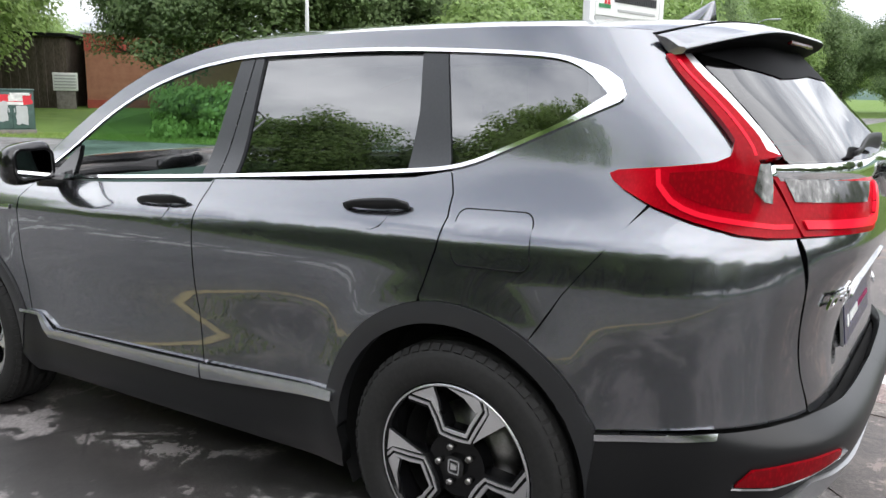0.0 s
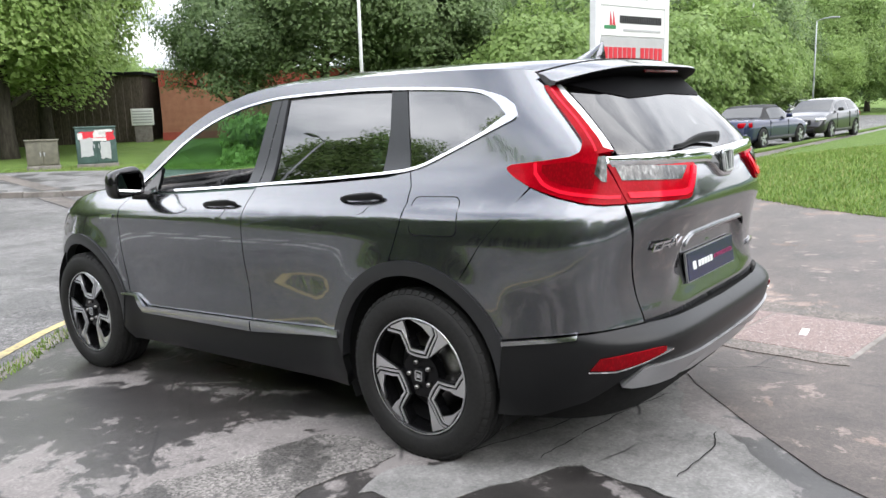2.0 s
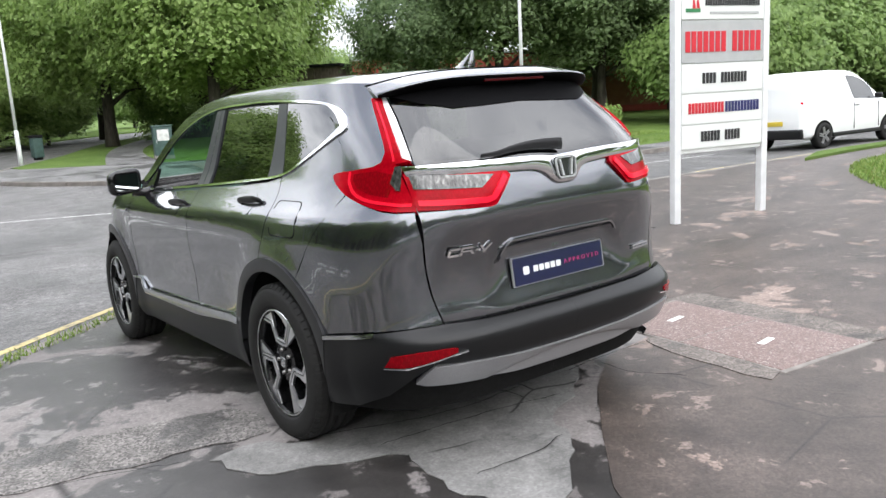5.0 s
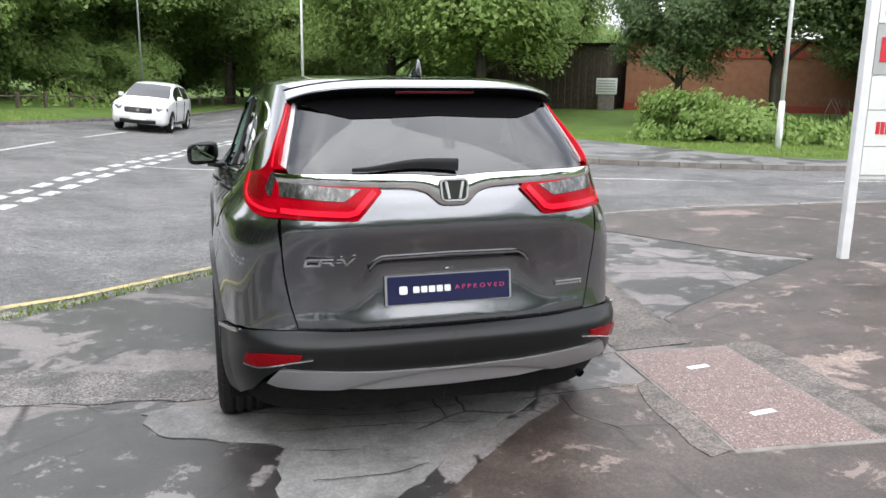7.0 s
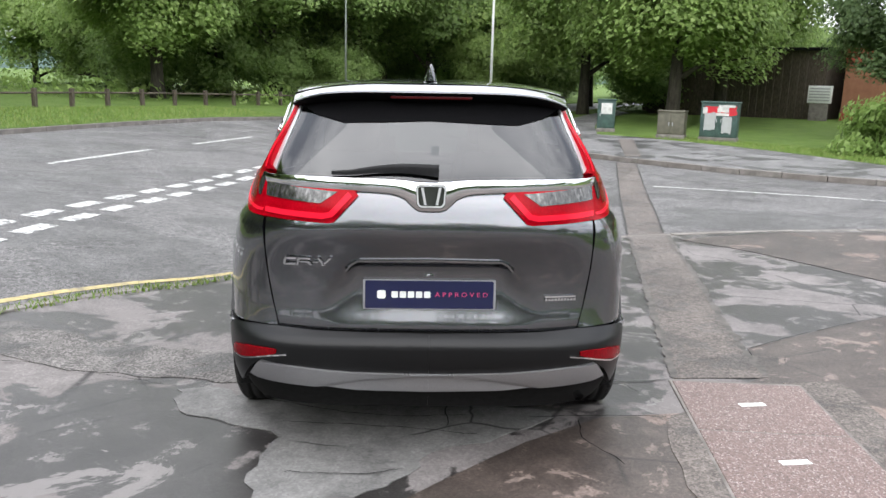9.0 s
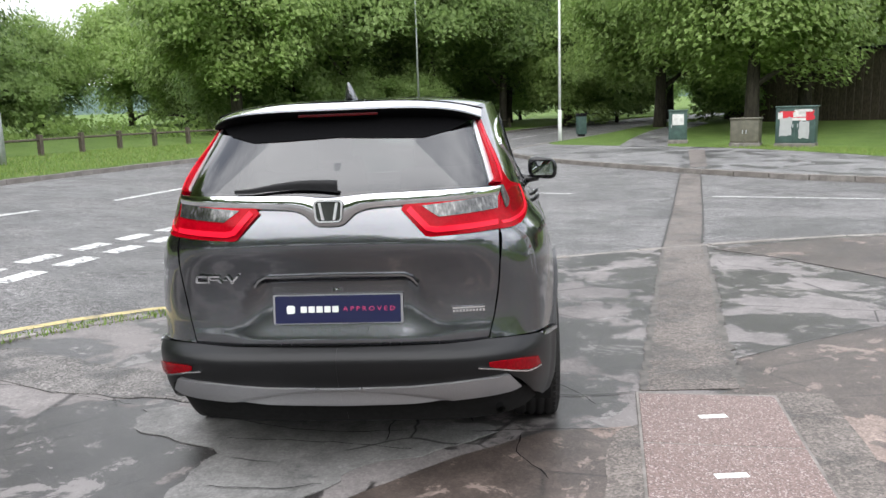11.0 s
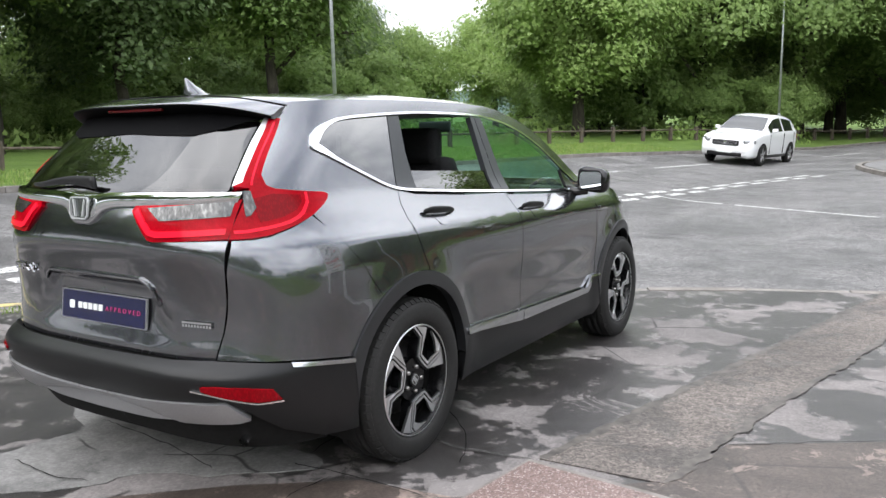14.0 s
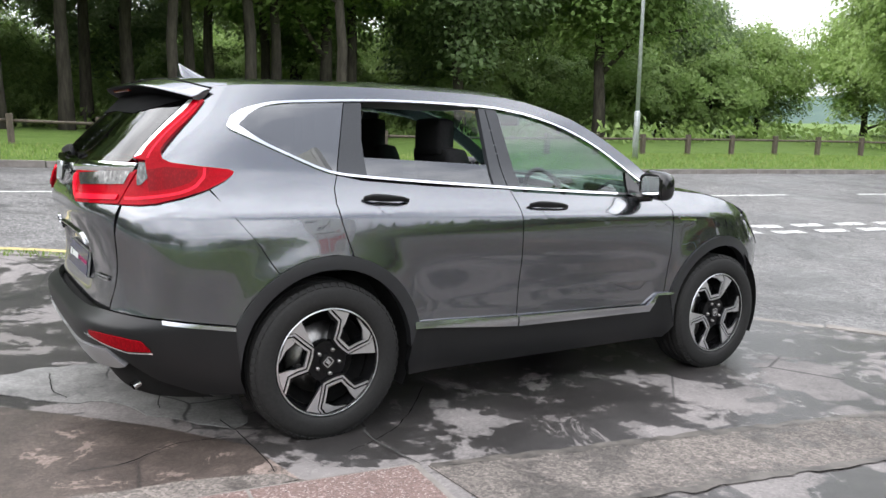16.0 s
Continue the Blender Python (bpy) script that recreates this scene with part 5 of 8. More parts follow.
part("lettering", bm, plain("plate_pink_ink", (0.45, 0.03, 0.13), 0.5), plate, smooth=False)
# plate-recess chrome line, model badge and side badge
o = band([(-0.335, 0.845), (-0.315, 0.872), (-0.285, 0.888), (0.0, 0.892), (0.285, 0.888), (0.315, 0.872), (0.335, 0.845)], 0.0035, 0.0035)
dense = []
for (a, b), (c, d) in zip(o, o[1:] + o[:1]):
    n = max(1, int(math.hypot(c - a, d - b) / 0.04))
    dense += [(a + (c - a) * k / n, b + (d - b) * k / n) for k in range(n)]
skin("recess_trim", dense, POLISHED, tailgate, off=0.010, depth=0.012, step=0.03, place=back, label="thin bright line over the plate")


def badge(x, z, shapes, material, label):
    p, n = back(x, z, 0.003)
    bm = bmesh.new()
    fr = look(p, p - n)
    for o in shapes:
        prism(bm, o, 0.006, fr)
    return part("badge", bm, material, tailgate, label, smooth=False)


_bar = lambda cx, cy, w, h, k=0.0: [(cx - w / 2 + k * h, cy + h / 2), (cx - w / 2 - k * h, cy - h / 2), (cx + w / 2 - k * h, cy - h / 2), (cx + w / 2 + k * h, cy + h / 2)]
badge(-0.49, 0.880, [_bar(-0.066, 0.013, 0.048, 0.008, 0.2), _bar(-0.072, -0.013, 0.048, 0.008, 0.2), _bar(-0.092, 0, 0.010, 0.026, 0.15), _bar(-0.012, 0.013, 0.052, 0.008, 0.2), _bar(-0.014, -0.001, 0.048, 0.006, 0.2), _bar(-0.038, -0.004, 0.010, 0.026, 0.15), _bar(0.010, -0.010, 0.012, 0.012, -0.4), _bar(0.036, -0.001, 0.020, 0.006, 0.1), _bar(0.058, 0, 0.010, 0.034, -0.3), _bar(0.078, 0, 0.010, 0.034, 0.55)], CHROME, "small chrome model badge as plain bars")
badge(0.535, 0.732, [_bar(0, 0.006, 0.132, 0.007)] + [_bar(-0.060 + 0.0135 * q, -0.006, 0.009, 0.010) for q in range(10)], CHROME, "small silver badge bar")

def scoop(s, z):
    """The hollow in the middle of the skid plate: deep under its brow, running out to the lower lip."""
    x = shell(s, z).x / 0.47
    if x >= 1.0:
        return 0.0
    brow = 0.356 + 0.058 * (1 - x * x)
    return -0.030 * max(0.0, min(1.0, (z - 0.350) / max(0.004, brow - 0.350))) / (1 + math.exp((z - brow) / 0.0025)) * (1 - x * x) ** 0.5


# rear bumper: painted ledge, black cover, reflectors and silver skid plate
o = [(s_of_y(-0.40, 0.546), 0.546), (s_of_y(-0.70, 0.582), 0.582)] + [(s_of_x(x, z), z) for x, z in ((0.72, 0.598), (0.615, 0.601), (0.45, 0.592), (0.2, 0.588))] + [(S_REAR, 0.586), (S_REAR, 0.43)] + [(s_of_x(x, z), z) for x, z in ((0.3, 0.435), (0.5, 0.455), (0.68, 0.470), (0.74, 0.42))] + [(s_of_y(y, z), z) for y, z in ((-0.72, 0.33), (-0.55, 0.26), (-0.385, 0.25))] + [(s_of_y(-0.405, 0.30), 0.30)] + [(s_of_y(y, z), z) for y, z in arc(0, HUB_Z, ARCH + 0.002, 186, 158, 6)]
bumper = skin("rear_bumper", o, CLAD, car, off=0.008, depth=0.03, both=True, step=(0.04, 0.014), label="black textured lower bumper")
o = [(s_of_x(x, z), z) for x, z in ((0.735, 0.395), (0.69, 0.462), (0.55, 0.458), (0.30, 0.437))] + [(S_REAR, 0.430), (S_REAR, 0.345)] + [(s_of_x(x, z), z) for x, z in ((0.3, 0.352), (0.5, 0.368), (0.70, 0.383))]
skin("skid_plate", o, SATIN_SILVER, bumper, off=0.018, depth=0.03, both=True, step=(0.03, 0.006), label="satin silver skid plate with a scooped middle", relief=scoop)
o = [(s_of_x(x, z), z) for x, z in ((0.3, 0.345), (0.5, 0.36), (0.74, 0.385))] + [(s_of_y(-0.7, 0.32), 0.32), (s_of_y(-0.5, 0.22), 0.22), (s_of_x(0.5, 0.22), 0.22), (S_REAR, 0.22), (S_REAR, 0.343)]
skin("bumper_underside", o, LINER, bumper, off=-0.02, depth=0, both=True)
for m in (False, True):
    o = [(s_of_x(x, z), z) for x, z in ((0.612, 0.526), (0.66, 0.528), (0.74, 0.522))] + [(s_of_y(-0.79, 0.505), 0.505), (s_of_y(-0.755, 0.462), 0.462)] + [(s_of_x(x, z), z) for x, z in ((0.77, 0.463), (0.70, 0.483), (0.64, 0.500), (0.612, 0.510))]
    refl = skin("reflector", o, DARK_RED, bumper, off=0.016, depth=0.008, step=0.03, mirror=m, label="red bumper reflector")
    o = band([(s_of_x(x, z), z) for x, z in ((0.57, 0.507), (0.64, 0.496), (0.70, 0.479), (0.765, 0.456))] + [(s_of_y(-0.75, 0.454), 0.454)], 0.003, 0.003)
    skin("reflector_trim", o, CHROME, refl, off=0.014, depth=0.006, step=0.03, mirror=m)
    bm = bmesh.new()
    f = -1 if m else 1
    if not m:
        tube(bm, [(0.62, -0.55, 0.30), (0.64, -0.74, 0.300), (0.655, -0.80, 0.272)], 0.019, 14, cap=False)
        part("exhaust_tip", bm, CHROME, car, "short chrome exhaust tip")
# spoiler at the roof's trailing edge
bm = bmesh.new()
rows = []
for k in range(41):
    u = math.sin(radians(-90 + 180 * k / 40))
    v = abs(u)
    x = 0.598 * u
    ye, ze = -0.715 + 0.185 * v ** 5, 1.556 - 0.050 * v ** 5
    yr, zr = -0.495 - 0.100 * (1 - v * v) + 0.052 * v ** 8, 1.543 + 0.046 * (1 - v ** 3.6)
    ylow = float(np.interp(v, [0, 0.9, 1], [-0.64, -0.56, -0.487]))
    ring = [(x, yr, zr + 0.001), (x, yr * 0.6 + ye * 0.4, zr * 0.55 + ze * 0.45 + 0.006), (x, ye + 0.02, ze + 0.004), (x, ye + 0.003, ze), (x, ye, ze - 0.006), (x * 0.998, ye + 0.006, ze - 0.013),
            (x * 0.99, ye + 0.03 * (1 - v ** 6), ze - 0.026 + 0.012 * v ** 6), (x * 0.985, ylow, 1.500 - 0.012 * v ** 4)]
    rows.append([bm.verts.new(p) for p in ring])
for a, b in zip(rows, rows[1:]):
    for j in range(7):
        fa = bm.faces.new((a[j], a[j + 1], b[j + 1], b[j]))
        fa.material_index = 0 if j < 4 else 1
for r in (rows[0], rows[-1]):
    bm.faces.new([bm.verts.new(v.co) for v in r])
bmesh.ops.recalc_face_normals(bm, faces=bm.faces[:])
spoiler = part("spoiler", bm, [PAINT, MATTE_BLACK], tailgate, "roof spoiler, painted above and black beneath")
bm = bmesh.new(); box(bm, (0, -0.694, 1.532), (0.34, 0.012, 0.012), 0.003); part("brake_light", bm, DIM_RED, spoiler, "dark red high brake light")

# roof, windscreen and bonnet: lofted from edge to edge


def loft(name, stations, material, bulge=3.6, n=16, label="", thick=0.0):
    bm = bmesh.new()
    rows = []
    for (ex, ey, ez), (cy, cz) in stations:
        row = []
        for k in range(2 * n + 1):
            u = -1 + k / n
            w = 1 - abs(u) ** bulge
            row.append(bm.verts.new((ex * u, ey + (cy - ey) * (1 - u * u), ez + (cz - ez) * w)))
        rows.append(row)
    for a, b in zip(rows, rows[1:]):
        for j in range(2 * n):
            bm.faces.new((a[j], a[j + 1], b[j + 1], b[j]))
    bmesh.ops.recalc_face_normals(bm, faces=bm.faces[:])
    if sum(f.normal.z for f in bm.faces) < 0:
        bmesh.ops.reverse_faces(bm, faces=bm.faces[:])
    return part(name, bm, material, car, label)


def edge(y, dz=0.0):
    z = float(_top(y)) + dz
    return tuple(shell(s_of_y(y, z), z))


_cz = curve1([-0.6, -0.3, 0.14, 0.6, 1.0, 1.3, 1.5, 1.65, 2.1, 2.5], [1.585, 1.610, 1.634, 1.648, 1.648, 1.632, 1.595, 1.54, 1.325, 1.12])
roof = [(edge(y), (y - 0.10 * math.exp(-((y + 0.5) / 0.25) ** 2) + 0.12 * max(0, (y - 0.6) / 0.6), float(_cz(y + 0.1 * max(0, (y - 0.6) / 0.6))))) for y in np.linspace(-0.5, 1.2, 22)]
loft("roof", roof, PAINT)
wind = [(edge(y), (y + 0.12 + 0.16 * (y - 1.2), float(_cz(y + 0.12 + 0.16 * (y - 1.2))))) for y in np.linspace(1.2, 2.18, 14)]
loft("windscreen", wind, CLEAR, label="clear green-tinted windscreen")
_bz = curve1([2.2, 2.5, 2.9, 3.2, 3.4, 3.5], [1.13, 1.135, 1.085, 1.00, 0.90, 0.80])
hood = [(edge(y), (y + 0.28 - 0.18 * (y - 2.18) / 1.2, float(_bz(y + 0.28 - 0.18 * (y - 2.18) / 1.2)))) for y in np.linspace(2.18, 3.36, 20)]
loft("bonnet", hood, PAINT)
# nose
o = [(s_of_y(3.22, 0.80), 0.80), (s_of_y(3.2, 0.62), 0.62)] + [(s_of_y(y, z), z) for y, z in arc(AXLE, HUB_Z, FLARE, 22, 8, 5)] + [(s_of_y(3.1, 0.28), 0.28), (S_FRONT, 0.24), (S_FRONT, 0.80)]
skin("front_bumper", o, CLAD, car, off=0.0, depth=0.02, both=True, step=0.06, label="front bumper with black lower trim")
for m in (False, True):
    skin("headlight", side_line([(2.93, 0.945), (3.06, 0.90), (3.17, 0.83), (3.24, 0.745), (3.30, 0.78), (3.30, 0.84), (3.2, 0.91), (3.05, 0.972)]), CLEAR_LENS, car, off=0.004, depth=0.02, step=0.04, mirror=m, label="clear swept-back headlight")
# shark-fin aerial
bm = bmesh.new()
fin_rows = []
for k in range(9):
    t = k / 8
    yb0, yb1, z = -0.44 + 0.01 * t, -0.255 - 0.165 * t ** 0.8, 0.072 * t
    w = 0.028 * (1 - t) ** 0.8 + 0.003
    fin_rows.append([bm.verts.new(p) for p in ((0, yb0, 1.610 + z), (w, (yb0 * 2 + yb1) / 3, 1.610 + z), (w * 0.7, (yb0 + 2 * yb1) / 3, 1.610 + z), (0, yb1, 1.610 + z), (-w * 0.7, (yb0 + 2 * yb1) / 3, 1.610 + z), (-w, (yb0 * 2 + yb1) / 3, 1.610 + z))])
for a, b in zip(fin_rows, fin_rows[1:]):
    for j in range(6):
        bm.faces.new((a[j], a[(j + 1) % 6], b[(j + 1) % 6], b[j]))
bm.faces.new(fin_rows[-1])
bmesh.ops.recalc_face_normals(bm, faces=bm.faces[:])
part("roof_aerial", bm, PAINT, car, "grey shark-fin roof aerial")
# fuel flap on the left flank: a fine shut line
ring = rounded(0.235, 0.145, 0.03, 5)
line = [(-0.115 + x + 0.02 * (y / 0.14), 1.012 + y) for x, y in ring]
flap = skin("fuel_flap", side_line(line, 0.03), PAINT, car, off=0.0015, depth=0.001, step=0.03, mirror=True, label="painted fuel filler flap")
bm = bmesh.new()
_loop = line + line[:1]
tube(bm, [shell(s_of_y(y, z), z, 0.0008) * Vector((-1, 1, 1)) for y, z in _loop], 0.0024, 6, cap=False)
part("shut_line", bm, LINER, flap)
# fine joint between roof and spoiler
bm = bmesh.new()
tube(bm, [(0.603 * u, -0.495 - 0.100 * (1 - u * u) + 0.052 * abs(u) ** 8, 1.5445 + 0.046 * (1 - abs(u) ** 3.6)) for u in np.linspace(-1, 1, 41)], 0.0026, 6)
part("roof_joint", bm, LINER, car)
# door mirrors
for m in (False, True):
    f = Vector((-1 if m else 1, 1, 1))
    root_m = new("door_mirror"); root_m.parent = car
    tagged(root_m, "gloss black door mirror")
    bm = bmesh.new()
    g = bmesh.ops.create_uvsphere(bm, u_segments=20, v_segments=12, radius=1.0)
    for v in g["verts"]:
        c = v.co
        sx, sy, sz = (math.copysign(abs(k) ** 0.62, k) for k in c)
        v.co = Vector((0.968 + 0.108 * sx, 1.975 + (0.075 if sy > 0 else 0.05) * sy - 0.02 * sx, 1.155 + 0.082 * sz - 0.012 * sx)) * f
    bmesh.ops.recalc_face_normals(bm, faces=bm.faces[:])
    part("housing", bm, GLOSS_BLACK, root_m)
    bm = bmesh.new(); tube(bm, [Vector((0.80, 1.93, 1.085)) * f, Vector((0.86, 1.95, 1.075)) * f, Vector((0.93, 1.97, 1.09)) * f], [0.035, 0.028, 0.032], 10)
    part("stalk", bm, GLOSS_BLACK, root_m)
    bm = bmesh.new()
    prism(bm, rounded(0.168, 0.118, 0.035, 6), 0.004, Matrix.Translation(Vector((0.968, 1.924, 1.153)) * f) @ Matrix.Rotation(radians(6 if m else -6), 4, "Z") @ Matrix.Rotation(radians(90), 4, "X"))
    part("mirror_glass", bm, MIRROR, root_m, "mirror glass", smooth=False)
    bm = bmesh.new()
    prism(bm, band(rounded(0.173, 0.123, 0.036, 6) + rounded(0.173, 0.123, 0.036, 6)[:1], 0.0, 0.010), 0.010, Matrix.Translation(Vector((0.968, 1.926, 1.153)) * f) @ Matrix.Rotation(radians(6 if m else -6), 4, "Z") @ Matrix.Rotation(radians(90), 4, "X"))
    part("rim", bm, GLOSS_BLACK, root_m, smooth=False)

# dark inner shell behind the panels, floor and wheel wells
bm = bmesh.new()
for f in (1, -1):
    grid = []
    ss = np.linspace(S_REAR, S_FRONT, 90)
    zs = [0.24, 0.34, 0.44, 0.54, 0.64, 0.74, 0.84, 0.94, 1.02, 1.07]
    for s in ss:
        grid.append([])
        for z in zs:
            p = shell(s, min(z, max(0.5, float(_top(shell(s, z).y)) - 0.04)), -0.050)
            grid[-1].append(bm.verts.new((p.x * f, p.y, p.z)))
    for i in range(len(ss) - 1):
        for j in range(len(zs) - 1):
            vs = (grid[i][j], grid[i + 1][j], grid[i + 1][j + 1], grid[i][j + 1])
            c = sum((v.co for v in vs), Vector()) / 4
            if any(math.hypot(c.y - w, c.z - HUB_Z) < 0.47 for w in (0.0, AXLE)) and abs(c.x) > 0.6:
                continue
            bm.faces.new(vs)
part("inner_shell", bm, LINER, car, "black inner body", smooth=False)
bm = bmesh.new()
box(bm, (0, 1.35, 0.27), (1.30, 3.9, 0.06), 0.01)
part("floor_pan", bm, LINER, car, smooth=False)
for c in (0.0, AXLE):
    for f in (1, -1):
        bm = bmesh.new()
        ring0, ring1 = arc(c, HUB_Z, 0.435, -25, 205, 26), arc(c, HUB_Z, 0.425, -25, 205, 26)
        a = [bm.verts.new((0.885 * f, y, z)) for y, z in ring0]
        b = [bm.verts.new((0.58 * f, y, z)) for y, z in ring1]
        for k in range(len(a) - 1):
            bm.faces.new((a[k], a[k + 1], b[k + 1], b[k]))
        bm.faces.new(b)
        part("wheel_well", bm, LINER, car)


# ---- wheels ----
def build_wheel():
    root = new("wheel")
    tagged(root, "tyre on a two-tone black and machined alloy wheel")
    bm = bmesh.new()
    R, H = 0.366, 0.118
    prof = [(0.248, -0.092), (0.256, -0.105), (0.29, -0.120), (0.325, -0.116), (0.350, -0.104), (0.360, -0.092), (0.3655, -0.070)]
    for gx in (-0.045, 0.0, 0.045):
        prof += [(0.3665, gx - 0.008), (0.358, gx - 0.006), (0.358, gx + 0.006), (0.3665, gx + 0.008)]
    prof += [(0.3655, 0.070), (0.360, 0.092), (0.350, 0.104), (0.342, 0.109), (0.340, 0.113), (0.325, 0.116), (0.318, 0.1185), (0.29, 0.120), (0.268, 0.1165), (0.264, 0.114), (0.256, 0.108), (0.250, 0.098)]
    lathe(bm, prof, 72)
    tyre = part("tyre", bm, RUBBER, root, "black rubber tyre")
    # shoulder lugs
    bm = bmesh.new()
    for k in range(60):
        a = 2 * math.pi * k / 60
        for sgn in (-1, 1):
            vs = [bm.verts.new(Matrix.Rotation(a, 3, "X") @ Vector((sgn * x, y, z))) for x, y, z in ((0.078, -0.013, 0.363), (0.078, 0.013, 0.363), (0.094, 0.013, 0.3635), (0.094, -0.013, 0.3635), (0.109, -0.012, 0.349), (0.109, 0.012, 0.349), (0.106, -0.013, 0.343), (0.106, 0.013, 0.343), (0.078, -0.013, 0.350), (0.078, 0.013, 0.350))]
            for ids in ((0, 1, 2, 3), (3, 2, 5, 4), (4, 5, 7, 6), (0, 3, 4, 6, 8), (1, 9, 7, 5, 2), (0, 8, 9, 1)):
                bm.faces.new([vs[i] for i in ids])
    bmesh.ops.recalc_face_normals(bm, faces=bm.faces[:])
    tagged(part("tread", bm, RUBBER, tyre, smooth=False), kind="stuff")
    bm = bmesh.new()
    lathe(bm, [(0.250, 0.100), (0.2455, 0.106), (0.241, 0.104), (0.236, 0.090), (0.226, 0.06), (0.219, 0.0), (0.224, -0.08), (0.250, -0.095)], 64)
    rim = part("rim", bm, RIM_BLACK, root, "gloss black alloy rim")
    bm = bmesh.new()
    lathe(bm, [(0.2495, 0.1025), (0.2465, 0.1082), (0.2425, 0.1065)], 72)
    part("rim_lip", bm, MACHINED, rim, "bright machined lip")
    bm = bmesh.new(); lathe(bm, [(0.03, 0.0), (0.165, 0.0), (0.165, -0.02), (0.03, -0.02)], 48); part("brake_disc", bm, DISC, root, "grey steel brake disc")
    bm = bmesh.new(); lathe(bm, [(0.001, -0.05), (0.21, -0.05), (0.2185, 0.03)], 40); part("back_plate", bm, LINER, root)
    RIM = 0.2415
    PL = Matrix(((0, 0, 1, 0), (1, 0, 0, 0), (0, 1, 0, 0), (0, 0, 0, 1)))  # flat (u, v) to the wheel's face

    def pol(r, a):
        return (RIM * r * math.cos(radians(a)), RIM * r * math.sin(radians(a)))

    def ribbon2(path, wi, wo):
        return band(path, wi, wo)

    # dark centre and three broad spoke webs between the U-shaped pockets
    bm = bmesh.new()
    prism(bm, [pol(0.39, a) for a in range(0, 360, 10)], 0.05, PL @ Matrix.Translation((0, 0, 0.030)))
    part("hub", bm, RIM_BLACK, rim, smooth=False)
    for k in range(3):
        rot = Matrix.Rotation(radians(120 * k), 4, "Z")
        path = [pol(1.0, 43), pol(0.81, 27.5), pol(0.62, 25.5), pol(0.445, 25), pol(0.395, 9), pol(0.395, -9), pol(0.435, -24), pol(0.62, -24), pol(0.89, -25), pol(1.0, -19)]
        # deep dark rib under the bright line
        bm = bmesh.new()
        prism(bm, ribbon2(path, 0.022, 0.018), 0.052, PL @ rot @ Matrix.Translation((0, 0, 0.040)))
        spoke = part("spoke", bm, RIM_BLACK, rim, smooth=False)
        bm = bmesh.new()
        prism(bm, ribbon2(path, 0.0115, -0.0025), 0.006, PL @ rot @ Matrix.Translation((0, 0, 0.0915)))
        part("machined_edge", bm, MACHINED, spoke, "bright machined spoke edge", smooth=False)
        bm = bmesh.new()
        prism(bm, ribbon2(path, -0.0065, 0.0165), 0.006, PL @ rot @ Matrix.Translation((0, 0, 0.0915)))
        part("machined_edge", bm, MACHINED, spoke, "bright machined spoke edge", smooth=False)
        for o in ([pol(0.985, 37), pol(0.83, 24.5), pol(0.67, 20.5), pol(0.80, 19), pol(0.985, 20)], [pol(0.985, 9), pol(0.90, -6), pol(0.80, -19), pol(0.87, -20.5), pol(0.985, -16)],
                  [pol(0.985, -25), pol(0.90, -29), pol(0.45, -33), pol(0.66, -38), pol(0.985, -42)], [pol(0.46, 15), pol(0.44, -15), pol(0.49, -18), pol(0.49, 18)]):
            bm = bmesh.new()
            prism(bm, o, 0.012, PL @ rot @ Matrix.Translation((0, 0, 0.0845)))
            part("machined_face", bm, MACHINED, spoke, smooth=False)
    for k in range(5):
        bm = bmesh.new()
        a = radians(72 * k + 20)
        tube(bm, [(0.070, 0.057 * math.cos(a), 0.057 * math.sin(a)), (0.094, 0.057 * math.cos(a), 0.057 * math.sin(a))], 0.0095, 6)
        part("wheel_nut", bm, DISC, rim)
    bm = bmesh.new(); prism(bm, rounded(0.062, 0.062, 0.022), 0.012, PL @ Matrix.Translation((0, 0, 0.082))); cap = part("hub_cap", bm, GLOSS_BLACK, rim, smooth=False)
    bm = bmesh.new()
    prism(bm, band(rounded(0.044, 0.038, 0.009) + rounded(0.044, 0.038, 0.009)[:1], 0.0, 0.004), 0.003, PL @ Matrix.Translation((0, 0, 0.094)))
    prism(bm, [(-0.010, 0.010), (0.010, 0.010), (0.007, -0.010), (-0.007, -0.010)], 0.003, PL @ Matrix.Translation((0, 0, 0.094)))
    part("cap_mark", bm, MACHINED, cap, smooth=False)
    return root


wheel = build_wheel()
for c, turns in ((0.0, (46, 86)), (AXLE, (97, 86))):
    for f, a in zip((1, -1), turns):
        w = copy_thing(wheel, Matrix.Identity(4))
        w.parent = car
        w.matrix_local = Matrix.Translation((0.818 * f, c - 0.012, HUB_Z - 0.014)) @ Matrix.Rotation(0 if f > 0 else math.pi, 4, "Z") @ Matrix.Rotation(radians(a), 4, "X")
for o in [*wheel.children_recursive, wheel]:
    bpy.data.objects.remove(o)

# ---- cabin ----


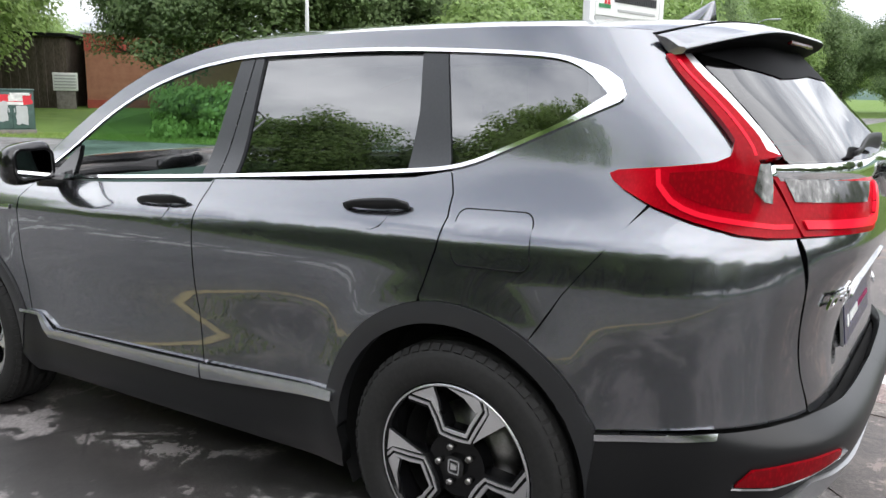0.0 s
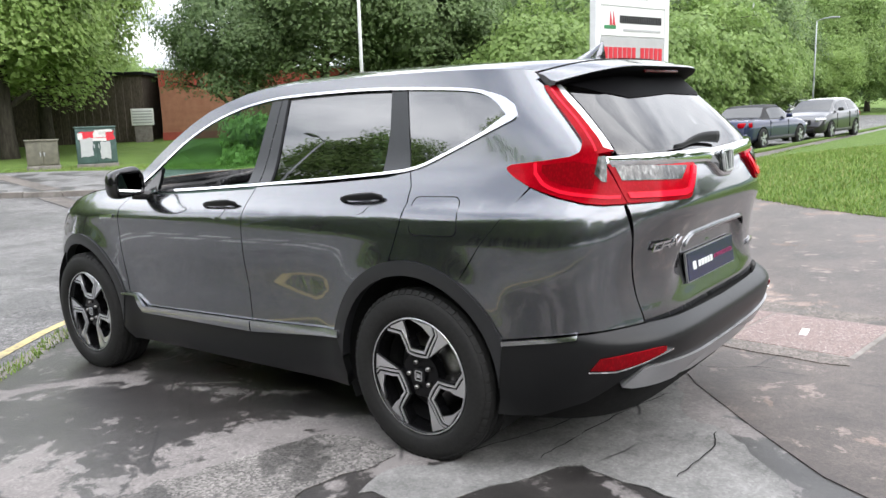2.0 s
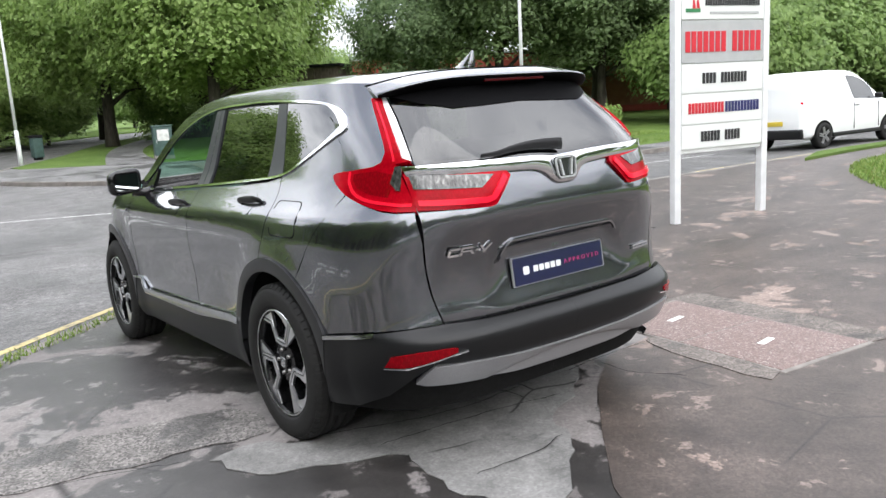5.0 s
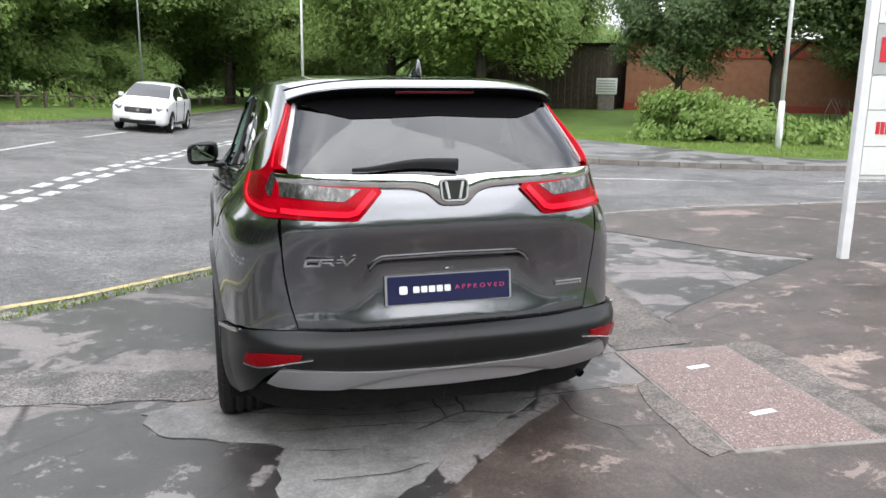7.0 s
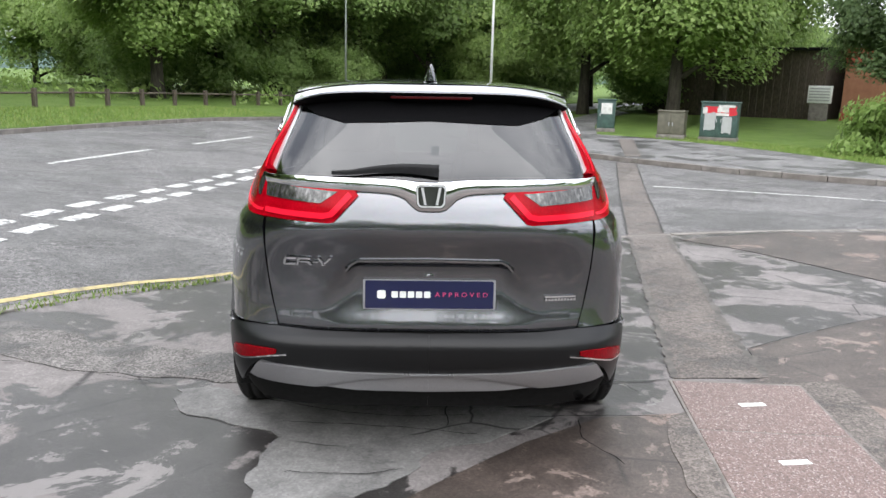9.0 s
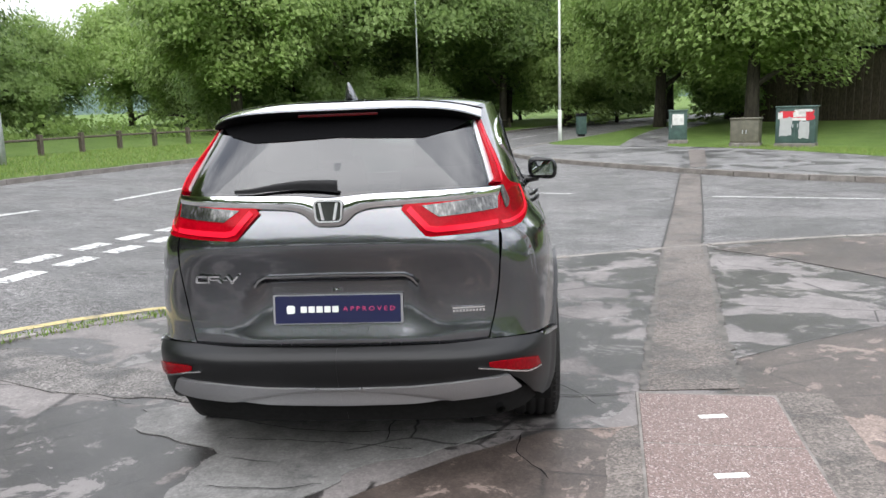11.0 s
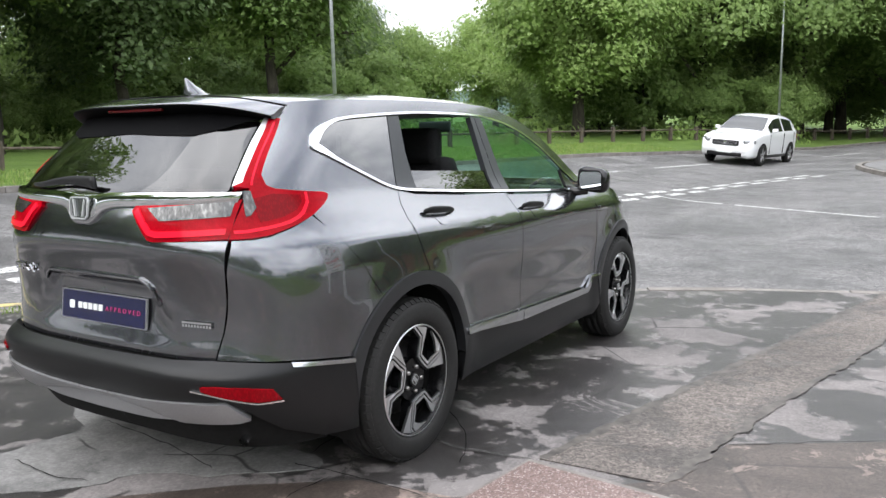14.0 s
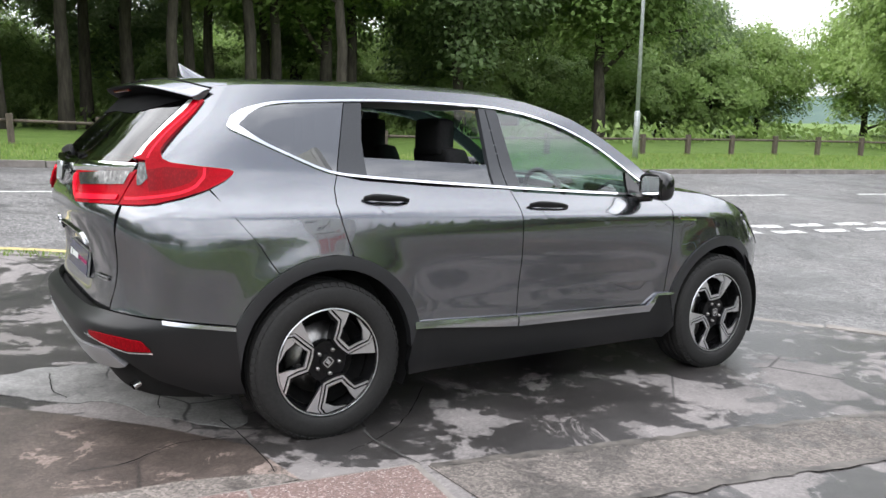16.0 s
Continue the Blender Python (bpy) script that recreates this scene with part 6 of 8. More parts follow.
def seat(x, y, name, wide, back_h, rest=True):
    root = new(name); root.parent = car
    tagged(root, "black cloth seat with a separate headrest")
    bm = bmesh.new(); box(bm, (x, y + 0.02, 0.62), (wide, 0.52, 0.18), 0.05); part("cushion", bm, SEAT, root)
    bm = bmesh.new(); box(bm, (x, y - 0.30, 0.70 + back_h / 2), (wide * 0.96, 0.14, back_h), 0.055, None)
    for v in bm.verts:
        v.co.y -= 0.28 * (v.co.z - 0.75)
        if v.co.z > 0.95:
            v.co.x = x + (v.co.x - x) * (1 - 0.25 * (v.co.z - 0.95) / 0.35)
    part("backrest", bm, SEAT, root)
    if rest:
        bm = bmesh.new(); box(bm, (x, y - 0.49, 1.375), (0.27, 0.10, 0.20), 0.045); part("headrest", bm, SEAT, root)
        bm = bmesh.new()
        for d in (-0.065, 0.065):
            tube(bm, [(x + d, y - 0.47, 1.15), (x + d, y - 0.49, 1.30)], 0.006, 6)
        part("headrest_posts", bm, DISC, root, "steel posts")


for x in (-0.38, 0.38):
    seat(x, 1.33, "front_seat", 0.52, 0.62)
    seat(x, 0.42, "rear_seat", 0.55, 0.58)
bm = bmesh.new(); box(bm, (0, 2.05, 0.92), (1.40, 0.62, 0.26), 0.08); part("dashboard", bm, CABIN, car, "black dashboard")
bm = bmesh.new()
ring = [(0.37 + 0.185 * math.cos(t) , 1.66 - 0.06 * math.sin(t), 1.03 + 0.175 * math.sin(t)) for t in np.linspace(0, 2 * math.pi, 33)]
tube(bm, ring, 0.015, 8, cap=False)
box(bm, (0.37, 1.70, 1.02), (0.34, 0.03, 0.06), 0.01)
part("steering_wheel", bm, CABIN, car, "black steering wheel")
bm = bmesh.new(); box(bm, (0, 1.62, 1.50), (0.24, 0.03, 0.07), 0.015); part("rear_view_mirror", bm, CABIN, car)
bm = bmesh.new(); box(bm, (0, 0.45, 1.555), (1.08, 1.7, 0.02), 0.008); part("headlining", bm, plain("headlining_grey", (0.30, 0.29, 0.28), 0.9), car, "grey cloth headlining")
bm = bmesh.new(); box(bm, (0, -0.40, 1.02), (1.25, 0.62, 0.02), 0.008); part("parcel_cover", bm, CABIN, car)
for f in (1, -1):
    bm = bmesh.new(); box(bm, (0.80 * f, 1.2, 1.02), (0.05, 1.9, 0.12), 0.02); part("door_top", bm, CABIN, car, "black inner door top")

# ---- kerbs and ironwork ----
_kerb_line = [p for p in EAST if p[1] < 31]
kerb("far_kerb", _kerb_line, 0.92, 0.14, 0.22, 0.10, 70, "weathered concrete kerb stones round the far corner")
kerb("west_kerb", [p for p in WEST if -14 < p[1] < 60], 0.92, 0.13, 0.22, 0.085, 84, "low concrete kerb stones along the main road")
kerb("edging_kerb", [(x + 0.02, y - 0.02) for x, y in EDGE if -12 < y and x < 30], 0.92, 0.12, 0.15, 0.006, 48, "sunken concrete edging between forecourt and road")

# inspection cover in the forecourt: two granite-chip slabs in a concrete surround
cover = thing("inspection_cover", "red granite-chip inspection cover with two small white labels", "manhole cover", m=Matrix.Translation((0, 0, 0)))


def ground_slab(name, quad, dz, depth, material, parent, label=""):
    bm = bmesh.new()
    top = [bm.verts.new((x, y, G(x, y) + dz)) for x, y in quad]
    low = [bm.verts.new((x, y, G(x, y) + dz - depth)) for x, y in quad]
    bm.faces.new(top); bm.faces.new(low[::-1])
    for k in range(len(quad)):
        bm.faces.new((top[k], low[k], low[(k + 1) % len(quad)], top[(k + 1) % len(quad)]))
    bmesh.ops.recalc_face_normals(bm, faces=bm.faces[:])
    bmesh.ops.bevel(bm, geom=[e for e in bm.edges if all(v in top for v in e.verts)], offset=0.004, segments=1, affect="EDGES")
    return part(name, bm, material, parent, label, smooth=False)


_A, _B, _C, _D = (1.384, 0.165), (2.075, 0.09), (1.905, -1.29), (1.205, -1.20)
_mid = lambda p, q, t: (p[0] + (q[0] - p[0]) * t, p[1] + (q[1] - p[1]) * t)
ground_slab("surround", [_mid(_A, _C, -0.022), _mid(_B, _D, -0.022), _mid(_C, _A, -0.022), _mid(_D, _B, -0.022)], 0.009, 0.03, KERB, cover, "grey concrete surround")
for _t0, _t1 in ((0.0, 0.496), (0.504, 1.0)):
    slab = ground_slab("slab", [_mid(_A, _D, _t0), _mid(_B, _C, _t0), _mid(_B, _C, _t1), _mid(_A, _D, _t1)], 0.012, 0.02, GRANITE, cover)
for _x, _y in ((1.69, -0.19), (1.595, -0.87)):
    ground_slab("label_plate", [(_x - 0.075, _y + 0.008), (_x + 0.065, _y + 0.024), (_x + 0.07, _y - 0.022), (_x - 0.07, _y - 0.038)], 0.0145, 0.004, SIGN_WHITE, cover, "small white plate")
    ground_slab("marking_bar", [(_x - 0.045, _y + 0.002), (_x + 0.04, _y + 0.012), (_x + 0.042, _y - 0.006), (_x - 0.043, _y - 0.016)], 0.0155, 0.002, GREY_INK, cover)


TAR = plain("tar_seam", (0.040, 0.038, 0.036), 0.7, 0, 0.4, 20)
GRIT = plain("dark_gritty_edge", (0.078, 0.069, 0.061), 0.6, 0, 0.5, 12)


def crack(pts, width, material=None, rise=0.0125, label="thin dark crack in the asphalt"):
    bm = bmesh.new()
    r = random.Random(int(pts[0][0] * 1000))
    line = [(p.x + r.uniform(-0.008, 0.008), p.y + r.uniform(-0.008, 0.008)) for p in smooth_line([(x, y, 0) for x, y in pts], 0.05)]
    rows = []
    for i, (x, y) in enumerate(line):
        (ax, ay), (bx, by) = line[max(0, i - 2)], line[min(len(line) - 1, i + 2)]
        h = math.atan2(by - ay, bx - ax)
        sides = []
        for k in (-1, 1):
            w = k * width / 2 * r.uniform(0.3, 1.3) * (0.2 if i in (0, len(line) - 1) else 1)
            px, py = x - math.sin(h) * w, y + math.cos(h) * w
            sides.append(bm.verts.new((px, py, G(px, py) + rise)))
        rows.append(sides)
    for (a, b), (c, d) in zip(rows, rows[1:]):
        bm.faces.new((a, c, d, b))
    bmesh.ops.recalc_face_normals(bm, faces=bm.faces[:])
    for f in bm.faces:
        if f.normal.z < 0:
            f.normal_flip()
    tagged(part("crack", bm, material or LINER, smooth=False), label, "crack", group="cracks in the forecourt", kind="structure")


for _c in ([(-0.7, -0.45), (-0.2, -0.5), (0.25, -0.6)], [(-0.6, -0.98), (-0.3, -1.0), (-0.1, -0.95)], [(0.1, -0.5), (0.14, 0.0), (0.42, 0.62)], [(-0.9, -0.12), (-0.3, -0.35), (0.2, -0.36)], [(0.2, 0.4), (0.42, 0.15), (0.5, -0.25)], [(0.5, -0.38), (0.86, -0.35), (1.2, -0.36)], [(0.75, -0.4), (0.72, -0.62), (0.85, -0.9)], [(1.15, -0.02), (0.95, 0.35), (0.5, 0.75)], [(-2.9, 0.2), (-2.2, 0.32), (-1.4, 0.05)]):
    crack(_c, 0.006)
for _c in (TRENCH_L[::3] + TRENCH_L[-1:], TRENCH_R[::3] + TRENCH_R[-1:]):
    crack(_c, 0.06, GRIT, 0.0068, "dark gritty edge along the trench patch")
for _c in ([(2.08, 0.81), (2.8, 1.28), (3.69, 1.78), (4.66, 2.32)], [(4.66, 2.32), (4.28, 2.82), (3.6, 4.43), (3.05, 5.2)], [(1.40, 0.20), (1.0, 0.16), (0.62, 0.30)]):
    crack(_c, 0.012, TAR, 0.0062, "dark joint between two asphalt surfaces")
_e = line_points([(2.55, 5.62), (3.33, 9), (4.25, 13), (5.0, 16.2)], 0.4)
crack(_e, 0.03, TAR, -0.012, "dark seam along the road's trench patch")
_e = line_points([(3.06, 5.8), (3.84, 9), (4.76, 13), (5.45, 16.0)], 0.4)
crack(_e, 0.03, TAR, -0.012, "dark seam along the road's trench patch")

# ---- plants ----


def leaves_mesh(name, centres, per, spread, size, material, seed, flat=0.7):
    """A crown: many small folded leaves about the given centres, as one mesh."""
    g = np.random.default_rng(seed)
    n = len(centres) * per
    c = np.repeat(np.array(centres), per, axis=0)
    d = g.normal(size=(n, 3)) * np.array([1, 1, flat])
    d /= np.maximum(1e-6, np.linalg.norm(d, axis=1))[:, None]
    p = c + d * spread * (g.random((n, 1)) ** 0.45) * np.array([1, 1, flat])
    out = c - np.mean(np.array(centres), axis=0)
    out /= np.maximum(0.3, np.linalg.norm(out, axis=1))[:, None]
    up = d * 0.45 + out * 0.8
    up[:, 2] = np.abs(up[:, 2]) * 0.6 + 0.3
    up += g.normal(size=(n, 3)) * 0.33
    up /= np.linalg.norm(up, axis=1)[:, None]
    t = np.cross(up, g.normal(size=(n, 3)))
    t /= np.linalg.norm(t, axis=1)[:, None]
    b = np.cross(up, t)
    s = size * g.uniform(0.6, 1.35, (n, 1))
    v = np.empty((n, 3, 3))
    v[:, 0] = p + t * s * 0.66 - up * s * 0.14
    v[:, 1] = p - t * s * 0.42 + b * s * 0.46
    v[:, 2] = p - t * s * 0.42 - b * s * 0.46
    me = bpy.data.meshes.new(name)
    me.vertices.add(3 * n)
    me.vertices.foreach_set("co", v.ravel())
    me.loops.add(3 * n); me.polygons.add(n)
    me.loops.foreach_set("vertex_index", np.arange(3 * n))
    me.polygons.foreach_set("loop_start", np.arange(n) * 3)
    me.update(); me.validate()
    me.materials.append(material)
    return me


def tree(name, height, crown, bottom, trunk_r, material, seed, label, per=75, clumps=120, size=0.27, limbs=9, lean=0.0):
    """A tapered trunk with limbs and a loose crown of leaves."""
    r = random.Random(seed)
    root = thing(name, label, "tree")
    bm = bmesh.new()
    pts, rad = [], []
    for i in range(9):
        t = i / 8
        pts.append((lean * t * height + r.uniform(-0.12, 0.12) * (i > 1), r.uniform(-0.12, 0.12) * (i > 1), -0.3 + t * height * 0.86))
        rad.append(trunk_r * (1.25 if i == 0 else 1.0) * (1 - 0.88 * t) + 0.02)
    tube(bm, pts, rad, 9)
    ends = []
    for k in range(limbs):
        t = r.uniform(bottom / height * 0.8, 0.85)
        z = t * height * 0.86
        a = 2 * math.pi * (k * 0.382 + r.uniform(-0.08, 0.08))
        reach = crown * r.uniform(0.55, 0.95) * math.sqrt(max(0.15, 1 - ((t - 0.5) / 0.6) ** 2))
        p0 = Vector((lean * t * height, 0, z))
        p3 = p0 + Vector((math.cos(a) * reach, math.sin(a) * reach, r.uniform(0.1, 0.45) * reach))
        p1 = p0.lerp(p3, 0.4) + Vector((0, 0, 0.25 * reach * r.uniform(0.2, 1)))
        r0 = trunk_r * (1 - 0.85 * t) * 0.55
        tube(bm, [p0, p1, p3], [r0, r0 * 0.6, 0.02], 6)
        ends += [p1.lerp(p3, 0.5), p3]
        for j in range(2):
            q = p1.lerp(p3, r.uniform(0.1, 0.6))
            e = q + Vector((r.uniform(-1, 1), r.uniform(-1, 1), r.uniform(-0.1, 0.9))) * reach * 0.45
            tube(bm, [q, e], [r0 * 0.4, 0.015], 5)
            ends.append(e)
    part("trunk", bm, BARK, root, "rough dark brown bark")
    centres = [tuple(e) for e in ends]
    mid = (bottom + height) / 2
    while len(centres) < clumps * 1.35:
        u = Vector((r.gauss(0, 1), r.gauss(0, 1), r.gauss(0, 1))).normalized()
        k = r.uniform(0.45, 1.0) ** 0.5
        bulge = 0.78 + 0.34 * noise.noise(u * 1.7 + Vector((seed * 3.1, 0, 0)))
        p = Vector((u.x * crown * k * bulge, u.y * crown * k * bulge, mid + u.z * (height - bottom) / 2 * k * bulge))
        if p.z < mid:
            p.x *= 1.08; p.y *= 1.08
        p.x += lean * p.z
        centres.append(tuple(p))
    ob = new("crown", leaves_mesh("crown", centres, int(per * 1.12), crown * 0.225, size * 0.80, material, seed, 0.85))
    ob.parent = root
    return root


def plant(master, x, y, s=1.0, turn=0.0, tall=1.0):
    """Stands a copy of a tree at a place."""
    ob = copy_thing(master, pose(x, y, G(x, y) + 0.02, 0, 0, turn) @ Matrix.Diagonal((s, s, s * tall, 1)))
    ob.matrix_world = pose(x, y, G(x, y) + 0.02, 0, 0, turn) @ Matrix.Diagonal((s, s, s * tall, 1))
    return ob


def clear(master):
    for o in [*master.children_recursive, master]:
        bpy.data.objects.remove(o)


plane_tree = tree("plane_tree", 12.5, 5.8, 1.9, 0.34, LEAF_C, 11, "broad plane tree in full bright green leaf", 200, 190, 0.235)
oak_tree = tree("oak_tree", 10.8, 4.6, 3.1, 0.26, LEAF_B, 12, "dark green oak with a dense rounded crown", 150, 170, 0.20)
maple_tree = tree("maple_tree", 15.5, 5.8, 1.7, 0.30, LEAF_A, 13, "tall woodland maple in green summer leaf", 135, 200, 0.255)
lime_tree = tree("lime_tree", 16.5, 4.6, 4.3, 0.24, LEAF_C, 14, "tall slim woodland lime with a bare lower trunk", 125, 115, 0.26, lean=0.02)
ash_tree = tree("ash_tree", 14.0, 5.4, 1.7, 0.27, LEAF_B, 15, "tall dark green ash among the woodland", 130, 180, 0.265)
willow = tree("willow_tree", 9.0, 4.8, 0.5, 0.20, LEAF_C, 16, "pale green bushy willow at the wood's edge", 135, 150, 0.225)
shrub_tree = tree("shrub_tree", 5.6, 3.8, 0.1, 0.12, LEAF_A, 17, "dense green shrub spreading to the ground", 120, 130, 0.215)

_r = random.Random(5)
# round the far corner
for _m, _x, _y, _s in ((plane_tree, 11.5, 32.5, 0.98), (plane_tree, 15.5, 37.5, 1.0), (plane_tree, 9.5, 43.0, 1.0), (oak_tree, 17.6, 25.2, 0.72), (oak_tree, 20.4, 22.8, 0.95), (oak_tree, 24.3, 20.6, 0.9), (oak_tree, 27.5, 24.0, 1.05), (ash_tree, 30.5, 28.0, 0.85), (ash_tree, 15.5, 50.0, 1.0), (maple_tree, 21.0, 56.0, 1.0)):
    plant(_m, _x, _y, _s, _r.uniform(0, 360), _r.uniform(0.95, 1.1))
# along the side road
for _m, _x, _y, _s in ((shrub_tree, 25.5, 15.8, 1.0), (shrub_tree, 33.0, 13.9, 1.05), (shrub_tree, 37.0, 13.9, 1.2), (shrub_tree, 41.5, 14.2, 1.25), (shrub_tree, 46.5, 14.6, 1.1), (shrub_tree, 62.0, 17.0, 1.1), (shrub_tree, 72.0, 17.5, 1.2), (shrub_tree, 82.0, 17.0, 1.2), (shrub_tree, 104.0, 15.0, 1.5), (shrub_tree, 112.0, 7.0, 1.6), (shrub_tree, 113.0, -2.0, 1.6), (shrub_tree, 110.0, -11.0, 1.6), (shrub_tree, 29.5, 15.6, 1.1), (shrub_tree, 33.5, 16.2, 1.05), (shrub_tree, 38.0, 16.5, 1.15), (willow, 43.0, 18.0, 0.8), (ash_tree, 36.0, 26.0, 0.8), (maple_tree, 44.0, 28.0, 0.75), (ash_tree, 52.0, 25.0, 0.75), (maple_tree, 60.0, 24.0, 0.75), (ash_tree, 72.0, 26.0, 0.8), (maple_tree, 84.0, 20.0, 0.8), (ash_tree, 95.0, 12.0, 0.8), (willow, 70.0, 15.5, 0.8), (ash_tree, 39.0, 19.5, 0.8), (ash_tree, 50.0, 16.0, 0.72), (maple_tree, 57.0, 17.0, 0.7), (ash_tree, 66.0, 18.5, 0.8), (maple_tree, 76.0, 15.5, 0.8), (ash_tree, 88.0, 15.0, 0.9), (ash_tree, 84.0, 6.0, 0.7), (maple_tree, 96.0, 1.0, 0.8)):
    plant(_m, _x, _y, _s, _r.uniform(0, 360), _r.uniform(0.95, 1.1))
# the wood across the main road
for _m, _x, _y, _s in ((plane_tree, -12.6, 35.2, 0.95), (maple_tree, -8.4, 42.5, 0.95), (maple_tree, -4.0, 47.0, 0.95), (maple_tree, 0.5, 53.0, 0.95), (ash_tree, -10.0, 49.0, 1.0), (ash_tree, -3.5, 57.0, 1.0), (maple_tree, 6.0, 66.0, 1.0), (ash_tree, 14.0, 78.0, 1.0), (plane_tree, -15.0, 44.0, 0.9), (ash_tree, -15.0, 55.0, 1.0),
                       (willow, -19.0, 46.0, 0.9), (willow, -24.5, 38.0, 0.75), (willow, -29.0, 35.0, 0.85),
                       (maple_tree, -22.5, 24.0, 0.92), (ash_tree, -25.5, 18.5, 0.95), (maple_tree, -26.5, 12.5, 0.95), (lime_tree, -24.0, 8.5, 0.95), (lime_tree, -27.5, 5.0, 1.0), (lime_tree, -25.0, 2.5, 0.95), (lime_tree, -28.5, 0.0, 1.0), (lime_tree, -24.5, -2.5, 0.95), (maple_tree, -27.5, -6.5, 0.95), (lime_tree, -25.0, -11.0, 1.0), (lime_tree, -22.5, 11.3, 0.9), (lime_tree, -25.6, 10.0, 0.95), (lime_tree, -27.0, 13.9, 1.0), (lime_tree, -29.3, 8.6, 0.95), (lime_tree, -31.0, 11.6, 1.0), (lime_tree, -23.4, 5.6, 0.85), (lime_tree, -26.3, 7.0, 0.9), (lime_tree, -30.5, 4.0, 1.0), (lime_tree, -22.8, 0.4, 0.85),
                       (ash_tree, -33.0, 22.0, 1.0), (ash_tree, -27.0, 34.3, 0.65), (ash_tree, -42.0, -6.0, 0.95), (lime_tree, -34.0, 12.0, 1.0), (lime_tree, -33.0, 6.0, 1.0), (maple_tree, -36.0, 0.0, 1.0), (lime_tree, -33.0, -8.0, 1.0), (ash_tree, -30.0, -16.0, 0.95), (maple_tree, -26.0, -24.0, 0.95), (ash_tree, -19.0, -31.0, 0.95), (maple_tree, -8.0, -36.0, 0.9), (ash_tree, 4.0, -38.0, 0.85), (maple_tree, 17.0, -36.0, 0.85), (ash_tree, 30.0, -28.0, 0.9)):
    plant(_m, _x, _y, _s, _r.uniform(0, 360), _r.uniform(0.95, 1.08) * (1.15 if _x < -20 and _y < 26 and _m is not willow else 1.0))
# the far side of the forecourt, behind
for _k in range(15):
    plant((oak_tree, ash_tree, oak_tree, ash_tree)[_k % 4], -27 + 4.4 * _k, -31 - 3.0 * (_k % 2) + 0.012 * (-27 + 4.4 * _k) ** 2, _r.uniform(0.8, 1.1), _r.uniform(0, 360), _r.uniform(0.8, 0.95))
# scrub closing the view along the main road
for _x, _y, _s in ((15.0, 47.0, 1.0), (19.5, 53.0, 1.1), (24.5, 60.0, 1.1), (30.0, 67.0, 1.2), (37.0, 74.0, 1.2), (45.0, 80.0, 1.3), (-3.0, 62.0, 1.1), (2.0, 70.0, 1.2), (9.0, 80.0, 1.2), (17.0, 90.0, 1.3), (27.0, 100.0, 1.4), (38.0, 106.0, 1.5), (50.0, 108.0, 1.5), (-8.0, 60.0, 1.1), (22.0, 47.0, 1.0), (28.0, 55.0, 1.2)):
    plant(shrub_tree, _x, _y, _s, _r.uniform(0, 360))
# pale willows seen between the bare trunks
for _k, _a in enumerate((-78.0, -72.5, -68.0, -63.0, -58.5)):
    plant(willow, 3 + math.sin(radians(_a)) * (54 + 4 * (_k % 2)), -2 + math.cos(radians(_a)) * (54 + 4 * (_k % 2)), 0.95 + 0.08 * (_k % 2), 70 * _k, 0.9)
# the wood's thicker back rows
for _k in range(34):
    _a = radians(-112 + 3.8 * _k)
    if -37.5 < math.degrees(_a) < -29 or (-82 < math.degrees(_a) < -52 and _k % 3):
        continue
    _d = 47 + 5 * (_k % 3) + (8 if _k > 20 else 0)
    plant((maple_tree, ash_tree, willow, shrub_tree)[_k % 4], 3 + math.sin(_a) * _d, -2 + math.cos(_a) * _d, _r.uniform(0.95, 1.15), _r.uniform(0, 360))
for _k in range(20):
    _a = radians(-104 + 4.9 * _k)
    if -39 < math.degrees(_a) < -28 or (-80 < math.degrees(_a) < -54 and _k % 2):
        continue
    plant(shrub_tree, 3 + math.sin(_a) * 41, -2 + math.cos(_a) * (41 + 0.35 * _k), _r.uniform(0.6, 0.95), _r.uniform(0, 360))
for _k in range(14):
    _a = radians(-92 + 2.9 * _k)
    plant(shrub_tree, 4 + math.sin(_a) * (39 + 3 * (_k % 2)), -1.5 + math.cos(_a) * (39 + 3 * (_k % 2)), _r.uniform(0.5, 0.62), _r.uniform(0, 360), 0.8)
for _m in (plane_tree, oak_tree, maple_tree, lime_tree, ash_tree, willow, shrub_tree):
    clear(_m)

# bramble bank in front of the brick building
_cs = []
_r = random.Random(8)
for _k in range(150):
    _t, _u = _r.random(), _r.gauss(0, 0.5)
    _x, _y = 13.0 + 5.2 * _t + 0.8 * _u, 19.6 - 4.6 * _t + 0.9 * _u
    _cs.append((_x, _y, G(_x, _y) + 0.15 + 1.45 * _r.random() ** 0.7 * (1 - 0.5 * abs(_u)) * (0.75 + 0.35 * math.sin(5 * _t + 1))))
hedge = thing("bramble_bank", "low spreading bank of bright green brambles", "bush")
_ob = new("foliage", leaves_mesh("foliage", _cs, 130, 0.55, 0.15, LEAF_C, 31)); _ob.parent = hedge
for _k in range(26):
    _x, _y, _zz = _cs[_k * 5]
    _g0 = G(_x, _y)
    bm = bmesh.new()
    _dx, _dy = _r.uniform(-0.7, 0.7), _r.uniform(-0.7, 0.7)
    tube(bm, [(_x, _y, _g0), (_x + _dx * 0.4, _y + _dy * 0.4, _g0 + 1.1), (_x + _dx, _y + _dy, _g0 + 1.5), (_x + _dx * 1.6, _y + _dy * 1.6, _g0 + 1.25)], [0.014, 0.011, 0.008, 0.004], 5)
    part("stem", bm, BARK, hedge)
